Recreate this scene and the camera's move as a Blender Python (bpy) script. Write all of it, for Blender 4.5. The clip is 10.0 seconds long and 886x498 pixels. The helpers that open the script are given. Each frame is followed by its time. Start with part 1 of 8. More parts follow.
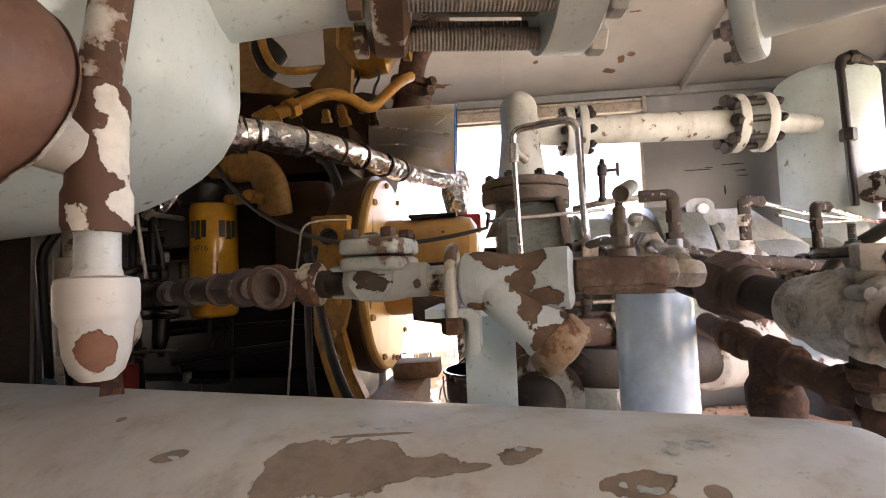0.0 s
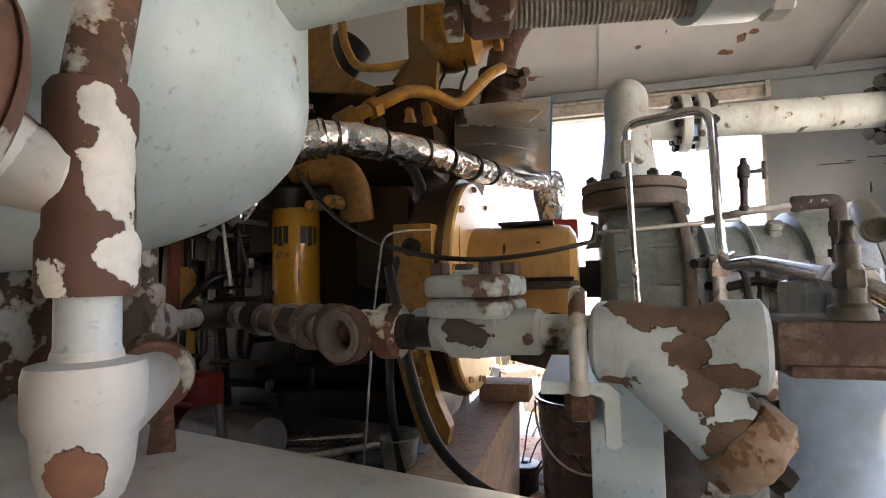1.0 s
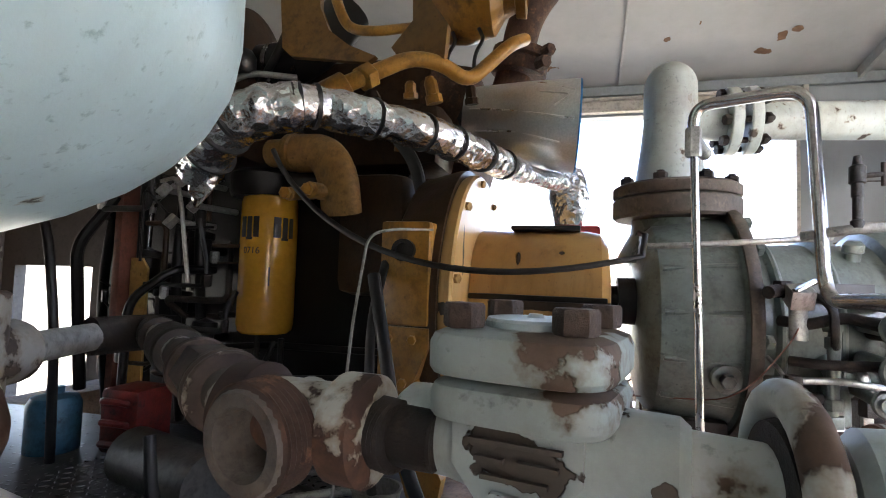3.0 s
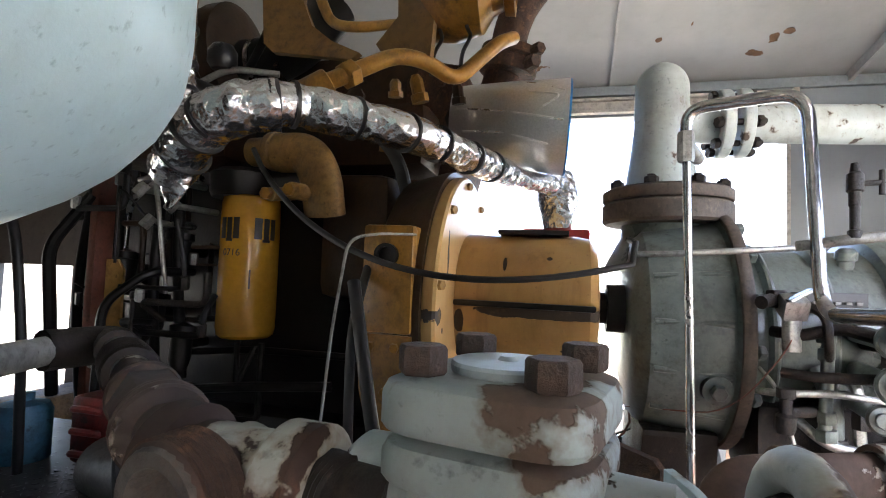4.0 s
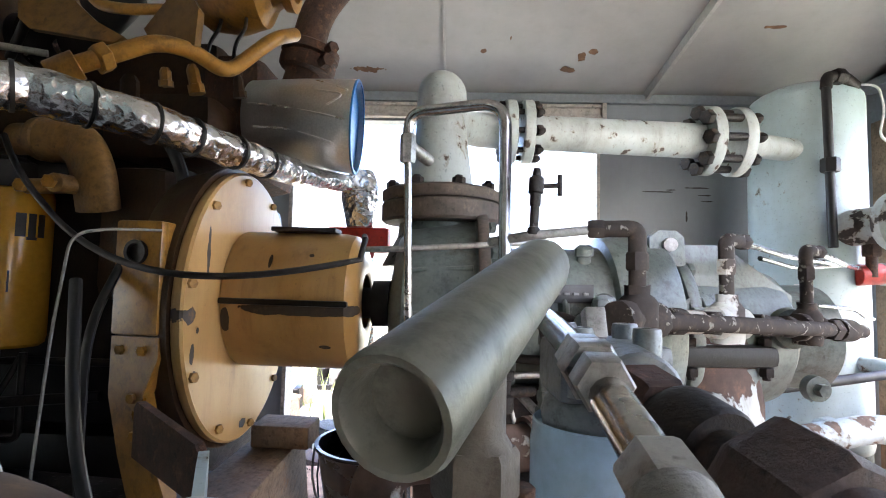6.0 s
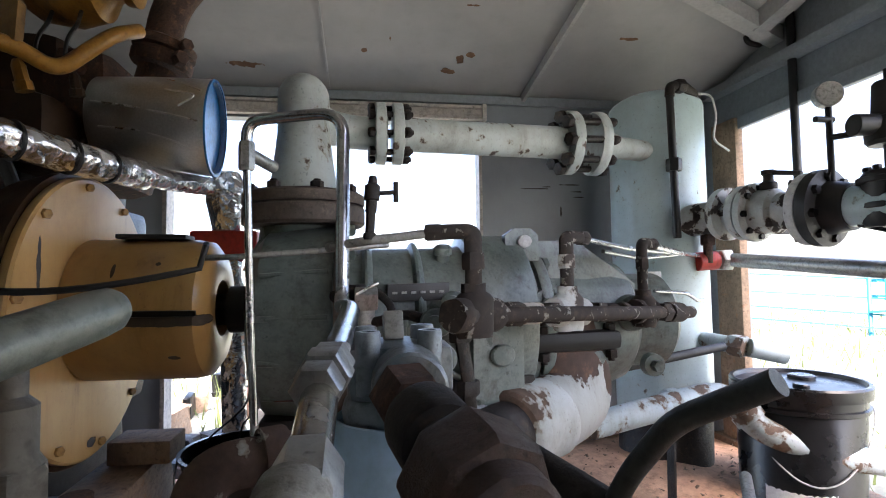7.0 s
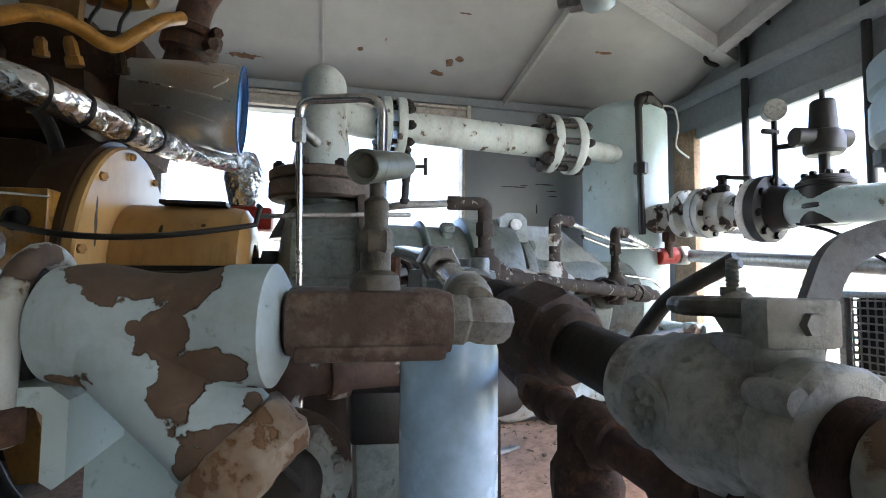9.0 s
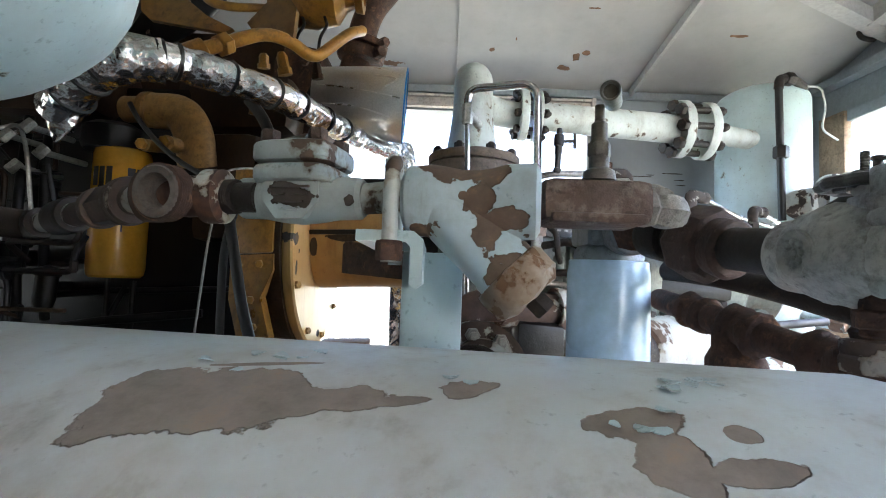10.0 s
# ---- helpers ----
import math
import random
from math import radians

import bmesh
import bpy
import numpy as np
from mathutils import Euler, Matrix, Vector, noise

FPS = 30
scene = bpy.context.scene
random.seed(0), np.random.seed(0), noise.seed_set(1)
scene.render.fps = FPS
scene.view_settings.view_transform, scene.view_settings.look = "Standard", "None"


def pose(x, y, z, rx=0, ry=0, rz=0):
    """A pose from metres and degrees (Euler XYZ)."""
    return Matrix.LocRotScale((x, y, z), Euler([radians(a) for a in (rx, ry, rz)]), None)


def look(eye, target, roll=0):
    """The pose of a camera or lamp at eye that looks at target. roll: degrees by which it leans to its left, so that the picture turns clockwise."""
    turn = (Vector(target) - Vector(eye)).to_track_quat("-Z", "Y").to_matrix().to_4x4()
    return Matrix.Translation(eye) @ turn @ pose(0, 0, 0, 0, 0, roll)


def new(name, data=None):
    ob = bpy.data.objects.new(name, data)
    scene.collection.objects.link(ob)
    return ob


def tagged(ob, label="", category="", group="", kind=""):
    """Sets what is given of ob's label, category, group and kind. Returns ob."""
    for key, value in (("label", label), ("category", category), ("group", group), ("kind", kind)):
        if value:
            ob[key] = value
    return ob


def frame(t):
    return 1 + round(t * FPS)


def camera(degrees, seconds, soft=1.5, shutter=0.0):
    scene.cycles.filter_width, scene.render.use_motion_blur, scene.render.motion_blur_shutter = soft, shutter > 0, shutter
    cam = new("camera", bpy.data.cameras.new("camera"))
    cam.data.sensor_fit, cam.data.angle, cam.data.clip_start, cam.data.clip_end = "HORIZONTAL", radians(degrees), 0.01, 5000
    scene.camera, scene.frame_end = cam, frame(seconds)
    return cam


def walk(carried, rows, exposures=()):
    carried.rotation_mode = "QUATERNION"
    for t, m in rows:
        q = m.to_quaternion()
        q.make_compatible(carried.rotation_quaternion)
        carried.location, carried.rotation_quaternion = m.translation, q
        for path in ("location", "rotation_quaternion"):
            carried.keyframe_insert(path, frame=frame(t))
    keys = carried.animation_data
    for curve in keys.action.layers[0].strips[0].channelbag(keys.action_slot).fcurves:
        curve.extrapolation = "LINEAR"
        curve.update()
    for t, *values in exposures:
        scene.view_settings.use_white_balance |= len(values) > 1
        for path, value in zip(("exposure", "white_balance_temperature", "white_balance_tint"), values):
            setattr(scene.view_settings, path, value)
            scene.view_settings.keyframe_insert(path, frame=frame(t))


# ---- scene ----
cam = camera(82.0, 10.0, soft=1.0)
PATH = [
    (0, (0.124, 0.030, 0.605), (-0.097, 2.014, 0.725), -2.2),
    (0.5, (0.107, 0.070, 0.610), (-0.250, 2.035, 0.717), 0.1),
    (1, (0.090, 0.130, 0.641), (-0.442, 2.055, 0.755), -1.2),
    (1.5, (0.066, 0.136, 0.616), (-0.474, 2.059, 0.733), 0.7),
    (2, (0.044, 0.196, 0.623), (-0.477, 2.123, 0.740), 1.0),
    (2.5, (0.031, 0.262, 0.643), (-0.485, 2.191, 0.762), 1.5),
    (4, (0.034, 0.322, 0.669), (-0.432, 2.264, 0.780), 2.1),
    (4.5, (0.072, 0.343, 0.670), (-0.367, 2.291, 0.786), 2.1),
    (5, (0.112, 0.352, 0.670), (-0.217, 2.321, 0.796), 2.1),
    (5.5, (0.165, 0.346, 0.669), (-0.019, 2.333, 0.800), 2.0),
    (6, (0.210, 0.335, 0.668), (0.160, 2.331, 0.795), 1.3),
    (7.5, (0.300, 0.298, 0.682), (0.745, 2.245, 0.783), 0.9),
    (8, (0.255, 0.298, 0.647), (0.721, 2.239, 0.769), 5.3),
    (8.5, (0.218, 0.269, 0.644), (0.657, 2.216, 0.769), 0.8),
    (9, (0.195, 0.214, 0.621), (0.635, 2.161, 0.746), 0.6),
    (9.5, (0.165, 0.149, 0.585), (0.518, 2.113, 0.713), 0.6),
    (10, (0.115, 0.109, 0.551), (0.137, 2.104, 0.680), 2.0),
]
EXPOSURES = [(0.0, 3.97, 8250, 34), (1.0, 3.84, 7400, 26), (2.0, 3.76, 6870, 22), (2.5, 3.98, 6500, 21), (4.5, 4.14, 6330, 21), (6.0, 3.88, 6260, 20), (7.5, 2.34, 6250, 18), (8.0, 2.24, 6050, 15), (8.5, 2.64, 6000, 14), (9.0, 3.33, 6110, 15), (9.5, 3.83, 6220, 19), (10.0, 4.1, 6030, 14)]
walk(cam, [(t, look(eye, target, roll)) for t, eye, target, roll in PATH], EXPOSURES)

# ---- light ----
world = bpy.data.worlds.new("sky")
scene.world = world
world.use_nodes = True
wt = world.node_tree
sky = wt.nodes.new("ShaderNodeTexSky")
sky.sky_type, sky.sun_disc = "NISHITA", False
sky.sun_elevation, sky.sun_rotation = radians(52), radians(145)
sky.air_density, sky.dust_density = 1.0, 3.0
wt.links.new(sky.outputs[0], wt.nodes["Background"].inputs[0])
wt.nodes["Background"].inputs[1].default_value = 0.15
sun_data = bpy.data.lights.new("sun", "SUN")
sun_data.energy, sun_data.angle, sun_data.color = 4.0, radians(0.6), (1.0, 0.97, 0.92)
sun = new("sun", sun_data)
# the sun stands high behind the roof of the camera's side
sun.matrix_world = look((-3.6, -5.2, 8.1), (0, 0, 0))


# ---- fitting the machines to the camera's view ----
MIDDLE = Vector((0.12, 0.25, 0.65))


def eased(v, lo, hi):
    t = min(1.0, max(0.0, (v - lo) / (hi - lo)))
    return t * t * (3 - 2 * t)


def lens_scale(p):
    """How far plan places are drawn in or out to fit the camera's view."""
    side = math.degrees(math.atan2(p.x - MIDDLE.x, p.y - MIDDLE.y)) / 36
    k = min(1.06, 0.80 + 0.33 * side * side)
    return 1 + (k - 1) * eased(p.y, 0.60, 0.95) * eased(p.z, 0.06, 0.32)


def lens_fitted(p):
    p = Vector(p)
    return MIDDLE + (p - MIDDLE) * lens_scale(p)


def lens_fitted_patches(at, patches):
    """Flaked places of a view-fitted thing, with its base at the plan place at."""
    at, out = Vector(at), []
    for c, size in patches:
        p = at + Vector(c)
        out.append((tuple(lens_fitted(p) - at), tuple(v * lens_scale(p) for v in size)))
    return out


# ---- materials ----
def rgb(c):
    return (c[0], c[1], c[2], 1.0)


def nodes_of(name):
    m = bpy.data.materials.new(name)
    m.use_nodes = True
    nt = m.node_tree
    return m, nt, nt.nodes["Principled BSDF"]


def noise_node(nt, scale, detail=5.0, rough=0.6, coord="Object", offset=0.0):
    tc = nt.nodes.new("ShaderNodeTexCoord")
    n = nt.nodes.new("ShaderNodeTexNoise")
    n.inputs["Scale"].default_value, n.inputs["Detail"].default_value = scale, detail
    n.inputs["Roughness"].default_value = rough
    src = tc.outputs[coord]
    if offset:
        add = nt.nodes.new("ShaderNodeVectorMath")
        add.inputs[1].default_value = (offset, offset * 1.7, -offset)
        nt.links.new(src, add.inputs[0])
        src = add.outputs[0]
    nt.links.new(src, n.inputs["Vector"])
    return n


def ramp(nt, fac, stops):
    r = nt.nodes.new("ShaderNodeValToRGB")
    e = r.color_ramp.elements
    e[0].position, e[0].color = stops[0][0], rgb(stops[0][1])
    e[1].position, e[1].color = stops[-1][0], rgb(stops[-1][1])
    for p, c in stops[1:-1]:
        x = e.new(p)
        x.color = rgb(c)
    nt.links.new(fac, r.inputs[0])
    return r.outputs[0]


def mix(nt, fac, a, b, mode="MIX"):
    m = nt.nodes.new("ShaderNodeMix")
    m.data_type, m.blend_type = "RGBA", mode
    for v, i in ((fac, 0), (a, 6), (b, 7)):
        if hasattr(v, "links"):
            nt.links.new(v, m.inputs[i])
        elif isinstance(v, tuple):
            m.inputs[i].default_value = rgb(v)
        else:
            m.inputs[i].default_value = v
    return m.outputs[2]


def bump(nt, bsdf, height, strength=0.3, dist=0.002, chain=None):
    b = nt.nodes.new("ShaderNodeBump")
    b.inputs["Strength"].default_value, b.inputs["Distance"].default_value = strength, dist
    nt.links.new(height, b.inputs["Height"])
    if chain:
        nt.links.new(chain, b.inputs["Normal"])
    nt.links.new(b.outputs[0], bsdf.inputs["Normal"])
    return b.outputs[0]


GREY3 = lambda v: (v, v, v)


def plus(nt, a, b, gain, shift):
    """a + gain * b + shift"""
    m = nt.nodes.new("ShaderNodeMath")
    m.operation = "MULTIPLY_ADD"
    nt.links.new(b, m.inputs[0])
    m.inputs[1].default_value = gain
    nt.links.new(a, m.inputs[2])
    e = nt.nodes.new("ShaderNodeMath")
    nt.links.new(m.outputs[0], e.inputs[0])
    e.inputs[1].default_value = shift
    return e.outputs[0]


def runs(nt):
    """Thin rusty water marks that run down."""
    tc = nt.nodes.new("ShaderNodeTexCoord")
    mp = nt.nodes.new("ShaderNodeMapping")
    mp.inputs["Scale"].default_value = (26, 26, 4)
    nt.links.new(tc.outputs["Object"], mp.inputs["Vector"])
    n = nt.nodes.new("ShaderNodeTexNoise")
    n.inputs["Scale"].default_value, n.inputs["Detail"].default_value = 1.0, 6.0
    n.inputs["Roughness"].default_value = 0.65
    nt.links.new(mp.outputs[0], n.inputs["Vector"])
    return ramp(nt, n.outputs[0], [(0.28, (0.45, 0.36, 0.28)), (0.42, (0.90, 0.86, 0.82)), (0.54, (1, 1, 1))])


def surface(name, col, rough=0.5, metal=0.0, var=0.25, scale=9.0, fine=120.0, bumps=0.15, dirt=None, dirt_amount=0.45, grimy=0.6, shine=0.5):
    """A worn surface of one paint or metal: slow colour drift, fine grain, optional stains."""
    m, nt, b = nodes_of(name)
    big = noise_node(nt, scale, 6)
    dark, light = tuple(c * (1 - var) for c in col), tuple(min(1, c * (1 + var)) for c in col)
    c = ramp(nt, big.outputs[0], [(0.3, dark), (0.7, light)])
    small = noise_node(nt, fine, 3)
    g = ramp(nt, small.outputs[0], [(0.3, GREY3(0.82)), (0.7, GREY3(1.0))])
    c = mix(nt, 1.0, c, g, "MULTIPLY")
    grime = noise_node(nt, scale * 5.0, 9, 0.75, offset=6.3)
    c = mix(nt, grimy, c, ramp(nt, grime.outputs[0], [(0.36, GREY3(0.35)), (0.52, GREY3(1.0)), (0.72, GREY3(1.0))]), "MULTIPLY")
    dots = noise_node(nt, fine * 0.8, 2, 0.4, offset=8.7)
    c = mix(nt, grimy, c, ramp(nt, dots.outputs[0], [(0.25, GREY3(0.25)), (0.31, GREY3(1.0))]), "MULTIPLY")
    if dirt:
        st = noise_node(nt, scale * 2.3, 8, 0.7, offset=3.1)
        k = ramp(nt, st.outputs[0], [(dirt_amount, GREY3(0.0)), (dirt_amount + 0.2, GREY3(1.0))])
        c = mix(nt, k, c, dirt)
    nt.links.new(c, b.inputs["Base Color"])
    r = ramp(nt, big.outputs[0], [(0.3, GREY3(max(0.05, rough - 0.1))), (0.7, GREY3(min(1, rough + 0.12)))])
    nt.links.new(r, b.inputs["Roughness"])
    b.inputs["Metallic"].default_value = metal
    b.inputs["Specular IOR Level"].default_value = shine
    ch = bump(nt, b, small.outputs[0], bumps, 0.001)
    bump(nt, b, grime.outputs[0], bumps, 0.003, ch)
    return m


def peeling(name, paint, under, amount=0.5, scale=14.0, rough=0.45, second=None, offset=0.0, soiled=0.5, dust=None):
    """Old paint with sharp-edged flakes gone, showing what is beneath."""
    m, nt, b = nodes_of(name)
    n = noise_node(nt, scale, 6, 0.58, offset=offset)
    area = noise_node(nt, scale * 0.3, 3, 0.5, offset=offset + 3.3)
    worn = plus(nt, n.outputs[0], area.outputs[0], 0.45, -0.225)
    k = ramp(nt, worn, [(amount, GREY3(0.0)), (amount + 0.015, GREY3(1.0))])
    drift = noise_node(nt, 5.0, 5, offset=1.3)
    p = ramp(nt, drift.outputs[0], [(0.3, tuple(c * 0.8 for c in paint)), (0.7, tuple(min(1, c * 1.1) for c in paint))])
    fine = noise_node(nt, 160.0, 4, offset=0.4)
    specks = ramp(nt, fine.outputs[0], [(0.28, tuple(c * 0.55 for c in paint)), (0.4, (1, 1, 1))])
    p = mix(nt, 0.5, p, specks, "MULTIPLY")
    mid = noise_node(nt, 38.0, 6, 0.7, offset=2.2)
    u = ramp(nt, mid.outputs[0], [(0.3, tuple(c * 0.55 for c in under)), (0.55, under), (0.75, second or tuple(min(1, c * 1.5) for c in under))])
    soil = noise_node(nt, 11.0, 8, 0.72, offset=7.7)
    p = mix(nt, soiled, p, ramp(nt, soil.outputs[0], [(0.34, (0.42, 0.35, 0.29)), (0.50, (0.86, 0.83, 0.80)), (0.60, (1, 1, 1))]), "MULTIPLY")
    p = mix(nt, soiled, p, runs(nt), "MULTIPLY")
    p = mix(nt, 0.8, p, ramp(nt, worn, [(amount - 0.045, (1, 1, 1)), (amount, (0.62, 0.50, 0.40))]), "MULTIPLY")
    c = mix(nt, k, p, u)
    if dust:
        geo = noise_node(nt, 7.0, 6, 0.7, offset=5.0)
        kd = ramp(nt, geo.outputs[0], [(0.42, GREY3(0.0)), (0.62, GREY3(0.75))])
        c = mix(nt, kd, c, dust)
    nt.links.new(c, b.inputs["Base Color"])
    r = mix(nt, k, GREY3(rough), GREY3(0.85))
    nt.links.new(r, b.inputs["Roughness"])
    inv = ramp(nt, worn, [(amount, GREY3(1.0)), (amount + 0.02, GREY3(0.0))])
    ch = bump(nt, b, inv, 0.6, 0.0012)
    bump(nt, b, mid.outputs[0], 0.25, 0.0015, ch)
    return m


def patched(name, paint, under, patches, rough=0.45, second=None, ragged=1.5, scale=24.0, dust=None, soiled=1.0):
    """Sound paint with flaked-off places of given middle and half size (in the thing's own axes)."""
    m, nt, b = nodes_of(name)
    tc = nt.nodes.new("ShaderNodeTexCoord")
    near = None
    for c, s in patches:
        mp = nt.nodes.new("ShaderNodeVectorMath")
        mp.operation = "SUBTRACT"
        mp.inputs[1].default_value = c
        nt.links.new(tc.outputs["Object"], mp.inputs[0])
        dv = nt.nodes.new("ShaderNodeVectorMath")
        dv.operation = "DIVIDE"
        dv.inputs[1].default_value = s
        nt.links.new(mp.outputs[0], dv.inputs[0])
        ln = nt.nodes.new("ShaderNodeVectorMath")
        ln.operation = "LENGTH"
        nt.links.new(dv.outputs[0], ln.inputs[0])
        if near is None:
            near = ln.outputs["Value"]
        else:
            mn = nt.nodes.new("ShaderNodeMath")
            mn.operation = "MINIMUM"
            nt.links.new(near, mn.inputs[0])
            nt.links.new(ln.outputs["Value"], mn.inputs[1])
            near = mn.outputs[0]
    n = noise_node(nt, scale, 4, 0.52)
    ad = nt.nodes.new("ShaderNodeMath")
    ad.operation = "MULTIPLY_ADD"
    nt.links.new(n.outputs[0], ad.inputs[0])
    ad.inputs[1].default_value = ragged * 2
    nt.links.new(near, ad.inputs[2])
    edge = nt.nodes.new("ShaderNodeMath")
    edge.operation = "SUBTRACT"
    nt.links.new(ad.outputs[0], edge.inputs[0])
    edge.inputs[1].default_value = ragged
    k = ramp(nt, edge.outputs[0], [(0.96, GREY3(1.0)), (1.0, GREY3(0.0))])
    drift = noise_node(nt, 5.0, 5, offset=1.3)
    p = ramp(nt, drift.outputs[0], [(0.3, tuple(c * 0.86 for c in paint)), (0.7, tuple(min(1, c * 1.06) for c in paint))])
    fine = noise_node(nt, 170.0, 4, offset=0.4)
    specks = ramp(nt, fine.outputs[0], [(0.27, tuple(c * 0.5 for c in paint)), (0.36, (1, 1, 1))])
    p = mix(nt, 0.5 * soiled, p, specks, "MULTIPLY")
    soil = noise_node(nt, 9.0, 8, 0.72, offset=7.7)
    p = mix(nt, 0.5 * soiled, p, ramp(nt, soil.outputs[0], [(0.34, (0.50, 0.44, 0.38)), (0.48, (0.92, 0.90, 0.88)), (0.60, (1, 1, 1))]), "MULTIPLY")
    if dust:
        g = noise_node(nt, 4.0, 6, 0.65, offset=5.0)
        kd = ramp(nt, g.outputs[0], [(0.40, GREY3(0.0)), (0.66, GREY3(0.8))])
        p = mix(nt, kd, p, dust)
    p = mix(nt, 0.6 * soiled, p, runs(nt), "MULTIPLY")
    p = mix(nt, 0.7, p, ramp(nt, edge.outputs[0], [(0.96, (0.60, 0.48, 0.38)), (1.22, (1, 1, 1))]), "MULTIPLY")
    mid = noise_node(nt, 45.0, 6, 0.7, offset=2.2)
    u = ramp(nt, mid.outputs[0], [(0.3, tuple(c * 0.7 for c in under)), (0.55, under), (0.72, second or tuple(min(1, c * 1.3) for c in under))])
    nt.links.new(mix(nt, k, p, u), b.inputs["Base Color"])
    nt.links.new(mix(nt, k, GREY3(rough), GREY3(0.8)), b.inputs["Roughness"])
    inv = ramp(nt, edge.outputs[0], [(0.93, GREY3(0.0)), (1.0, GREY3(1.0))])
    ch = bump(nt, b, inv, 0.9, 0.0014)
    bump(nt, b, mid.outputs[0], 0.12, 0.001, ch)
    return m


PAINT = (0.48, 0.59, 0.63)
TAUPE = (0.160, 0.112, 0.082)
RUST = (0.075, 0.045, 0.034)
mat_pipe = peeling("peeling_white_pipe_paint", PAINT, TAUPE, 0.575, 16.0)
mat_pipe_worn = peeling("badly_peeled_pipe_paint", (0.50, 0.55, 0.54), (0.115, 0.078, 0.055), 0.53, 18.0, offset=4.0)
mat_strainer = patched("peeling_strainer_paint", (0.50, 0.64, 0.70), (0.145, 0.103, 0.074), [
    ((-0.002, 0.0, 0.094), (0.025, 0.05, 0.014)), ((0.017, 0.0, 0.090), (0.010, 0.05, 0.012)), ((0.009, -0.02, 0.070), (0.010, 0.03, 0.010)), ((0.024, -0.02, 0.059), (0.014, 0.03, 0.008)),
    ((0.012, -0.03, 0.050), (0.008, 0.03, 0.014)), ((-0.001, -0.02, 0.0735), (0.0030, 0.03, 0.0030)), ((-0.025, -0.02, 0.051), (0.014, 0.03, 0.007)), ((-0.026, -0.02, 0.095), (0.003, 0.03, 0.0025)),
    ((0.032, -0.03, 0.036), (0.016, 0.03, 0.005)), ((0.022, -0.03, 0.026), (0.010, 0.03, 0.008)), ((0.040, -0.03, 0.045), (0.006, 0.03, 0.008))], 0.42, second=(0.30, 0.18, 0.10), ragged=0.8, scale=80.0)
mat_vessel = patched("dusty_vessel_paint", (0.62, 0.70, 0.72), (0.29, 0.245, 0.205), [
    ((0.402, -0.229, 0.45), (0.022, 0.024, 0.05)), ((0.438, -0.231, 0.45), (0.030, 0.024, 0.05)), ((0.474, -0.237, 0.45), (0.034, 0.010, 0.05)), ((0.500, -0.240, 0.45), (0.016, 0.004, 0.05)),
    ((0.529, -0.233, 0.458), (0.011, 0.008, 0.05)), ((0.584, -0.261, 0.455), (0.016, 0.010, 0.05)), ((0.589, -0.279, 0.45), (0.012, 0.014, 0.05)), ((0.611, -0.284, 0.45), (0.015, 0.006, 0.05)),
    ((0.616, -0.269, 0.455), (0.005, 0.005, 0.05)), ((0.312, -0.210, 0.45), (0.013, 0.005, 0.05)), ((0.440, -0.203, 0.46), (0.026, 0.002, 0.05)), ((0.24, -0.16, 0.45), (0.004, 0.004, 0.05))],
    0.4, second=(0.34, 0.25, 0.18), ragged=0.75, scale=62.0, dust=(0.50, 0.45, 0.385))
mat_cap = peeling("rust_streaked_cap", (0.58, 0.52, 0.43), (0.17, 0.095, 0.055), 0.50, 52.0, second=(0.44, 0.20, 0.065), offset=1.0, dust=(0.20, 0.115, 0.06))
mat_dome = peeling("pale_tank_paint", (0.49, 0.62, 0.64), (0.16, 0.15, 0.13), 0.70, 26.0, 0.36, offset=9.0, soiled=0.12)
mat_line = peeling("speckled_line_paint", (0.47, 0.53, 0.52), (0.10, 0.075, 0.06), 0.66, 30.0, 0.4, offset=5.5)
mat_rust = surface("rusted_iron", (0.085, 0.047, 0.033), 0.85, 0.1, 0.5, 30.0, 220.0, 0.8, (0.24, 0.12, 0.065), 0.54)
mat_flaky = peeling("rusty_line_paint", (0.40, 0.43, 0.42), (0.085, 0.048, 0.030), 0.455, 26.0, second=(0.18, 0.088, 0.045), offset=11.0)
mat_valve = surface("grey_valve_paint", (0.56, 0.57, 0.53), 0.5, 0.0, 0.38, 24.0, 150.0, 0.8, (0.13, 0.10, 0.075), 0.545)
mat_rust_dark = surface("oily_dark_iron", (0.020, 0.015, 0.012), 0.55, 0.1, 0.4, 25.0, 200.0, 0.5, (0.065, 0.040, 0.026), 0.55, shine=0.35)
mat_iron_grey = surface("greased_grey_iron", (0.27, 0.27, 0.25), 0.5, 0.15, 0.35, 24.0, 160.0, 0.4, (0.10, 0.08, 0.06), 0.55)
mat_comp = surface("grey_green_machine_paint", (0.150, 0.182, 0.165), 0.34, 0.0, 0.24, 9.0, 150.0, 0.2, (0.055, 0.042, 0.030), 0.55)
mat_comp_rust = surface("stained_flange", (0.105, 0.080, 0.062), 0.7, 0.0, 0.35, 20.0, 150.0, 0.3, (0.20, 0.15, 0.11), 0.55)
mat_yellow = surface("dirty_yellow_enamel", (0.36, 0.175, 0.028), 0.36, 0.0, 0.28, 8.0, 90.0, 0.15, (0.060, 0.034, 0.014), 0.52)
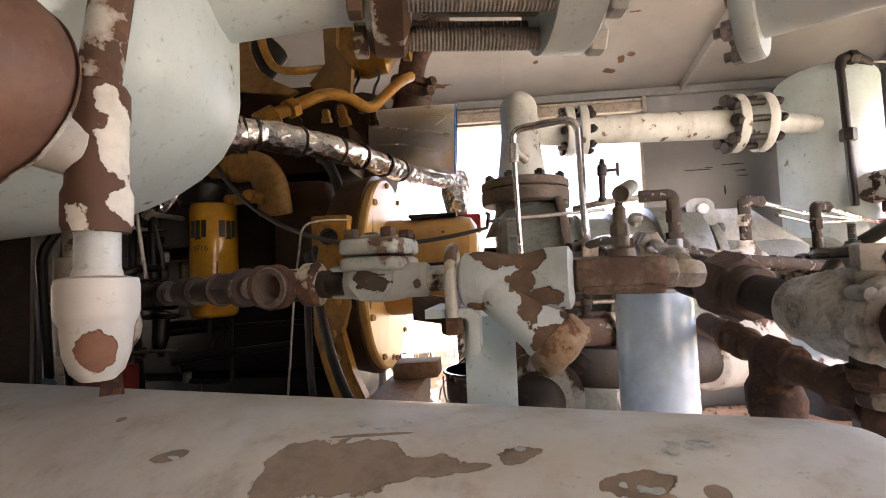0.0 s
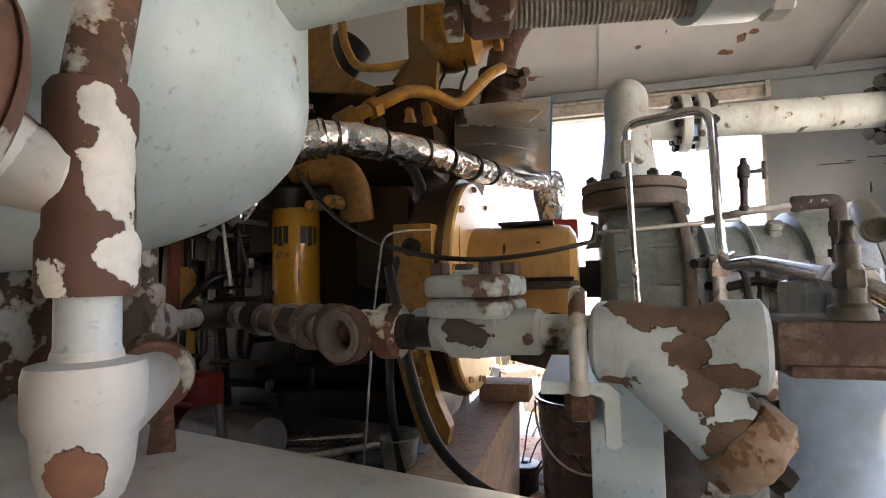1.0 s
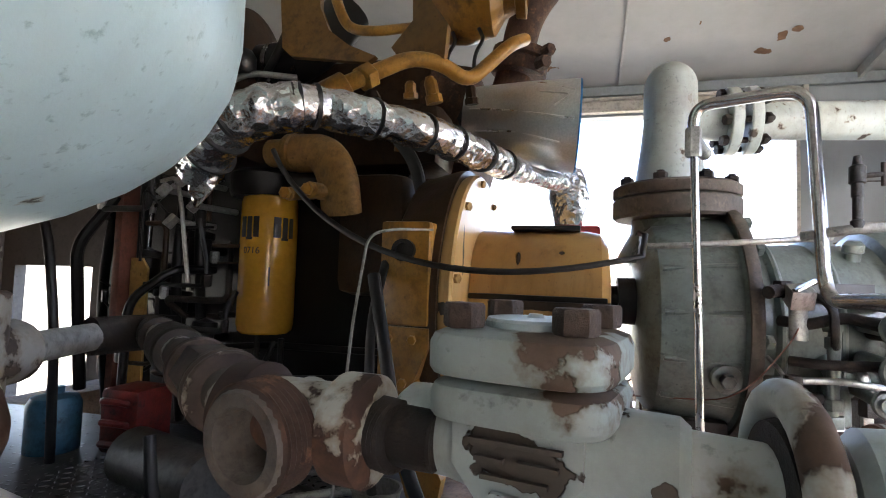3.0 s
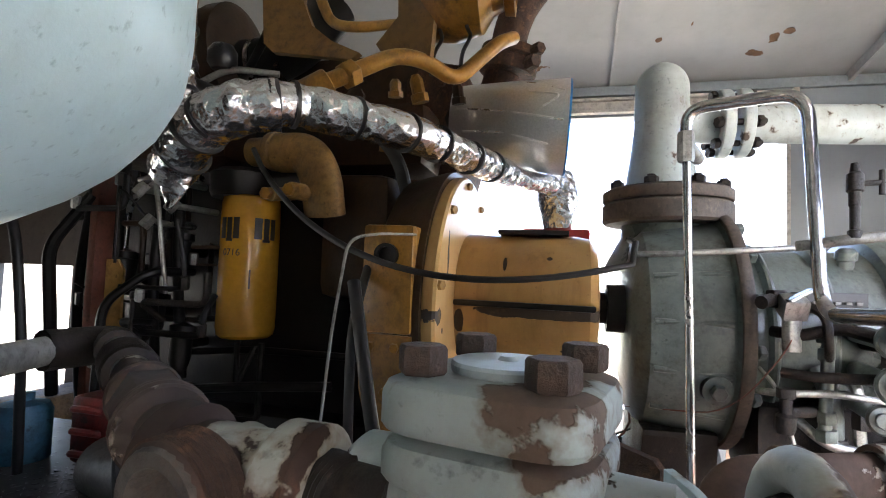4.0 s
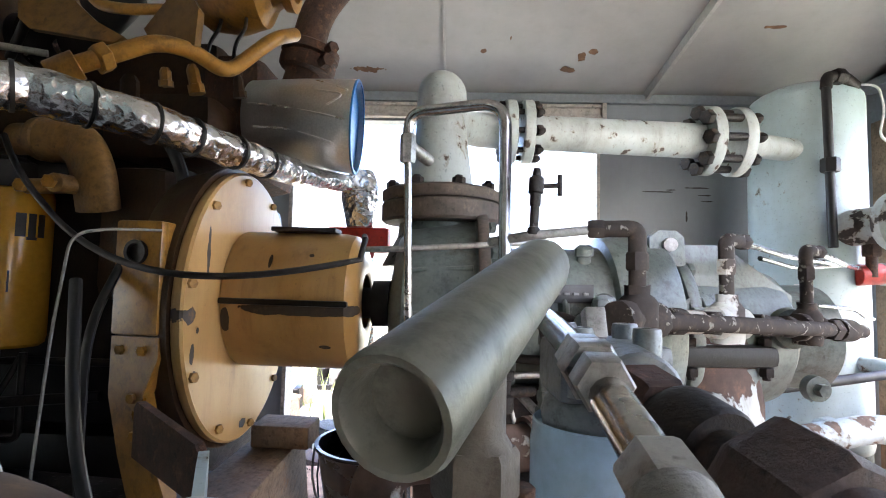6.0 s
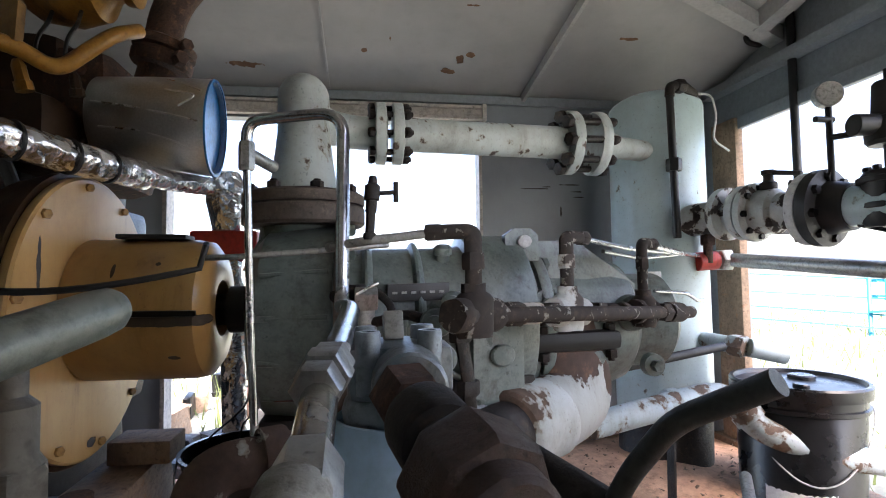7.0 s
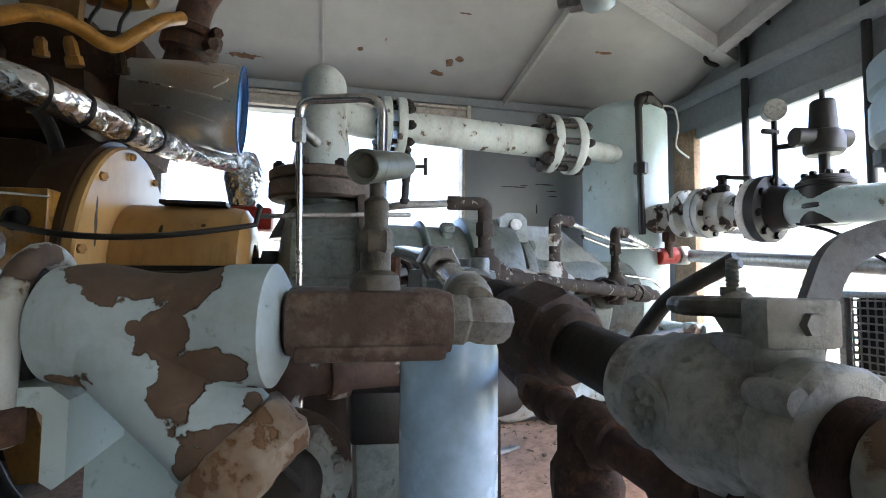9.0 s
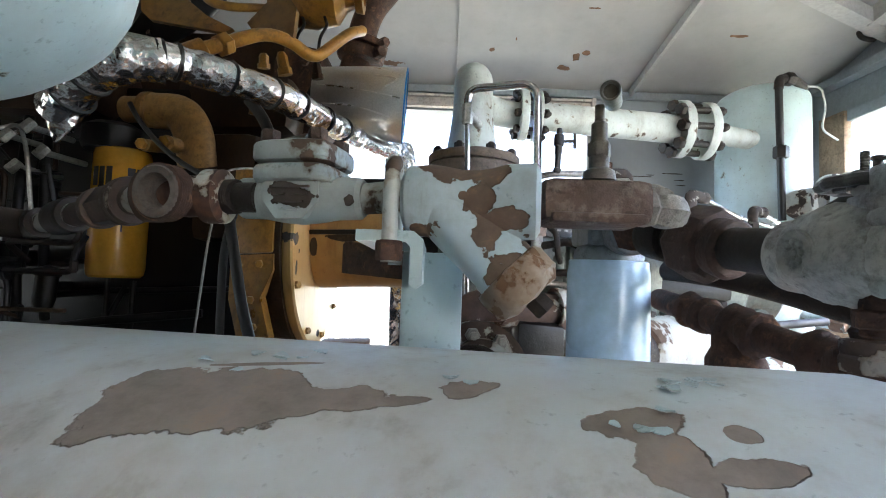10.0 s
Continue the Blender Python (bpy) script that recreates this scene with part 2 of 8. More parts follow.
mat_tan = patched("faded_yellow_enamel", (0.54, 0.32, 0.105), (0.085, 0.078, 0.072), lens_fitted_patches((-0.8, 1.5, 0.05), [((0.642, -0.425, 0.565), (0.05, 0.016, 0.013)), ((0.642, -0.415, 0.505), (0.05, 0.006, 0.014)), ((0.642, -0.405, 0.475), (0.05, 0.005, 0.006)), ((0.642, -0.40, 0.54), (0.05, 0.004, 0.005)), ((0.642, -0.375, 0.66), (0.05, 0.004, 0.040)), ((0.642, -0.21, 0.355), (0.05, 0.014, 0.008))]), 0.34, second=(0.20, 0.12, 0.06), ragged=1.2, scale=50.0, dust=(0.58, 0.38, 0.165))
mat_tan_dark = surface("grimy_yellow_casting", (0.44, 0.25, 0.075), 0.42, 0.0, 0.25, 9.0, 90.0, 0.2, (0.10, 0.055, 0.025), 0.60)
mat_guard = patched("sooty_yellow_guard", (0.39, 0.235, 0.080), (0.040, 0.026, 0.015), lens_fitted_patches((-0.04, 1.29, 0.30), [((0.0, -0.12, 0.321), (0.14, 0.05, 0.010)), ((-0.11, -0.12, 0.30), (0.010, 0.05, 0.02)), ((0.06, -0.10, 0.26), (0.010, 0.05, 0.003)), ((0.03, -0.12, 0.41), (0.006, 0.06, 0.004)), ((-0.04, -0.12, 0.40), (0.004, 0.06, 0.012))]), 0.30, second=(0.09, 0.055, 0.028), ragged=0.6, scale=30.0, dust=(0.30, 0.16, 0.05))
mat_filter = surface("gloss_yellow_can", (0.50, 0.25, 0.026), 0.22, 0.0, 0.05, 5.0, 60.0, 0.02, grimy=0.1)
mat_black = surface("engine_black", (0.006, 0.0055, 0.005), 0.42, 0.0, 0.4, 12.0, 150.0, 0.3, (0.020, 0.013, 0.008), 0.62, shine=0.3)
mat_brown = surface("oily_brown_casting", (0.042, 0.022, 0.010), 0.45, 0.0, 0.4, 10.0, 120.0, 0.3, (0.015, 0.011, 0.008), 0.55, shine=0.3)
mat_rubber = surface("black_rubber", (0.010, 0.010, 0.010), 0.5, 0.0, 0.2, 20.0, 200.0, 0.1)
mat_steel = surface("bright_tube_steel", (0.55, 0.55, 0.55), 0.22, 1.0, 0.12, 20.0, 200.0, 0.05)
mat_sheet = surface("brushed_sheet_steel", (0.76, 0.76, 0.76), 0.36, 1.0, 0.10, 4.0, 300.0, 0.05, grimy=0.1)
# extra-bright steel for the reflections laid on the heat shield
mat_reflection = surface("reflection_steel", (0.90, 0.90, 0.90), 0.30, 1.0, 0.05, 20.0, 200.0, 0.05, grimy=0.05)
mat_lug = surface("worn_lug_steel", (0.16, 0.155, 0.15), 0.30, 0.8, 0.5, 9.0, 160.0, 0.1, (0.03, 0.025, 0.02), 0.50)
mat_zinc = surface("dull_zinc", (0.42, 0.42, 0.40), 0.4, 0.8, 0.2, 25.0, 180.0, 0.1)
mat_alu = surface("cast_aluminium", (0.22, 0.25, 0.265), 0.42, 0.35, 0.15, 20.0, 220.0, 0.2)
mat_can = surface("pale_blue_can", (0.47, 0.65, 0.82), 0.26, 0.0, 0.04, 6.0, 60.0, 0.03, grimy=0.08)
mat_wall = surface("grey_wall_paint", (0.27, 0.295, 0.31), 0.6, 0.0, 0.10, 3.0, 90.0, 0.06, (0.24, 0.22, 0.19), 0.68, 0.15)
mat_wall_marked = patched("scratched_wall_paint", (0.28, 0.305, 0.32), (0.06, 0.05, 0.045), [((0.90, 2.05, 0.985), (0.05, 0.05, 0.0022)), ((0.93, 2.05, 0.992), (0.02, 0.05, 0.002)), ((1.02, 2.05, 1.0), (0.04, 0.05, 0.0022)), ((1.04, 2.05, 0.975), (0.025, 0.05, 0.0025)), ((1.05, 2.05, 0.955), (0.02, 0.05, 0.002)), ((0.98, 2.05, 0.90), (0.003, 0.05, 0.02)), ((0.80, 2.05, 0.80), (0.02, 0.05, 0.002))], 0.5, ragged=1.2, scale=34.0, soiled=0.25)
mat_ceiling = surface("cream_ceiling_paint", (0.48, 0.48, 0.465), 0.5, 0.0, 0.08, 2.5, 90.0, 0.05, (0.40, 0.33, 0.25), 0.72, 0.12)
mat_roof = patched("rust_marked_ceiling_paint", (0.42, 0.42, 0.405), (0.20, 0.11, 0.06), [((0.555, 1.93, 1.353), (0.022, 0.012, 0.05)), ((0.585, 1.875, 1.37), (0.012, 0.022, 0.05)), ((0.615, 1.85, 1.38), (0.014, 0.012, 0.05)), ((-0.09, 1.94, 1.35), (0.05, 0.012, 0.05)), ((0.281, 1.855, 1.374), (0.009, 0.009, 0.05)), ((0.588, 1.662, 1.435), (0.02, 0.004, 0.05)), ((0.36, 1.80, 1.39), (0.003, 0.012, 0.05)), ((1.1, 1.75, 1.41), (0.03, 0.006, 0.05))], 0.38, second=(0.34, 0.2, 0.11), ragged=1.3, scale=40.0, soiled=0.15)
mat_trim = surface("cream_trim", (0.55, 0.50, 0.44), 0.6, 0.0, 0.15, 8.0, 90.0, 0.1, (0.25, 0.19, 0.15), 0.6)
mat_dirt = surface("red_dirt", (0.56, 0.34, 0.215), 0.95, 0.0, 0.3, 5.0, 60.0, 0.8, (0.20, 0.13, 0.09), 0.60)
mat_ground = surface("dry_pasture", (0.34, 0.34, 0.26), 0.95, 0.0, 0.3, 0.6, 8.0, 0.5, (0.20, 0.26, 0.10), 0.56)
mat_wood = surface("weathered_timber", (0.30, 0.21, 0.14), 0.8, 0.0, 0.3, 14.0, 140.0, 0.5, (0.34, 0.15, 0.05), 0.58)
mat_plastic = surface("black_plastic", (0.012, 0.012, 0.013), 0.3, 0.0, 0.2, 10.0, 90.0, 0.05)
mat_label = surface("white_paper_label", (0.80, 0.80, 0.78), 0.5, 0.0, 0.03, grimy=0.1)
mat_ink = surface("black_print", (0.012, 0.012, 0.012), 0.5, 0.0, 0.05)
mat_red = surface("red_paint", (0.50, 0.035, 0.025), 0.4, 0.0, 0.2, 15.0, 120.0, 0.1, (0.12, 0.03, 0.02), 0.6)
mat_blue = surface("blue_edge_film", (0.02, 0.22, 0.60), 0.35, 0.0, 0.1)
mat_teal = surface("teal_gate_paint", (0.015, 0.20, 0.27), 0.4, 0.0, 0.1)
mat_pale = surface("pale_sheet_metal", (0.70, 0.70, 0.68), 0.5, 0.0, 0.08, 4.0)
def chequer():
    m, nt, b = nodes_of("chequer_plate")
    tc = nt.nodes.new("ShaderNodeTexCoord")
    v = nt.nodes.new("ShaderNodeTexVoronoi")
    v.inputs["Scale"].default_value, v.inputs["Randomness"].default_value = 75.0, 0.25
    nt.links.new(tc.outputs["Object"], v.inputs["Vector"])
    k = ramp(nt, v.outputs["Distance"], [(0.25, GREY3(1.0)), (0.42, GREY3(0.0))])
    n = noise_node(nt, 12.0, 6)
    c = ramp(nt, n.outputs[0], [(0.3, (0.03, 0.028, 0.026)), (0.7, (0.10, 0.09, 0.08))])
    nt.links.new(mix(nt, k, c, (0.20, 0.19, 0.18)), b.inputs["Base Color"])
    b.inputs["Roughness"].default_value, b.inputs["Metallic"].default_value = 0.4, 0.4
    bump(nt, b, k, 0.9, 0.003)
    return m


mat_plate = chequer()


# near-black walls: the gloom of the engine end is put into the colour
mat_shade_wall = surface("shade_black_wall", (0.045, 0.042, 0.038), 0.7, 0.0, 0.3, 4.0, 60.0, 0.1, (0.09, 0.07, 0.05), 0.6)
mat_oxide = surface("red_oxide_steel", (0.16, 0.055, 0.035), 0.6, 0.0, 0.3, 12.0, 120.0, 0.2, (0.05, 0.03, 0.02), 0.55)


# yellow enamel darkened and browned so that the upper plates come out less bright
mat_bracket = surface("dark_brown_bracket", (0.19, 0.10, 0.026), 0.42, 0.0, 0.3, 8.0, 90.0, 0.15, (0.05, 0.028, 0.012), 0.52)


def foil_material():
    m, nt, b = nodes_of("crumpled_foil")
    b.inputs["Base Color"].default_value = (0.82, 0.82, 0.83, 1)
    b.inputs["Metallic"].default_value, b.inputs["Roughness"].default_value = 1.0, 0.26
    tc = nt.nodes.new("ShaderNodeTexCoord")
    v = nt.nodes.new("ShaderNodeTexVoronoi")
    v.feature, v.inputs["Scale"].default_value = "F1", 42.0
    nt.links.new(tc.outputs["Object"], v.inputs["Vector"])
    n = noise_node(nt, 26.0, 3, 0.5)
    c1 = bump(nt, b, v.outputs["Distance"], 0.75, 0.007)
    c2 = bump(nt, b, n.outputs[0], 0.8, 0.014, c1)
    fold = nt.nodes.new("ShaderNodeTexVoronoi")
    fold.feature, fold.inputs["Scale"].default_value = "F1", 105.0
    nt.links.new(tc.outputs["Object"], fold.inputs["Vector"])
    bump(nt, b, fold.outputs["Distance"], 0.42, 0.003, c2)
    return m


mat_foil = foil_material()


# ---- mesh tools ----
def frame_at(p, d=(0, 0, 1)):
    """A matrix at p whose z axis points along d."""
    return Matrix.Translation(p) @ Vector(d).to_track_quat("Z", "Y").to_matrix().to_4x4()


def lathe(bm, profile, m=Matrix(), seg=28):
    """Turn a profile of (radius, height) round the z axis of m."""
    rings = []
    for r, h in profile:
        if r < 1e-6:
            rings.append([bm.verts.new(m @ Vector((0, 0, h)))])
        else:
            rings.append([bm.verts.new(m @ Vector((r * math.cos(a), r * math.sin(a), h))) for a in (2 * math.pi * i / seg for i in range(seg))])
    for a, b in zip(rings, rings[1:]):
        for i in range(seg):
            j = (i + 1) % seg
            if len(a) == 1 and len(b) == 1:
                continue
            if len(a) == 1:
                bm.faces.new((a[0], b[j], b[i]))
            elif len(b) == 1:
                bm.faces.new((a[i], a[j], b[0]))
            else:
                bm.faces.new((a[i], a[j], b[j], b[i]))
    return bm


def rod(bm, a, b, r, seg=20, chamfer=0.08, r2=None):
    """A round bar from a to b with small chamfers."""
    a, b = Vector(a), Vector(b)
    h, c, r2 = (b - a).length, r * chamfer, r if r2 is None else r2
    return lathe(bm, [(0, 0), (r - c, 0), (r, c), (r2, h - c), (r2 - c, h), (0, h)], frame_at(a, b - a), seg)


def hexagon(bm, a, b, r, seg=6):
    """A hexagonal bar or nut from a to b."""
    a, b = Vector(a), Vector(b)
    h = (b - a).length
    return lathe(bm, [(0, 0), (r * 0.9, 0), (r, h * 0.12), (r, h * 0.88), (r * 0.9, h), (0, h)], frame_at(a, b - a), seg)


def rounded(points, bend, steps=6):
    """Points with each inner corner replaced by an arc-like curve."""
    pts = [Vector(p) for p in points]
    out = [pts[0]]
    for a, p, b in zip(pts, pts[1:], pts[2:]):
        k = min(bend, (a - p).length * 0.49, (b - p).length * 0.49)
        s, e = p + (a - p).normalized() * k, p + (b - p).normalized() * k
        for i in range(steps + 1):
            t = i / steps
            out.append(s * (1 - t) ** 2 + p * 2 * t * (1 - t) + e * t * t)
    return out + [pts[-1]]


def tube(bm, points, r, bend=0.0, seg=14, wobble=0.0):
    """A round pipe along points, closed at both ends."""
    pts = rounded(points, bend) if bend else [Vector(p) for p in points]
    up, rings = None, []
    for i, p in enumerate(pts):
        d = (pts[min(i + 1, len(pts) - 1)] - pts[max(i - 1, 0)]).normalized()
        if up is None:
            up = d.orthogonal().normalized()
        up = (up - d * up.dot(d)).normalized()
        side = d.cross(up)
        rr = r * (1 + wobble * noise.noise(p * 60)) if wobble else r
        rings.append([bm.verts.new(p + (up * math.cos(a) + side * math.sin(a)) * rr) for a in (2 * math.pi * k / seg for k in range(seg))])
    for a, b in zip(rings, rings[1:]):
        for k in range(seg):
            j = (k + 1) % seg
            bm.faces.new((a[k], a[j], b[j], b[k]))
    bm.faces.new(rings[0][::-1])
    bm.faces.new(rings[-1])
    return bm


def box(bm, lo, hi, bevel=0.0, m=None):
    """A box between two corners, its edges bevelled, turned by m about its middle."""
    lo, hi = Vector(lo), Vector(hi)
    c = (lo + hi) / 2
    g = bmesh.ops.create_cube(bm, size=1.0)
    vs = g["verts"]
    for v in vs:
        v.co = Vector((v.co.x * (hi.x - lo.x), v.co.y * (hi.y - lo.y), v.co.z * (hi.z - lo.z)))
    if bevel:
        es = list({e for v in vs for e in v.link_edges})
        r = bmesh.ops.bevel(bm, geom=es, offset=bevel, segments=2, affect="EDGES", profile=0.6)
        vs = list({v for f in r["faces"] for v in f.verts} | {v for v in vs if v.is_valid})
    for v in vs:
        v.co = (m @ v.co if m else v.co) + c
    return bm


def plate_shape(bm, outline, thick, m):
    """A flat plate with an outline in the xy plane of m, thick along its z."""
    lo = [bm.verts.new(m @ Vector((x, y, 0))) for x, y in outline]
    hi = [bm.verts.new(m @ Vector((x, y, thick))) for x, y in outline]
    bm.faces.new(lo[::-1])
    bm.faces.new(hi)
    n = len(lo)
    for i in range(n):
        j = (i + 1) % n
        bm.faces.new((lo[i], lo[j], hi[j], hi[i]))
    return bm


def B():
    return bmesh.new()


def mesh_of(name, bm, material, sharp=0.6):
    bmesh.ops.recalc_face_normals(bm, faces=bm.faces[:])
    for f in bm.faces:
        f.smooth = True
    for e in bm.edges:
        if len(e.link_faces) == 2 and e.calc_face_angle(0) > sharp:
            e.smooth = False
    me = bpy.data.meshes.new(name)
    bm.to_mesh(me)
    bm.free()
    me.materials.append(material)
    return me


def origin(ob):
    v = Vector()
    while ob:
        v += ob.location
        ob = ob.parent
    return v


def thing(name, at, label, category, group="", kind=""):
    e = new(name)
    e.empty_display_size = 0.02
    e.location = at
    return tagged(e, label, category, group, kind)


def part(name, bm, material, parent, label=""):
    """One mesh, built in world places, as a part of parent."""
    o = origin(parent)
    for v in bm.verts:
        v.co = lens_fitted(v.co) - o
    ob = new(name, mesh_of(name, bm, material))
    ob.parent = parent
    return tagged(ob, label)


def shifted(t, x, y, z):
    """Sets a whole thing over by x, y, z."""
    t.location += Vector((x, y, z))
    return t


def solid(name, bm, material, label, category, group="", kind="", at=None):
    """A thing that is a single mesh, its origin at its base."""
    if at is None:
        xs = [v.co for v in bm.verts]
        at = (sum(c.x for c in xs) / len(xs), sum(c.y for c in xs) / len(xs), min(c.z for c in xs))
    at = lens_fitted(at)
    for v in bm.verts:
        v.co = lens_fitted(v.co) - at
    ob = new(name, mesh_of(name, bm, material))
    ob.location = at
    return tagged(ob, label, category, group, kind)


def setting(name, bm, material, label, category):
    ob = new(name, mesh_of(name, bm, material))
    return tagged(ob, label, category, "", "structure")


BOLTS = {}


def bolt_mesh(r, h, shank=0.0):
    key = (round(r, 4), round(h, 4), round(shank, 4))
    if key not in BOLTS:
        bm = B()
        hexagon(bm, (0, 0, 0), (0, 0, h), r)
        if shank:
            rod(bm, (0, 0, h), (0, 0, h + shank), r * 0.55, 10)
        BOLTS[key] = bm
        BOLTS[key] = mesh_of("bolt", bm, mat_rust)
    return BOLTS[key]


def bolt(parent, p, d, r, h, shank=0.0, material=None, name="bolt"):
    me = bolt_mesh(r, h, shank)
    ob = new(name, me)
    ob.parent = parent
    p, d = Vector(p), Vector(d).normalized()
    foot, tip = lens_fitted(p), lens_fitted(p + d * 0.05)
    ob.matrix_basis = frame_at(foot - origin(parent), tip - foot) @ Matrix.Scale((tip - foot).length / 0.05, 4)
    if material:
        ob.material_slots[0].link = "OBJECT"
        ob.material_slots[0].material = material
    return ob


def bolt_ring(parent, c, axis, radius, n, r, h, shank=0.0, turn=0.0, material=None):
    m = frame_at(c, axis)
    for i in range(n):
        a = 2 * math.pi * i / n + turn
        bolt(parent, m @ Vector((radius * math.cos(a), radius * math.sin(a), 0)), axis, r, h, shank, material)

# ---- structure ----
FLOOR = 0.05
WALL_Y, EAVE, PITCH = 2.05, 1.315, 0.30
OPEN_L, OPEN_R, OPEN_T = -0.36, 0.69, 1.215
RIGHT_X = 1.55


def ground():
    bm = B()
    n, size = 40, 600.0
    vs = [[None] * (n + 1) for _ in range(n + 1)]
    for i in range(n + 1):
        for j in range(n + 1):
            u, v = (i / n - 0.5) * 2, (j / n - 0.5) * 2
            x, y = math.copysign(abs(u) ** 3, u) * size, math.copysign(abs(v) ** 3, v) * size
            far = math.hypot(x, y)
            z = -0.12 + (0.03 * noise.noise((x * 0.4, y * 0.4, 0)) if far > 4 else 0) + max(0, far - 30) * 0.004
            vs[i][j] = bm.verts.new((x, y, z))
    for i in range(n):
        for j in range(n):
            bm.faces.new((vs[i][j], vs[i + 1][j], vs[i + 1][j + 1], vs[i][j + 1]))
    return setting("ground", bm, mat_ground, "sunlit dry pasture around the machine shed", "ground")


ground()


def dirt_heap(x, y):
    return 0.10 * math.exp(-((x - 0.95) ** 2 + (y - 1.75) ** 2) / 0.12) + 0.035 * eased(x, 1.0, 1.2)


def dirt_floor():
    bm = B()
    nx, ny = 70, 60
    x0, x1, y0, y1 = -2.6, RIGHT_X, -1.6, 2.05
    g = []
    for i in range(nx + 1):
        row = []
        for j in range(ny + 1):
            x, y = x0 + (x1 - x0) * i / nx, y0 + (y1 - y0) * j / ny
            heap = dirt_heap(x, y)
            z = FLOOR + heap + 0.012 * noise.noise((x * 7, y * 7, 3)) + 0.006 * noise.noise((x * 30, y * 30, 1))
            row.append(bm.verts.new((x, y, z)))
        g.append(row)
    for i in range(nx):
        for j in range(ny):
            bm.faces.new((g[i][j], g[i + 1][j], g[i + 1][j + 1], g[i][j + 1]))
    rim = [(x0, y0), (x1, y0), (x1, y1), (x0, y1)]
    plate_shape(bm, rim, 0.12, Matrix.Translation((0, 0, -0.115)))
    return setting("floor", bm, mat_dirt, "red dirt floor with oil stains and litter", "floor")


dirt_floor()

def roof_z(y):
    return EAVE + PITCH * (WALL_Y - y) if y > 0.45 else EAVE + PITCH * (WALL_Y - 0.45) - PITCH * (0.45 - y)


def walls():
    bm = B()
    box(bm, (OPEN_R, WALL_Y, -0.1), (RIGHT_X, WALL_Y + 0.05, EAVE))
    box(bm, (-0.60, WALL_Y, OPEN_T), (OPEN_R, WALL_Y + 0.05, EAVE))
    box(bm, (-0.60, WALL_Y, -0.1), (OPEN_L, WALL_Y + 0.05, OPEN_T))
    setting("wall_back", bm, mat_wall_marked, "grey painted sheet wall with a wide opening", "wall")
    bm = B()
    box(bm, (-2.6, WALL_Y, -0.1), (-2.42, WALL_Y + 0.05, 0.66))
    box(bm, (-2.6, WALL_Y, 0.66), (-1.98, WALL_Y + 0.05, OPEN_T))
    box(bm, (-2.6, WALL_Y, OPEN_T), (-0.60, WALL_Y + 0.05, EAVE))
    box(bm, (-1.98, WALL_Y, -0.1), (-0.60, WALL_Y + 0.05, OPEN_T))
    setting("wall_engine_end", bm, mat_shade_wall, "wall behind the engine, coloured near-black in place of shade", "wall")
    bm = B()
    box(bm, (RIGHT_X, 1.90, -0.1), (RIGHT_X + 0.05, 2.10, 1.60))
    box(bm, (RIGHT_X, -1.6, 1.18), (RIGHT_X + 0.05, 1.90, 1.60))
    # unseen length of wall, sized to hold light off the riser's side
    box(bm, (RIGHT_X, -1.6, -0.1), (RIGHT_X + 0.05, -0.15, 1.18))
    setting("wall_right", bm, mat_wall, "grey sheet wall with an open doorway to the field", "wall")
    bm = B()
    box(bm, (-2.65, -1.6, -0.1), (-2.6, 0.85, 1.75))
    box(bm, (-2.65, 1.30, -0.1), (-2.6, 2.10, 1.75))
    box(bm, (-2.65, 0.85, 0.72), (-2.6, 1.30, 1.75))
    setting("wall_left", bm, mat_shade_wall, "end wall coloured near-black in place of shade, with an open door", "wall")
    # unseen wall behind the walk, near-black and sized to hold back light
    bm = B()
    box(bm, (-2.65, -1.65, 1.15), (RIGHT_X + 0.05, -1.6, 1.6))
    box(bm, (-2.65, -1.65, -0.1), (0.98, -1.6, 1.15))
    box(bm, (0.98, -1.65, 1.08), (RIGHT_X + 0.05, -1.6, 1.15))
    setting("wall_front", bm, mat_shade_wall, "unseen front wall, coloured near-black to cut bounced light, with a wide opening", "wall")


walls()


def ceiling():
    bm = B()
    ys = [-1.65, 0.45, WALL_Y + 0.05]
    for y0, y1 in zip(ys, ys[1:]):
        lo = [bm.verts.new((x, y, roof_z(y))) for x, y in ((-2.65, y0), (RIGHT_X + 0.05, y0), (RIGHT_X + 0.05, y1), (-2.65, y1))]
        hi = [bm.verts.new(v.co + Vector((0, 0, 0.03))) for v in lo]
        bm.faces.new(lo[::-1])
        bm.faces.new(hi)
        for i in range(4):
            bm.faces.new((lo[i], lo[(i + 1) % 4], hi[(i + 1) % 4], hi[i]))
    return setting("ceiling", bm, mat_roof, "cream painted sheet metal roof underside with rust marks", "ceiling")


ceiling()


def roof_bar(name, a, b, w, h, label):
    """A bar that lies against the roof from a to b (x, y)."""
    bm = B()
    pa, pb = Vector((a[0], a[1], roof_z(a[1]) - h / 2)), Vector((b[0], b[1], roof_z(b[1]) - h / 2))
    d = pb - pa
    side = d.cross(Vector((0, 0, 1))).normalized()
    up = side.cross(d).normalized()
    m = Matrix((side, up, d.normalized())).transposed().to_4x4()
    m.translation = (pa + pb) / 2
    g = bmesh.ops.create_cube(bm, size=1.0)
    for v in g["verts"]:
        v.co = m @ Vector((v.co.x * w, v.co.y * h, v.co.z * d.length))
    return setting(name, bm, mat_ceiling, label, "trim")


roof_bar("roof_rib_1", (0.84, 2.04), (1.0, 0.5), 0.012, 0.03, "cream roof rib")
roof_bar("roof_rib_2", (0.165, 2.04), (0.15, 0.5), 0.006, 0.008, "thin roof seam with rust")
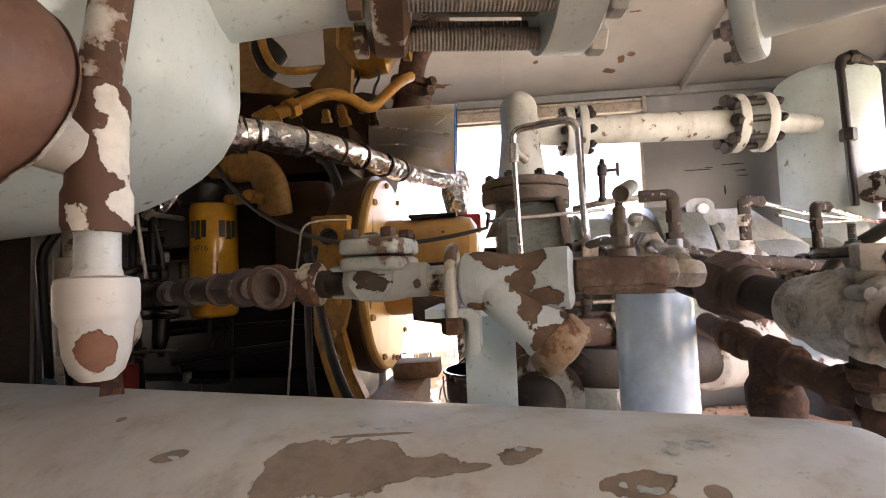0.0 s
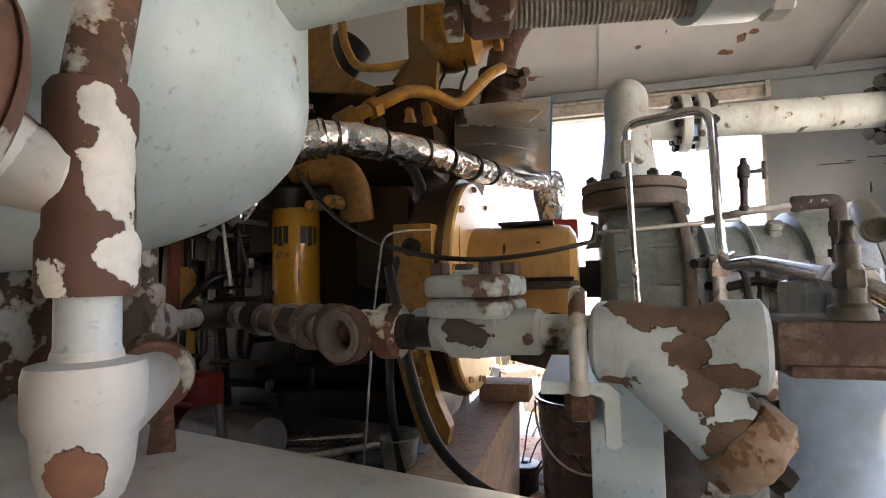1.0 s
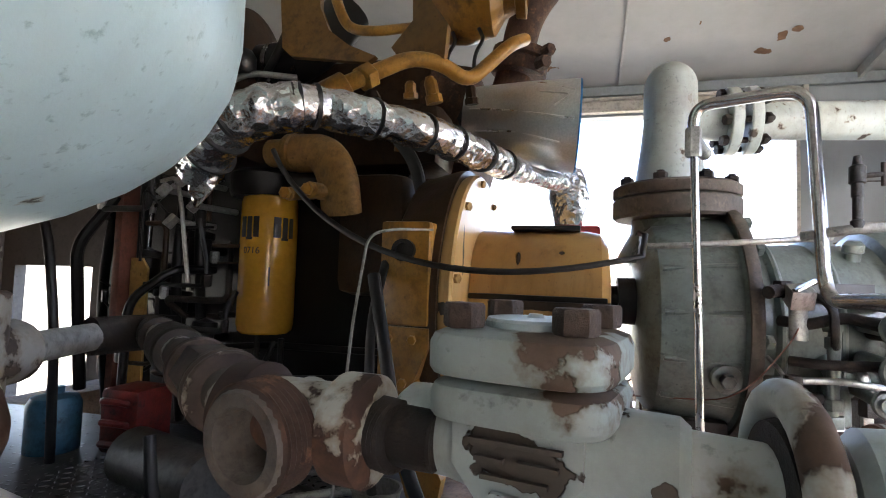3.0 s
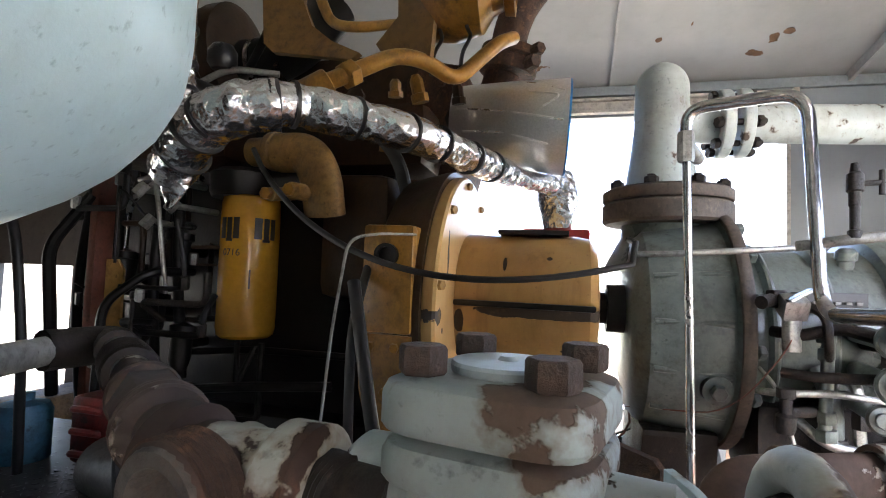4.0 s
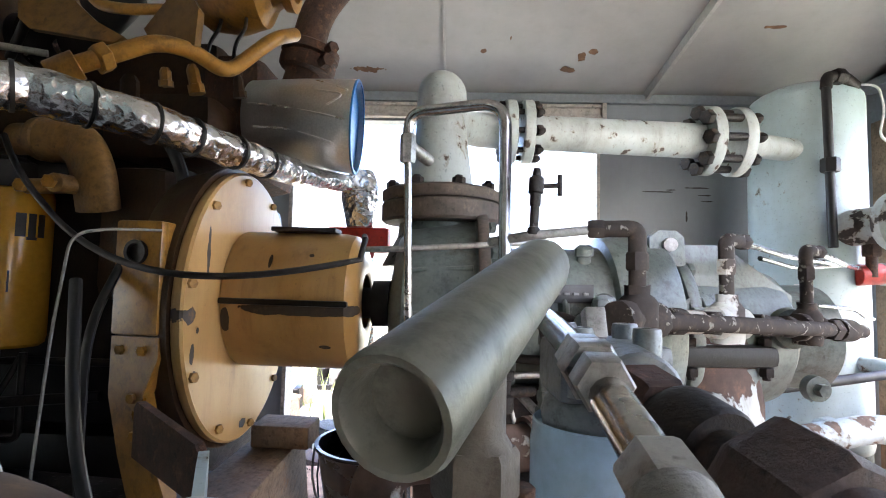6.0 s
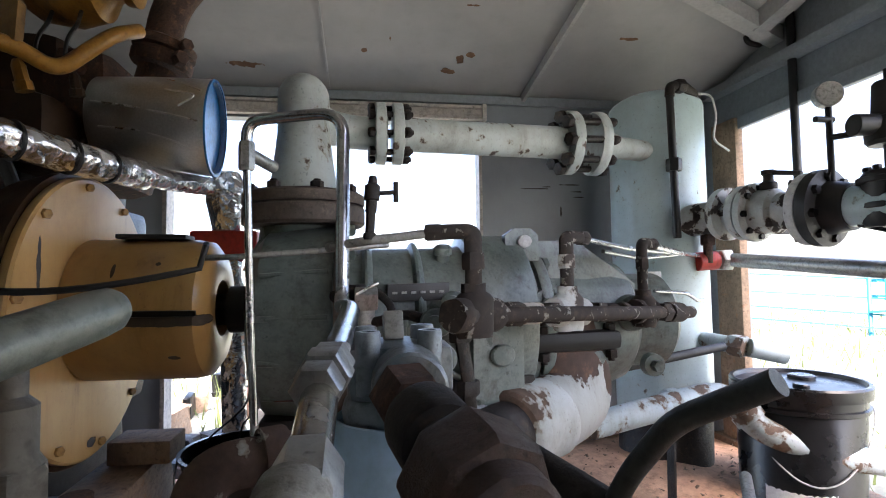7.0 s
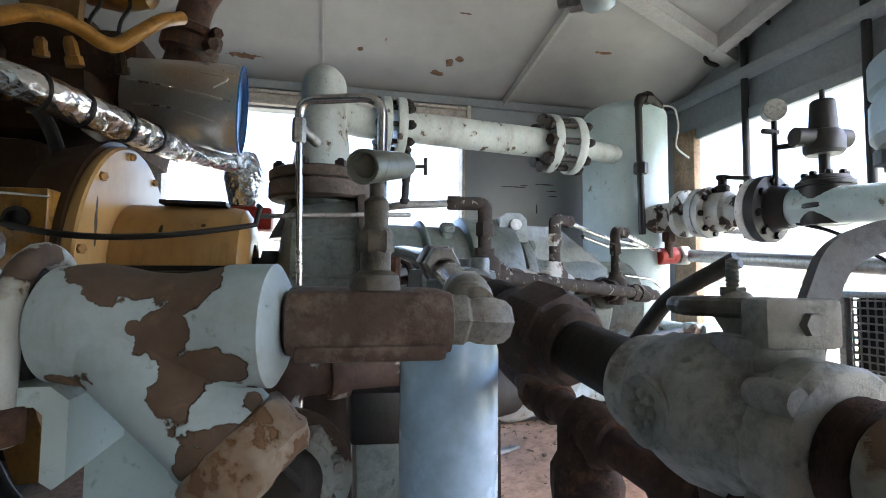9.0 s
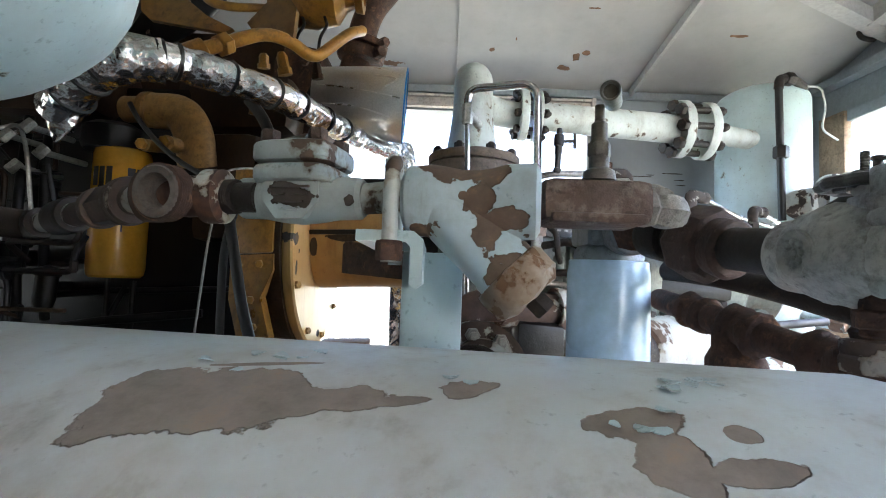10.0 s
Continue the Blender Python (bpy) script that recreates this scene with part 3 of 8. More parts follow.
roof_bar("roof_beam_1", (0.80, 1.40), (1.60, 1.70), 0.05, 0.045, "painted steel roof beam")
roof_bar("roof_beam_2", (1.45, 1.64), (1.54, 1.10), 0.05, 0.05, "painted steel roof beam")


def roof_hooks():
    t = thing("roof_hooks", (1.47, 1.60, 1.36), "bent steel hooks clamped below the roof beam", "hook")
    for k, (x, y) in enumerate(((1.395, 1.63), (1.445, 1.605), (1.485, 1.585), (1.465, 1.455), (1.485, 1.38))):
        z = roof_z(y) - 0.05
        bm = B()
        tube(bm, [(x, y, z), (x, y, z - 0.035), (x + 0.040, y - 0.01, z - 0.050), (x + 0.046, y - 0.01, z - 0.020)], 0.0075, 0.015, 10)
        part("hook", bm, mat_iron_grey if k == 2 else mat_rust_dark, t)
    bm = B()
    box(bm, (1.40, 1.575, roof_z(1.6) - 0.075), (1.535, 1.60, roof_z(1.6) - 0.052), 0.003)
    part("clamp_bar", bm, mat_iron_grey, t)


roof_hooks()


def trims():
    bm = B()
    box(bm, (-1.3, WALL_Y - 0.022, EAVE - 0.035), (RIGHT_X - 0.003, WALL_Y - 0.003, EAVE - 0.004), 0.003)
    setting("trim_1", bm, mat_wall, "grey angle iron along the eave", "trim")
    bm = B()
    box(bm, (-1.3, WALL_Y - 0.03, 1.262), (0.70, WALL_Y - 0.003, 1.272), 0.002)
    box(bm, (-1.3, WALL_Y - 0.03, 1.222), (0.70, WALL_Y - 0.003, 1.232), 0.002)
    box(bm, (-1.3, WALL_Y - 0.018, 1.233), (0.69, WALL_Y - 0.003, 1.261))
    box(bm, (0.69, WALL_Y - 0.034, 1.218), (0.705, WALL_Y - 0.003, 1.276), 0.002)
    setting("trim_2", bm, mat_trim, "cream door track over the opening", "trim")
    bm = B()
    box(bm, (OPEN_R - 0.012, WALL_Y - 0.012, -0.1), (OPEN_R - 0.001, WALL_Y + 0.052, OPEN_T - 0.002))
    box(bm, (OPEN_L + 0.001, WALL_Y - 0.012, -0.1), (OPEN_L + 0.014, WALL_Y + 0.052, OPEN_T - 0.002))
    setting("window_1", bm, mat_trim, "steel edges of the wide back opening", "window")
    bm = B()
    box(bm, (RIGHT_X - 0.03, 1.84, -0.1), (RIGHT_X - 0.002, 1.96, 1.20), 0.004)
    setting("door_post", bm, mat_wood, "weathered post beside the doorway", "trim")
    bm = B()
    box(bm, (RIGHT_X - 0.02, -0.15, 1.16), (RIGHT_X - 0.002, 1.84, 1.20), 0.003)
    box(bm, (RIGHT_X - 0.05, -1.0, 1.30), (RIGHT_X - 0.002, 1.98, 1.33), 0.003)
    setting("door_1", bm, mat_wall, "grey lintel over the open doorway", "door")
    bm = B()
    box(bm, (RIGHT_X - 0.05, -1.6, 0.0), (RIGHT_X + 0.02, 2.0, 0.11), 0.006)
    setting("sill", bm, mat_wood, "timber sill at the doorway", "trim")


trims()


# ---- vessels ----
def head(r, h0, depth, n=8, top=True):
    """Profile of a dished end from (r, h0)."""
    s = 1 if top else -1
    return [(r * math.cos(a), h0 + s * depth * math.sin(a)) for a in (math.pi / 2 * i / n for i in range(1, n + 1))]


def lying_vessel():
    y, z, r = 0.395, 0.302, 0.214
    t = thing("receiver_vessel", (-0.4, y + 0.15, FLOOR), "long pale grey steel vessel with peeling paint, lying on saddles", "tank")
    prof = [(0, -1.30)] + [(r * math.sin(math.pi / 2 * i / 8), -1.20 - 0.10 * math.cos(math.pi / 2 * i / 8)) for i in range(1, 9)] + [(r, 0.31)]
    prof += [(r * math.cos(math.pi / 2 * i / 9), 0.31 + 0.105 * math.sin(math.pi / 2 * i / 9)) for i in range(1, 9)] + [(0, 0.415)]
    turn = radians(13)
    bm = B()
    lathe(bm, prof, frame_at((0, y, z), (math.cos(turn), -math.sin(turn), 0)), 72)
    part("shell", bm, mat_vessel, t)
    # curled flakes at the edges of the bare places
    rng = random.Random(33)
    axis = Vector((math.cos(turn), -math.sin(turn), 0))
    for fx, fy, n, spread, size in ((0.04, 0.345, 7, 0.03, 0.007), (0.128, 0.318, 3, 0.008, 0.005), (0.188, 0.284, 5, 0.014, 0.005), (0.215, 0.312, 12, 0.012, 0.0045), (-0.085, 0.335, 3, 0.010, 0.006)):
        for k in range(n):
            px, py = fx + rng.uniform(-spread, spread), fy + rng.uniform(-spread, spread) * 0.5
            off = Vector((px, py, 0)) - Vector((0, y, 0))
            across = (off - axis * off.dot(axis)).length
            pz = z + math.sqrt(max(0.0, r * r - across * across))
            bm = B()
            w, a = size * rng.uniform(0.5, 1.1), rng.uniform(0, 6.3)
            m = Matrix.Translation((px, py, pz + 0.0006)) @ Matrix.Rotation(a, 4, "Z") @ Matrix.Rotation(rng.uniform(-0.25, 0.25), 4, "X")
            rim = [(w * (0.6 + 0.4 * rng.random()) * math.cos(b), w * (0.35 + 0.4 * rng.random()) * math.sin(b)) for b in (6.283 * i / 9 for i in range(9))]
            plate_shape(bm, rim, 0.0004, m)
            for v in bm.verts:
                q = m.inverted() @ v.co
                v.co.z += 0.25 * q.x * q.x / w
            part("paint_flake", bm, mat_pipe if n == 12 else mat_dome, t)
    for x in (-0.95, 0.05):
        c = y - x * math.tan(turn)
        bm = B()
        box(bm, (x, c - 0.15, FLOOR - 0.01), (x + 0.02, c + 0.15, 0.22), 0.004)
        part("saddle", bm, mat_pipe_worn, t)
    return t


lying_vessel()


def standing_vessel():
    x, y, r = -0.35, 0.37, 0.26
    t = thing("separator_tank", (x, y, FLOOR), "upright pale blue-green tank with a dished bottom on legs", "tank")
    bm = B()
    prof = [(0, 0.65)] + [(r * math.sin(math.pi / 2 * i / 10), 0.78 - 0.13 * math.cos(math.pi / 2 * i / 10)) for i in range(1, 11)]
    prof += [(r, 1.36)] + [(r * math.cos(math.pi / 2 * i / 8), 1.36 + 0.12 * math.sin(math.pi / 2 * i / 8)) for i in range(1, 8)] + [(0, 1.48)]
    lathe(bm, prof, Matrix.Translation((x, y, 0)), 64)
    part("shell", bm, mat_dome, t)
    for a in (118, 205, 300):
        lx, ly = x + 0.24 * math.cos(radians(a)), y + 0.24 * math.sin(radians(a))
        bm = B()
        box(bm, (lx - 0.03, ly - 0.003, FLOOR - 0.01), (lx + 0.03, ly + 0.003, 0.80), 0.001)
        box(bm, (lx - 0.03, ly + 0.003, FLOOR - 0.01), (lx - 0.024, ly + 0.05, 0.80), 0.001)
        part("leg", bm, mat_rust_dark, t)
    # inlet nozzle that leaves the shell and ends in a bolted flange
    a, b, d = Vector((-0.15, 0.40, 0.855)), Vector((0.014, 0.472, 0.900)), Vector((0.985, 0.17, 0.0)).normalized()
    bm = B()
    tube(bm, [a, b - d * 0.04, b], 0.056, 0.05, 36)
    part("nozzle", bm, mat_dome, t)
    bm = B()
    lathe(bm, [(0, 0), (0.078, 0), (0.084, 0.006), (0.084, 0.032), (0.078, 0.036), (0.055, 0.04), (0.055, 0.055), (0, 0.055)], frame_at(b, d), 40)
    part("flange", bm, mat_flaky, t, "flange with peeled brown paint")
    bm = B()
    lathe(bm, [(0, 0), (0.078, 0), (0.084, 0.003), (0.084, 0.044), (0.081, 0.047), (0, 0.047)], frame_at(b + d * 0.16, d), 40)
    part("blind_flange", bm, mat_dome, t)
    bm = B()
    rod(bm, b + d * 0.05, b + d * 0.165, 0.048, 30)
    part("spacer", bm, mat_rust_dark, t)
    m = frame_at(b, d)
    for i in range(8):
        k = 2 * math.pi * i / 8 + 0.2
        p = m @ Vector((0.070 * math.cos(k), 0.070 * math.sin(k), 0.022))
        bm = B()
        prof = [(0, 0)] + [(0.0098 + (0.0011 if n % 2 else 0), 0.002 + n * 0.0018) for n in range(112)] + [(0, 0.2045)]
        lathe(bm, prof, frame_at(p, d), 14)
        stud = part("stud", bm, mat_iron_grey, t)
        bm = B()
        hexagon(bm, p + d * 0.186, p + d * 0.202, 0.0165)
        part("nut", bm, mat_pipe_worn, stud)
        bm = B()
        hexagon(bm, p - d * 0.023, p - d * 0.036, 0.0165)
        part("nut", bm, mat_pipe_worn, stud)
    return t


standing_vessel()


def side_panel():
    # placed to hide the bright far opening from the camera's first positions
    t = thing("scrap_sheet", (-0.55, 0.56, FLOOR), "dark rusted steel sheet with pale paint remaining in patches", "sheet metal")
    bm = B()
    box(bm, (-0.556, 0.44, 0.30), (-0.548, 0.685, 0.74), 0.002)
    box(bm, (-0.558, 0.44, 0.732), (-0.530, 0.685, 0.742), 0.002)
    part("sheet", bm, mat_flaky, t)
    for y in (0.45, 0.665):
        bm = B()
        box(bm, (-0.575, y, FLOOR - 0.01), (-0.557, y + 0.018, 0.74), 0.002)
        part("leg", bm, mat_rust_dark, t)


side_panel()


# ---- left riser ----
mat_cap_brown = surface("smooth_brown_rust", (0.13, 0.066, 0.044), 0.55, 0.0, 0.3, 11.0, 160.0, 0.2, (0.30, 0.15, 0.06), 0.60, grimy=0.4)
mat_torn = peeling("torn_white_paint", (0.56, 0.60, 0.58), (0.12, 0.062, 0.042), 0.44, 17.0, second=(0.2, 0.11, 0.07), offset=21.0)
mat_tee = patched("rusted_tee_with_torn_paint", (0.088, 0.046, 0.031), (0.56, 0.59, 0.56), [((0.0145, -0.031, 0.198), (0.007, 0.012, 0.024)), ((0.002, -0.040, 0.156), (0.007, 0.008, 0.009)), ((-0.014, -0.03, 0.216), (0.005, 0.02, 0.012)), ((0.016, -0.02, 0.160), (0.004, 0.02, 0.012))], 0.75, second=(0.62, 0.64, 0.60), ragged=1.3, scale=75.0)
mat_branch = peeling("pale_branch_paint", (0.55, 0.58, 0.56), (0.14, 0.08, 0.055), 0.50, 15.0, offset=31.0)


def riser():
    t = thing("riser_pipe", (-0.086, 0.30, 0.485), "rusty threaded riser with flaking white paint, standing on the vessel", "pipe")
    x, y = -0.086, 0.273
    bm = B()
    tube(bm, [(x - 0.001, y + 0.001, 0.586), (x - 0.06, y + 0.080, 0.580), (-0.212, 0.432, 0.570)], 0.0168, 0.03, 26)
    part("outlet", bm, mat_elbow, t)
    ax = Vector((-0.62, 0.78, -0.06)).normalized()
    u0 = Vector((-0.207, 0.426, 0.570))
    bm = B()
    lathe(bm, [(0, -0.006), (0.021, -0.006), (0.0245, -0.003), (0.0255, 0.004), (0.0255, 0.014), (0.023, 0.018), (0.0185, 0.020), (0, 0.020)], frame_at(u0, ax), 32)
    part("union_ring", bm, mat_torn, t)
    bm = B()
    tube(bm, [u0 + ax * 0.015, u0 + ax * 0.07, Vector((-0.325, 0.52, 0.585))], 0.0165, 0.03, 22)
    part("joining_elbow", bm, mat_torn, t)
    bm = B()
    plate_shape(bm, [(-0.012, 0.496), (0.012, 0.496), (0.008, 0.512), (0.005, 0.560), (-0.005, 0.560)], 0.010, Matrix(((0.8, 0, -0.6, -0.214), (0.6, 0, 0.8, 0.440), (0, 1, 0, 0), (0, 0, 0, 1))))
    part("foot", bm, mat_rust, t)
    m = Matrix.Translation((x, y, 0))
    bm = B()
    lathe(bm, [(0, 0.5535), (0.008, 0.5545), (0.0125, 0.5590), (0.0155, 0.568), (0.0166, 0.578), (0.0170, 0.583), (0.0190, 0.5865), (0.0197, 0.590), (0.0198, 0.6035), (0.0190, 0.6075), (0.0120, 0.609), (0.0115, 0.612), (0, 0.612)], m, 36)
    part("elbow", bm, mat_elbow, t, "white painted elbow with a rust patch")
    bm = B()
    lathe(bm, [(0, 0.608), (0.0118, 0.609), (0.0108, 0.614), (0.0108, 0.631), (0.0118, 0.634), (0, 0.636)], m, 28)
    part("nipple", bm, mat_pipe, t)
    bm = B()
    lathe(bm, [(0, 0.632), (0.0155, 0.632), (0.0168, 0.636), (0.0168, 0.652), (0.0150, 0.657), (0.0145, 0.69), (0.0155, 0.694), (0.0155, 0.708), (0.0135, 0.712), (0, 0.712)], m, 30)
    part("tee", bm, mat_tee, t)
    bm = B()
    rod(bm, (x - 0.004, y - 0.002, 0.676), (x - 0.026, y - 0.022, 0.684), 0.0160)
    part("branch", bm, mat_branch, t)
    bm = B()
    rod(bm, (x, y, 0.712), (x + 0.035, y + 0.09, 1.42), 0.0108)
    part("upright", bm, mat_flaky, t)
    bm = B()
    a, d = Vector((x - 0.020, y - 0.016, 0.684)), Vector((0.08, -0.97, 0.20)).normalized()
    lathe(bm, [(0, -0.006), (0.010, -0.006), (0.0150, -0.002), (0.0165, 0.004), (0.0160, 0.012), (0.0140, 0.020), (0.0135, 0.030), (0, 0.030)], frame_at(a, d), 36)
    part("neck", bm, mat_branch, t, "white neck with torn paint")
    bm = B()
    lathe(bm, [(0, 0.024), (0.024, 0.0245), (0.040, 0.028), (0.0465, 0.034), (0.0490, 0.042), (0.0490, 0.056), (0.0465, 0.065), (0.041, 0.074), (0.031, 0.081), (0.017, 0.085), (0, 0.086)], frame_at(a, d), 48)
    part("cap", bm, mat_cap_brown, t, "large smooth rust-brown cap")
    bm = B()
    lathe(bm, [(0.0235, 0.0240), (0.0410, 0.0278), (0.0476, 0.0338), (0.0494, 0.0375), (0.0486, 0.0372), (0.0466, 0.0345), (0.0400, 0.0286), (0.0235, 0.0252)], frame_at(a, d), 40)
    for v in bm.verts:
        v.co -= d * 0.004 * max(0.0, noise.noise(v.co * 60))
    part("paint_rim", bm, mat_torn, t, "thin rim of old white paint")
    return t


mat_elbow = patched("white_elbow_paint", (0.47, 0.54, 0.56), (0.17, 0.085, 0.055), [((0.010, -0.045, 0.085), (0.008, 0.02, 0.011))], 0.4, ragged=0.8, scale=60.0, dust=(0.40, 0.385, 0.35))
shifted(riser(), -0.003, 0.006, 0.005)


# ---- threaded line across the vessel ----
LINE_Y, LINE_Z = 0.465, 0.607


mat_mouth = surface("worn_pale_rim", (0.105, 0.09, 0.076), 0.6, 0.0, 0.35, 40.0, 160.0, 0.4, (0.13, 0.08, 0.055), 0.54)


mat_red_tee = peeling("red_rust_with_torn_paint", (0.42, 0.43, 0.39), (0.050, 0.027, 0.019), 0.40, 22.0, second=(0.13, 0.062, 0.036), offset=23.0)
mat_grimy_line = peeling("grimy_threaded_line", (0.30, 0.29, 0.26), (0.060, 0.042, 0.033), 0.46, 24.0, second=(0.13, 0.08, 0.055), offset=12.0)


def threaded_line():
    t = thing("threaded_pipe_run", (-0.07, 0.475, 0.55), "rusty threaded pipe run with a tee and patches of pale paint", "pipe")
    y, z = 0.476, LINE_Z
    bm = B()
    lathe(bm, [(0, 0), (0.016, 0), (0.019, 0.003), (0.019, 0.014), (0.0145, 0.017), (0.0145, 0.047), (0.019, 0.05), (0.019, 0.062), (0.016, 0.064), (0, 0.064)], frame_at((-0.105, y, z), (1, -0.15, 0)), 28)
    lathe(bm, [(0.0145, -0.005), (0.0145, 0.014), (0.0185, 0.016), (0.0185, 0.028), (0.0165, 0.03), (0.0125, 0.03), (0.0115, 0.028), (0.0115, 0.008), (0, 0.008)], frame_at((-0.073, y - 0.004, z), (-0.22, -1, -0.05)), 28)
    part("tee", bm, mat_red_tee, t, "open tee with a rusted rim")
    bm = B()
    lathe(bm, [(0.0108, 0.009), (0.0108, 0.0275), (0.0122, 0.0305), (0.0165, 0.0305), (0.0178, 0.0285), (0.0168, 0.0300), (0.0124, 0.0300), (0.0112, 0.027), (0.0112, 0.009)], frame_at((-0.073, y - 0.004, z), (-0.22, -1, -0.05)), 32)
    part("mouth", bm, mat_mouth, t, "worn pale mouth of the tee")
    bm = B()
    prof = [(0.0150, 0.0145)] + [(0.0186 + (0.0008 if k % 2 else 0), 0.0150 + k * 0.00115) for k in range(12)] + [(0.0150, 0.0290)]
    lathe(bm, prof, frame_at((-0.073, y - 0.004, z), (-0.22, -1, -0.05)), 36)
    part("thread", bm, mat_rust, t, "rust-red pipe thread")
    bm = B()
    rod(bm, (-0.044, y - 0.008, z), (-0.02, LINE_Y, z), 0.0105)
    prof = [(0, 0)] + [(0.0112 + (0.0009 if k % 2 else 0), 0.001 + k * 0.0011) for k in range(11)] + [(0, 0.0125)]
    lathe(bm, prof, frame_at((-0.044, y - 0.008, z), (0.024, -0.011, 0)), 22)
    part("nipple", bm, mat_rust_dark, t)
    a, b = Vector((-0.10, y, z)), Vector((-0.36, 0.70, z - 0.005))
    d = (b - a).normalized()
    bm = B()
    rod(bm, a, b, 0.0115)
    part("pipe", bm, mat_grimy_line, t)
    bm = B()
    hexagon(bm, a + d * 0.05, a + d * 0.10, 0.017)
    part("union", bm, mat_grimy_line, t)
    for q, r in ((0.036, 0.0185), (0.042, 0.0190), (0.048, 0.0185), (0.104, 0.0178), (0.110, 0.0175)):
        bm = B()
        lathe(bm, [(0.011, -0.0025), (r - 0.001, -0.0025), (r, -0.0012), (r, 0.0012), (r - 0.001, 0.0025), (0.011, 0.0025)], frame_at(a + d * q, d), 26)
        part("rib", bm, mat_grimy_line, t)
    bm = B()
    lathe(bm, [(0, 0), (0.016, 0), (0.0175, 0.003), (0.0175, 0.05), (0.016, 0.053), (0, 0.053)], frame_at(a + d * 0.18, d), 24)
    part("coupling", bm, mat_rust_dark, t)
    bm = B()
    tube(bm, [b - d * 0.05, b, b + Vector((-0.012, -0.055, 0.0))], 0.0165, 0.03)
    part("elbow", bm, mat_rust_dark, t)
    c = b + Vector((-0.012, -0.045, 0))
    e = Vector((-0.325, 0.53, z - 0.003))
    bm = B()
    rod(bm, c, e, 0.0115)
    part("nipple", bm, mat_iron_grey, t)
    bm = B()
    k = (e - c).normalized()
    rod(bm, e - k * 0.03, e + k * 0.03, 0.021)
    rod(bm, e + k * 0.012 + Vector((0, 0, -0.028)), e + k * 0.012 + Vector((0, 0, 0.04)), 0.021)
    part("tee", bm, mat_grimy_line, t)
    bm = B()
    rod(bm, e + k * 0.012 + Vector((0, 0, 0.03)), e + k * 0.012 + Vector((0, 0, 0.10)), 0.015)
    part("riser", bm, mat_grimy_line, t)
    bm = B()
    f = e + k * 0.012
    prof = [(0, 0)] + [(0.0122 + (0.0009 if i % 2 else 0), 0.001 + i * 0.0014) for i in range(11)] + [(0, 0.0165)]
    lathe(bm, prof, frame_at(e - k * 0.046, k), 22)
    part("thread", bm, mat_iron_grey, t)
    return t


shifted(threaded_line(), 0.009, -0.003, -0.002)


mat_bonnet = peeling("chipped_bonnet_paint", (0.345, 0.415, 0.41), (0.125, 0.088, 0.064), 0.558, 24.0, offset=14.0)
mat_check = patched("oil_blackened_valve_paint", (0.38, 0.45, 0.45), (0.080, 0.068, 0.055), [((-0.004, -0.024, 0.047), (0.017, 0.012, 0.010)), ((-0.004, -0.012, 0.0635), (0.030, 0.012, 0.003)), ((-0.048, 0.0, 0.045), (0.005, 0.03, 0.012)), ((0.036, -0.02, 0.045), (0.004, 0.01, 0.004))], 0.45, second=(0.12, 0.10, 0.08), ragged=1.6, scale=60.0)


mat_bolt = surface("rusty_painted_bolt", (0.085, 0.055, 0.040), 0.7, 0.0, 0.45, 60.0, 260.0, 0.7, (0.20, 0.15, 0.11), 0.58)


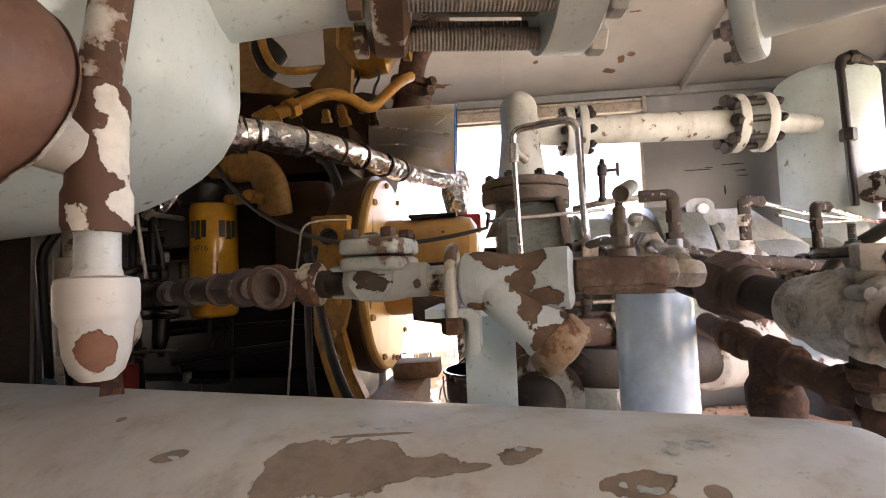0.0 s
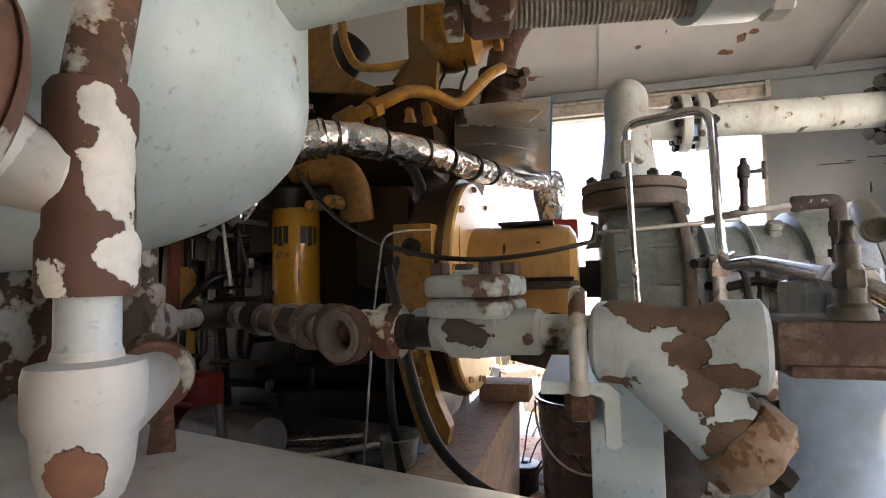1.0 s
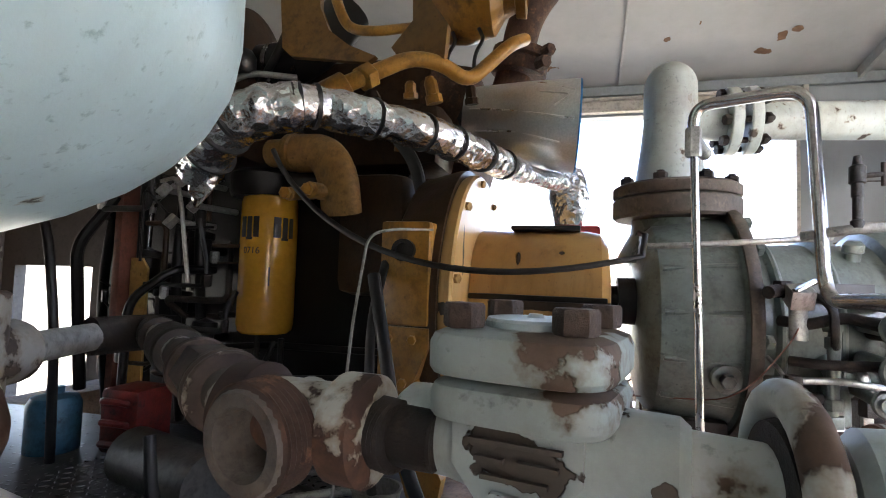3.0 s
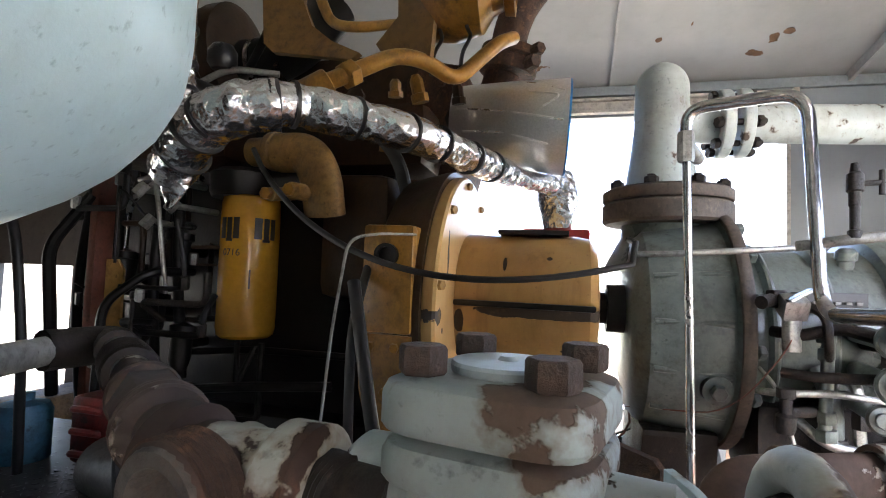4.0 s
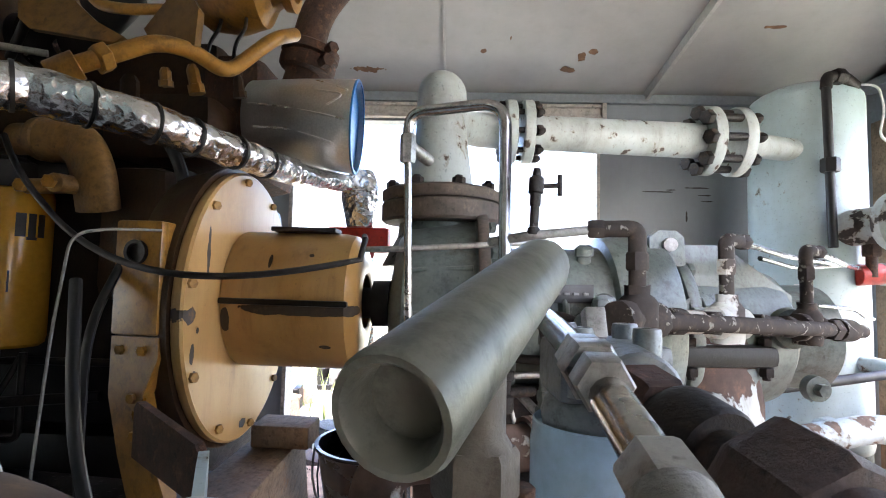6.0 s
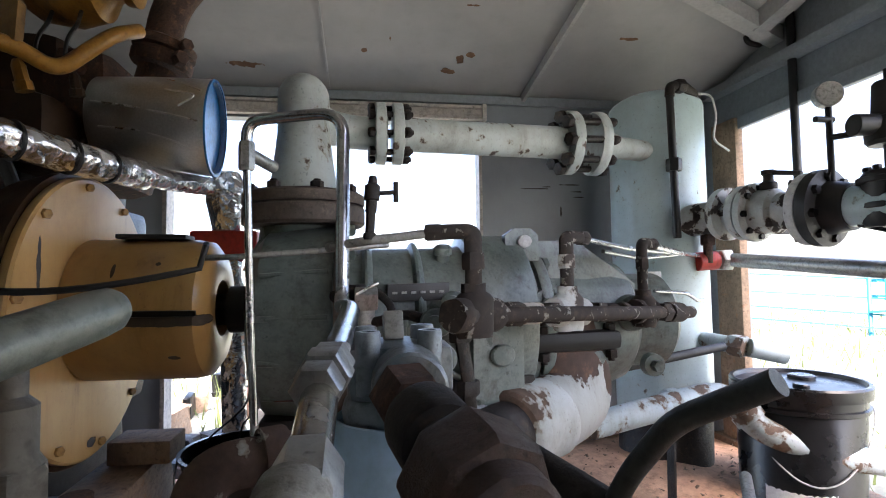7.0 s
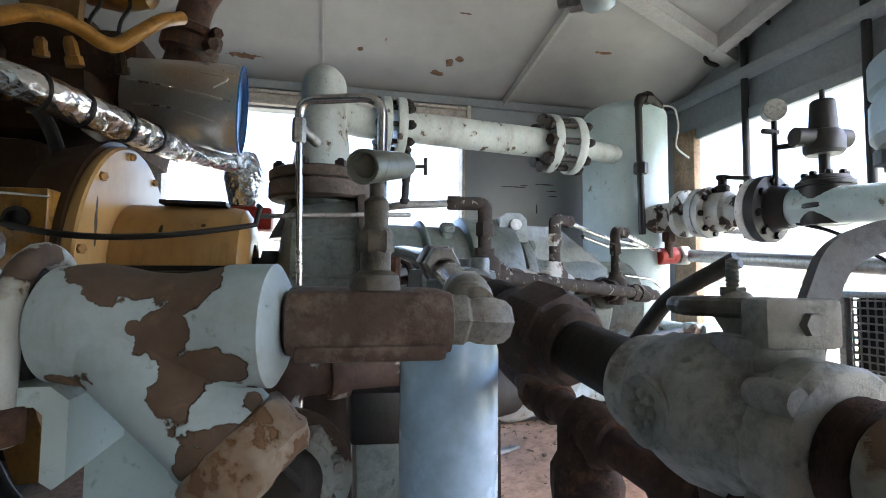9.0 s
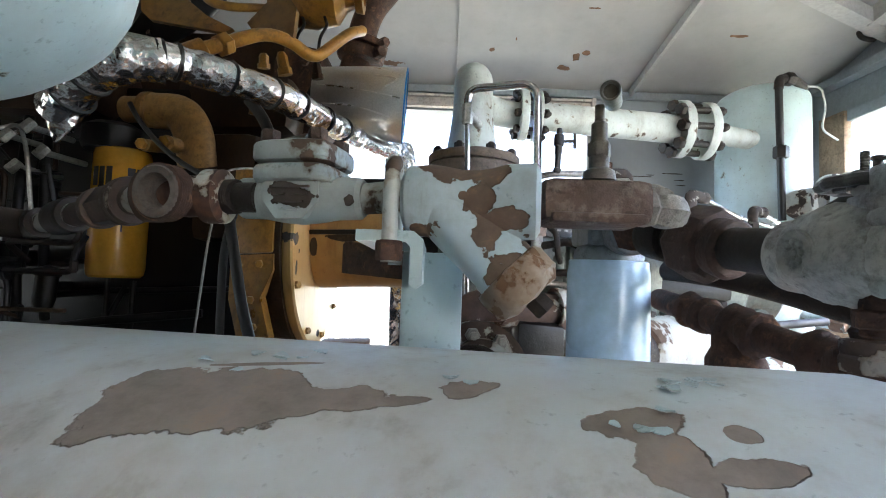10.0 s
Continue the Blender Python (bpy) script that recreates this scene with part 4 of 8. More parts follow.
def check_valve():
    cx, y, z = 0.017, LINE_Y, LINE_Z
    t = thing("check_valve", (cx, y, 0.56), "bolted swing check valve with pale green-grey peeling paint", "valve")
    tilt = Matrix.Rotation(radians(-14), 4, "Z")
    bm = B()
    lathe(bm, [(0, 0), (0.012, 0), (0.0145, 0.003), (0.015, 0.02), (0.0175, 0.035), (0.0185, 0.048), (0.017, 0.062), (0.015, 0.074), (0.0145, 0.09), (0.012, 0.093), (0, 0.093)], frame_at((cx - 0.046, y + 0.006, z), (1, -0.2, 0)), 36)
    plate_shape(bm, [(-0.020, 0.010), (0.020, 0.010), (0.020, -0.004), (0.010, -0.016), (-0.010, -0.016), (-0.020, -0.004)], 0.006, Matrix(((0.98, 0, 0.2, cx - 0.004), (-0.2, 0, 0.98, y - 0.0205), (0, 1, 0, z), (0, 0, 0, 1))))
    m = Matrix(((0.98, 0, 0.2, cx - 0.004), (-0.2, 0, 0.98, y - 0.0245), (0, 1, 0, z), (0, 0, 0, 1)))
    marks = []
    for x0, x1, v in ((-0.014, 0.014, 0.005), (-0.012, -0.003, 0.0), (0.001, 0.013, 0.0), (-0.010, 0.010, -0.005), (-0.007, 0.007, -0.010)):
        mark = B()
        plate_shape(mark, [(x0, v - 0.0007), (x1, v - 0.0007), (x1, v + 0.0007), (x0, v + 0.0007)], 0.0020, m)
        marks.append(mark)
    part("body", bm, mat_check, t)
    for mark in marks:
        part("cast_mark", mark, mat_check, t)
    for v0, v1, r, nm in ((0.616, 0.6285, 0.0288, "bonnet_base"), (0.6292, 0.644, 0.0292, "bonnet")):
        g = B()
        m = Matrix.Translation((cx, y, v0)) @ tilt
        pts = []
        for i in range(48):
            a = 2 * math.pi * i / 48
            k = 1.19 / (abs(math.cos(a)) ** 5 + abs(math.sin(a)) ** 5) ** 0.2
            pts.append((k * math.cos(a) * 0.84, k * math.sin(a) * 0.84))
        h = v1 - v0
        rings = [(r - 0.004, 0.0), (r - 0.0012, 0.0008), (r, 0.0028), (r, h - 0.0045), (r - 0.0012, h - 0.0018), (r - 0.0045, h - 0.0003), (r - 0.008, h)]
        vs = [[g.verts.new(m @ Vector((px * rr, py * rr, h))) for px, py in pts] for rr, h in rings]
        for lo, hi in zip(vs, vs[1:]):
            for i in range(48):
                j = (i + 1) % 48
                g.faces.new((lo[i], lo[j], hi[j], hi[i]))
        g.faces.new(vs[0][::-1])
        g.faces.new(vs[-1])
        part(nm, g, mat_bonnet, t)
    bm = B()
    lathe(bm, [(0, 0.6435), (0.0160, 0.6435), (0.0164, 0.6460), (0.0158, 0.6470), (0.003, 0.6472), (0.0022, 0.6484), (0, 0.6486)], Matrix.Translation((cx, y, 0)), 30)
    part("centre_disc", bm, mat_pipe, t)
    for dx, dy in ((-0.0178, -0.0178), (0.0178, -0.0178), (-0.0178, 0.0178), (0.0178, 0.0178)):
        p = Matrix.Translation((cx, y, 0.645)) @ tilt @ Vector((dx, dy, -0.001))
        bolt(t, p, (0, 0, 1), 0.0068, 0.0078, 0, mat_bolt)
    bm = B()
    rod(bm, (cx + 0.040, y - 0.008, z), (0.090, 0.440, z + 0.001), 0.0108)
    part("nipple", bm, mat_pipe_worn, t)
    return t


shifted(check_valve(), 0.002, 0.004, -0.001)


def strainer():
    y, z = 0.426, 0.603
    t = thing("pipe_strainer", (0.13, y, 0.53), "angled pipe strainer with flaking pale blue paint and rust", "strainer")
    bm = B()
    lathe(bm, [(0, 0), (0.019, 0), (0.0225, 0.003), (0.0236, 0.016), (0.0222, 0.026), (0.0202, 0.036), (0.0198, 0.046), (0.0210, 0.056), (0.0236, 0.066), (0.0240, 0.083), (0.019, 0.086), (0, 0.086)], frame_at((0.094, 0.440, z), (0.98, -0.18, 0)), 40)
    d = Vector((0.72, -0.10, -0.70)).normalized()
    a = Vector((0.118, 0.434, z - 0.004))
    lathe(bm, [(0, 0), (0.0205, 0), (0.0205, 0.050), (0.0215, 0.053), (0.0215, 0.057), (0, 0.057)], frame_at(a, d), 36)
    part("body", bm, mat_strainer, t)
    bm = B()
    lathe(bm, [(0, 0.057), (0.0215, 0.057), (0.0235, 0.0585), (0.0245, 0.061), (0.0247, 0.066), (0.0240, 0.070), (0.0244, 0.074), (0.0225, 0.078), (0.0185, 0.0805), (0.010, 0.081), (0, 0.081)], frame_at(a, d), 44)
    for v in bm.verts:
        v.co += Vector((noise.noise(v.co * 110), noise.noise(v.co * 110 + Vector((4, 0, 0))), noise.noise(v.co * 110 + Vector((0, 7, 0))))) * 0.0026
    part("screen_cap", bm, mat_cap, t, "rust-streaked cap")
    bm = B()
    hexagon(bm, a + d * 0.079, a + d * 0.092, 0.008)
    part("plug", bm, mat_rust_dark, t)


strainer()


def bracket():
    t = thing("pipe_support", (0.105, 0.49, FLOOR), "pale painted post with an angle iron bracket and a U-bolt", "support")
    bm = B()
    box(bm, (0.090, 0.478, FLOOR - 0.01), (0.134, 0.522, 0.572), 0.002)
    part("post", bm, mat_dome, t)
    bm = B()
    outline = [(0.0, 0.0), (0.036, 0.0), (0.042, -0.005), (0.042, -0.033), (0.038, -0.036), (0.034, -0.033), (0.034, -0.010), (0.031, -0.007), (0.0, -0.007)]
    m = Matrix(((1, 0, 0, 0.064), (0, 0, 1, 0.424), (0, 1, 0, 0.582), (0, 0, 0, 1)))
    plate_shape(bm, outline, 0.10, m)
    part("angle_bracket", bm, mat_dome, t)
    bm = B()
    web = Vector((0.070, -0.058, 0)).normalized()
    plate_shape(bm, [(0, 0.556), (0.088, 0.552), (0.088, 0.578), (0.084, 0.582), (0.004, 0.590), (0, 0.586)], 0.005, Matrix(((web.x, 0, -web.y, 0.014), (web.y, 0, web.x, 0.652), (0, 1, 0, 0), (0, 0, 0, 1))))
    part("arm_web", bm, mat_rust, t, "brown stained channel web")
    bm = B()
    run = Vector((0.030, -0.070, 0)).normalized()
    plate_shape(bm, [(0, 0.552), (0.02, 0.540), (0.075, 0.532), (0.085, 0.548), (0.076, 0.562), (0.02, 0.578), (0, 0.580)], 0.005, Matrix(((run.x, 0, -run.y, 0.083), (run.y, 0, run.x, 0.594), (0, 1, 0, 0), (0, 0, 0, 1))))
    part("arm_flange", bm, mat_dome, t, "pale painted channel flange")
    y = 0.448
    bm = B()
    pts = [(0.085, y - 0.0245, 0.562)] + [(0.085, y - 0.0245 * math.cos(radians(a)), 0.603 + 0.027 * math.sin(radians(a))) for a in range(0, 181, 15)] + [(0.085, y + 0.0245, 0.562)]
    tube(bm, pts, 0.0050)
    part("u_bolt", bm, mat_pipe_worn, t)
    bm = B()
    lathe(bm, [(0, -0.0025), (0.0215, -0.0025), (0.0225, 0), (0.0215, 0.0025), (0, 0.0025)], frame_at((0.0835, y, 0.602), (1, 0, 0)), 32)
    part("backing_ring", bm, mat_rust_dark, t)
    bm = B()
    hexagon(bm, (0.085, y - 0.0245, 0.563), (0.085, y - 0.0245, 0.5755), 0.0085)
    part("nut", bm, mat_rust, t)


bracket()


mat_block = surface("rust_stained_brass", (0.12, 0.080, 0.060), 0.55, 0.2, 0.4, 26.0, 180.0, 0.5, (0.27, 0.22, 0.18), 0.52)
mat_fitting = surface("dull_grey_fitting", (0.33, 0.32, 0.285), 0.5, 0.1, 0.35, 28.0, 160.0, 0.5, (0.13, 0.095, 0.07), 0.54)
mat_stem = surface("greasy_brown_stem", (0.15, 0.135, 0.11), 0.45, 0.2, 0.4, 30.0, 160.0, 0.4, (0.05, 0.036, 0.026), 0.53)


mat_grip = surface("worn_grey_green_tube", (0.22, 0.235, 0.20), 0.42, 0.3, 0.2, 30.0, 160.0, 0.15, (0.12, 0.11, 0.09), 0.6)


def block_valve():
    y, z = 0.443, 0.604
    t = thing("stop_valve", (0.212, y, 0.585), "rusty block valve with a grey T-handle", "valve")
    bm = B()
    rod(bm, (0.17, 0.432, 0.603), (0.186, y, z), 0.0145)
    box(bm, (0.178, y - 0.030, z - 0.014), (0.247, y + 0.012, z + 0.014), 0.008)
    part("body", bm, mat_block, t)
    bm = B()
    box(bm, (0.183, y - 0.0325, z - 0.0145), (0.242, y + 0.008, z - 0.008), 0.003)
    part("keel", bm, mat_block, t)
    bm = B()
    lathe(bm, [(0, 0), (0.0118, 0), (0.0128, 0.002), (0.0128, 0.009), (0.0112, 0.011), (0.0112, 0.014), (0.0122, 0.016), (0.0125, 0.023), (0.0112, 0.029), (0.0080, 0.033), (0, 0.034)], frame_at((0.2465, y, z), (1, 0.1, -0.06)), 6)
    lathe(bm, [(0, 0), (0.0108, 0), (0.0108, 0.014), (0.0120, 0.016), (0.0120, 0.022), (0.010, 0.024), (0, 0.024)], frame_at((0.262, y, z + 0.004), (0.12, 1, 0.25)), 24)
    part("end_fitting", bm, mat_fitting, t)
    bm = B()
    lathe(bm, [(0, 0), (0.0105, 0), (0.0095, 0.006), (0.0062, 0.008), (0.0062, 0.024), (0.0050, 0.026), (0.0050, 0.036), (0.0030, 0.038), (0.0030, 0.048), (0, 0.048)], frame_at((0.214, y - 0.021, z + 0.013), (0, 0, 1)), 20)
    hexagon(bm, (0.214, y - 0.021, z + 0.028), (0.214, y - 0.021, z + 0.037), 0.0074)
    part("stem", bm, mat_stem, t)
    bm = B()
    hd = Vector((0.021, 0.056, 0.014)).normalized()
    lathe(bm, [(0, 0.0042), (0.0038, 0.0040), (0.0042, 0.0008), (0.0047, 0.0), (0.0054, 0), (0.0058, 0.001), (0.0056, 0.060), (0.0052, 0.064), (0.004, 0.066), (0, 0.066)], frame_at((0.2050, 0.3760, 0.657), hd), 24)
    part("t_handle", bm, mat_grip, t, "grey-green painted tube handle")
    bm = B()
    rod(bm, (0.222, y - 0.012, z + 0.014), (0.222, y - 0.012, z + 0.027), 0.0035, 10)
    part("stop_pin", bm, mat_rust, t)


block_valve()


# ---- oil filter head with its piping ----
FX, FY = 0.312, 0.68


def oil_filter():
    t = thing("oil_filter", (FX, FY, 0.30), "pale blue spin-on oil filter can under a cast head", "filter")
    bm = B()
    lathe(bm, [(0, 0.30), (0.035, 0.30), (0.0415, 0.306), (0.0445, 0.318), (0.0445, 0.566), (0.0430, 0.574), (0.0430, 0.579), (0.042, 0.58), (0.042, 0.574), (0, 0.574)], Matrix.Translation((FX, FY, 0)), 44)
    part("can", bm, mat_can, t)
    bm = B()
    lathe(bm, [(0, 0.572), (0.036, 0.572), (0.038, 0.585), (0.036, 0.592), (0.028, 0.60), (0, 0.60)], Matrix.Translation((FX, FY, 0)), 32)
    box(bm, (FX - 0.034, FY - 0.032, 0.595), (FX + 0.036, FY + 0.034, 0.632), 0.007)
    rod(bm, (FX + 0.005, FY - 0.03, 0.61), (FX + 0.004, FY - 0.062, 0.608), 0.024)
    part("head", bm, mat_alu, t, "grey cast aluminium head")
    for dx in (-0.021, 0.020):
        for dy in (-0.028, 0.012):
            bm = B()
            lathe(bm, [(0.0085, 0.60), (0.0085, 0.640), (0.0078, 0.642), (0.0050, 0.642), (0.0046, 0.632), (0, 0.632)], Matrix.Translation((FX + dx, FY + dy, 0)), 18)
            part("boss", bm, mat_alu, t)
    bm = B()
    box(bm, (FX - 0.008, FY + 0.004, 0.63), (FX + 0.006, FY + 0.018, 0.652), 0.002, Matrix.Rotation(radians(-20), 3, 'X'))
    part("indicator", bm, mat_zinc, t)
    # stand that carries the head
    bm = B()
    box(bm, (FX - 0.02, FY + 0.036, FLOOR - 0.01), (FX + 0.02, FY + 0.046, 0.62), 0.002)
    part("stand", bm, mat_rust_dark, t)
    return t


shifted(oil_filter(), -0.004, 0, 0)


mat_scuffed = surface("scuffed_brown_iron", (0.085, 0.050, 0.036), 0.6, 0.1, 0.45, 30.0, 200.0, 0.9, (0.24, 0.18, 0.14), 0.60)


def union_line():
    t = thing("union_pipe", (0.31, 0.50, 0.56), "dark rusty pipe with a large union nut", "pipe")
    a, b = Vector((FX - 0.002, FY - 0.080, 0.606)), Vector((0.338, 0.490, 0.583))
    d = (b - a).normalized()
    bm = B()
    rod(bm, a, b, 0.0138)
    lathe(bm, [(0, 0.02), (0.021, 0.02), (0.022, 0.024), (0.022, 0.045), (0.0205, 0.048), (0, 0.048)], frame_at(a, d), 28)
    part("pipe", bm, mat_rust_dark, t)
    bm = B()
    hexagon(bm, a - d * 0.018, a + d * 0.010, 0.0205)
    part("hex_bush", bm, mat_rust, t)
    bm = B()
    c = a + d * 0.062
    lathe(bm, [(0, 0), (0.02, 0), (0.022, 0.006), (0.022, 0.014), (0, 0.014)], frame_at(c, d), 28)
    lathe(bm, [(0, 0.004), (0.025, 0.004), (0.0295, 0.008), (0.031, 0.012), (0.031, 0.034), (0.0285, 0.039), (0.023, 0.041), (0, 0.041)], frame_at(c, d), 8)
    lathe(bm, [(0, 0.038), (0.0225, 0.038), (0.0235, 0.041), (0.0235, 0.053), (0.021, 0.056), (0, 0.057)], frame_at(c, d), 28)
    for v in bm.verts:
        v.co += Vector((noise.noise(v.co * 90), noise.noise(v.co * 90 + Vector((4, 0, 0))), noise.noise(v.co * 90 + Vector((0, 7, 0))))) * 0.0012
    part("union_nut", bm, mat_scuffed, t, "dark brown union nut")
    bm = B()
    rod(bm, b - d * 0.01, (0.339, 0.425, 0.576), 0.016)
    part("tail_pipe", bm, mat_rust_dark, t)
    return t


union_line()


def ball_valve():
    a, b = Vector((0.339, 0.428, 0.575)), Vector((0.345, 0.298, 0.570))
    d = (b - a).normalized()
    t = thing("ball_valve", (0.333, 0.37, 0.545), "large knobbly grey cast valve with a handwheel and bar", "valve")
    bm = B()
    prof = [(0, 0), (0.0195, 0), (0.0225, 0.003), (0.0232, 0.010), (0.0222, 0.014)]
    prof += [(0.0235 + 0.005 * math.sin(math.pi * i / 15), 0.016 + 0.062 * i / 15) for i in range(16)]
    prof += [(0.0262, 0.080), (0.0262, 0.091), (0.0245, 0.094), (0.018, 0.095), (0, 0.095)]
    lathe(bm, prof, frame_at(a, d), 56)
    for v in bm.verts:
        k = (v.co - a).dot(d)
        if 0.016 < k < 0.092:
            r = v.co - a - d * k
            v.co += r.normalized() * 0.0028 * (noise.noise(v.co * 75) + 0.5 * noise.noise(v.co * 190))
    part("body", bm, mat_valve, t)
    # four cast lugs on the end of the body
    up, side = Vector((0, 0, 1)), d.cross(Vector((0, 0, 1))).normalized()
    for ang in (40, 140, 220, 320):
        o = (up * math.sin(radians(ang)) + side * math.cos(radians(ang))) * 0.0255
        bm = B()
        lathe(bm, [(0, 0.078), (0.0042, 0.079), (0.0052, 0.083), (0.0052, 0.092), (0.0042, 0.0945), (0, 0.0945)], frame_at(a + o, d), 14)
        part("lug", bm, mat_valve, t)
    c = a + d * 0.066
    turn = Matrix.Rotation(radians(-8), 3, "Z")
    bm = B()
    box(bm, c + Vector((-0.013, -0.012, 0.018)), c + Vector((0.013, 0.012, 0.031)), 0.003, turn)
    part("stem_housing", bm, mat_valve, t)
    w = c + Vector((0.006, 0.020, 0.040))
    bm = B()
    rod(bm, c + Vector((0.002, 0.004, 0.028)), w, 0.008)
    part("gland", bm, mat_valve, t)
    bm = B()
    ring = []
    for i in range(65):
        k = 2 * math.pi * i / 64
        rr = 0.0190 + 0.0014 * math.cos(8 * k)
        ring.append(w + Vector((rr * math.cos(k), rr * math.sin(k), 0)))
    tube(bm, ring, 0.0036, 0, 10)
    wheel = part("handwheel", bm, mat_lever_steel, t, "dark scalloped handwheel")
    for i in range(4):
        k = math.pi / 2 * i + 0.4
        bm = B()
        tube(bm, [w, w + Vector((0.018 * math.cos(k), 0.018 * math.sin(k), 0))], 0.0032, 0, 8)
        part("spoke", bm, mat_lever_steel, wheel)
    bm = B()
    lathe(bm, [(0, -0.004), (0.0085, -0.004), (0.0085, 0.003), (0.005, 0.004), (0, 0.004)], Matrix.Translation(w), 20)
    part("washer", bm, mat_zinc, t)
    bm = B()
    hexagon(bm, w + Vector((0, 0, 0.004)), w + Vector((0, 0, 0.0075)), 0.0048)
    prof = [(0, 0.0)] + [(0.0022 + (0.0004 if i % 2 else 0), 0.0075 + i * 0.0008) for i in range(14)] + [(0, 0.019)]
    lathe(bm, prof, Matrix.Translation(w), 12)
    part("spindle", bm, mat_iron_grey, t)
    # flat lever: a clevis on the stem, a cranked rise and a long bar
    def strap(points, wide, thick):
        bm = B()
        rings = []
        for n, p in enumerate(points):
            way = (points[min(n + 1, len(points) - 1)] - points[max(n - 1, 0)]).normalized()
            flat = way.cross(Vector((0, -1, 0.25))).normalized()
            edge = way.cross(flat).normalized()
            rings.append([bm.verts.new(p + flat * wide * i + edge * thick * j) for i, j in ((-0.5, -0.5), (0.5, -0.5), (0.5, 0.5), (-0.5, 0.5))])
        for one, two in zip(rings, rings[1:]):
            for i in range(4):
                bm.faces.new((one[i], one[(i + 1) % 4], two[(i + 1) % 4], two[i]))
        bm.faces.new(rings[0][::-1])
        bm.faces.new(rings[-1])
        return bm
    foot = c + Vector((0.010, -0.006, 0.022))
    bent = rounded([foot, foot + Vector((0.003, 0.0, 0.014)), foot + Vector((0.018, 0.004, 0.036)), foot + Vector((0.034, 0.005, 0.043)), foot + Vector((0.13, 0.006, 0.060))], 0.010)
    part("lever", strap(bent, 0.0115, 0.0042), mat_lever_steel, t, "flat cranked steel lever")
    bm = B()
    box(bm, c + Vector((-0.012, -0.016, 0.028)), c + Vector((0.014, -0.003, 0.044)), 0.002, turn)
    part("clevis", bm, mat_valve, t)
    bm = B()
    hexagon(bm, c + Vector((0.002, -0.018, 0.036)), c + Vector((0.002, 0.002, 0.036)), 0.0042)
    part("clevis_bolt", bm, mat_iron_grey, t)
    q = a + d * 0.040
    bm = B()
    lathe(bm, [(0, 0.024), (0.0125, 0.025), (0.0138, 0.0292), (0.0128, 0.0304), (0.0108, 0.0296), (0, 0.0296)], frame_at(q, side), 28)
    for k in range(8):
        o = (Matrix.Rotation(radians(45 * k), 3, side) @ Vector((0, 0, 1))) * 0.0062
        lathe(bm, [(0, 0.029), (0.0026, 0.0295), (0.0018, 0.0312), (0, 0.0316)], frame_at(q + o, side), 8)
    lathe(bm, [(0, 0.029), (0.0026, 0.0295), (0.0018, 0.0316), (0, 0.032)], frame_at(q, side), 10)
    part("badge", bm, mat_valve, t, "raised round badge")
    bm = B()
    prof = [(0, 0.092)] + [(0.0170 + (0.0011 if i % 2 else 0), 0.0945 + i * 0.0011) for i in range(9)] + [(0, 0.105)]
    lathe(bm, prof, frame_at(a, d), 28)
    part("thread", bm, mat_rust, t)
    bm = B()
    rod(bm, a + d * 0.104, a + d * 0.143, 0.0160)
    part("outlet_pipe", bm, mat_nipple, t)
    bm = B()
    lathe(bm, [(0, 0.139), (0.020, 0.139), (0.0245, 0.1415), (0.0255, 0.148), (0.0258, 0.176), (0.022, 0.184), (0, 0.185)], frame_at(a, d), 36)
    part("end_cap", bm, mat_end_cap, t, "worn cream end cap")
    bm = B()
    rod(bm, c + Vector((0, 0, -0.042)), c + Vector((0, 0, -0.018)), 0.0125)
    hexagon(bm, c + Vector((0, 0, -0.038)), c + Vector((0, 0, -0.028)), 0.0165)
    part("drain_boss", bm, mat_rust, t)
    return t


mat_lever_steel = surface("dark_lever_steel", (0.13, 0.13, 0.125), 0.45, 0.3, 0.3, 25.0, 160.0, 0.3, (0.05, 0.04, 0.03), 0.56)
mat_nipple = peeling("rust_streaked_nipple", (0.40, 0.38, 0.33), (0.17, 0.11, 0.075), 0.55, 30.0, second=(0.30, 0.16, 0.08), offset=2.0)
mat_end_cap = peeling("worn_cream_cap", (0.62, 0.53, 0.37), (0.22, 0.14, 0.08), 0.60, 36.0, offset=8.0)


ball_valve()


mat_mottled_iron = peeling("mottled_iron_paint", (0.29, 0.265, 0.225), (0.085, 0.055, 0.04), 0.50, 40.0, offset=3.0)


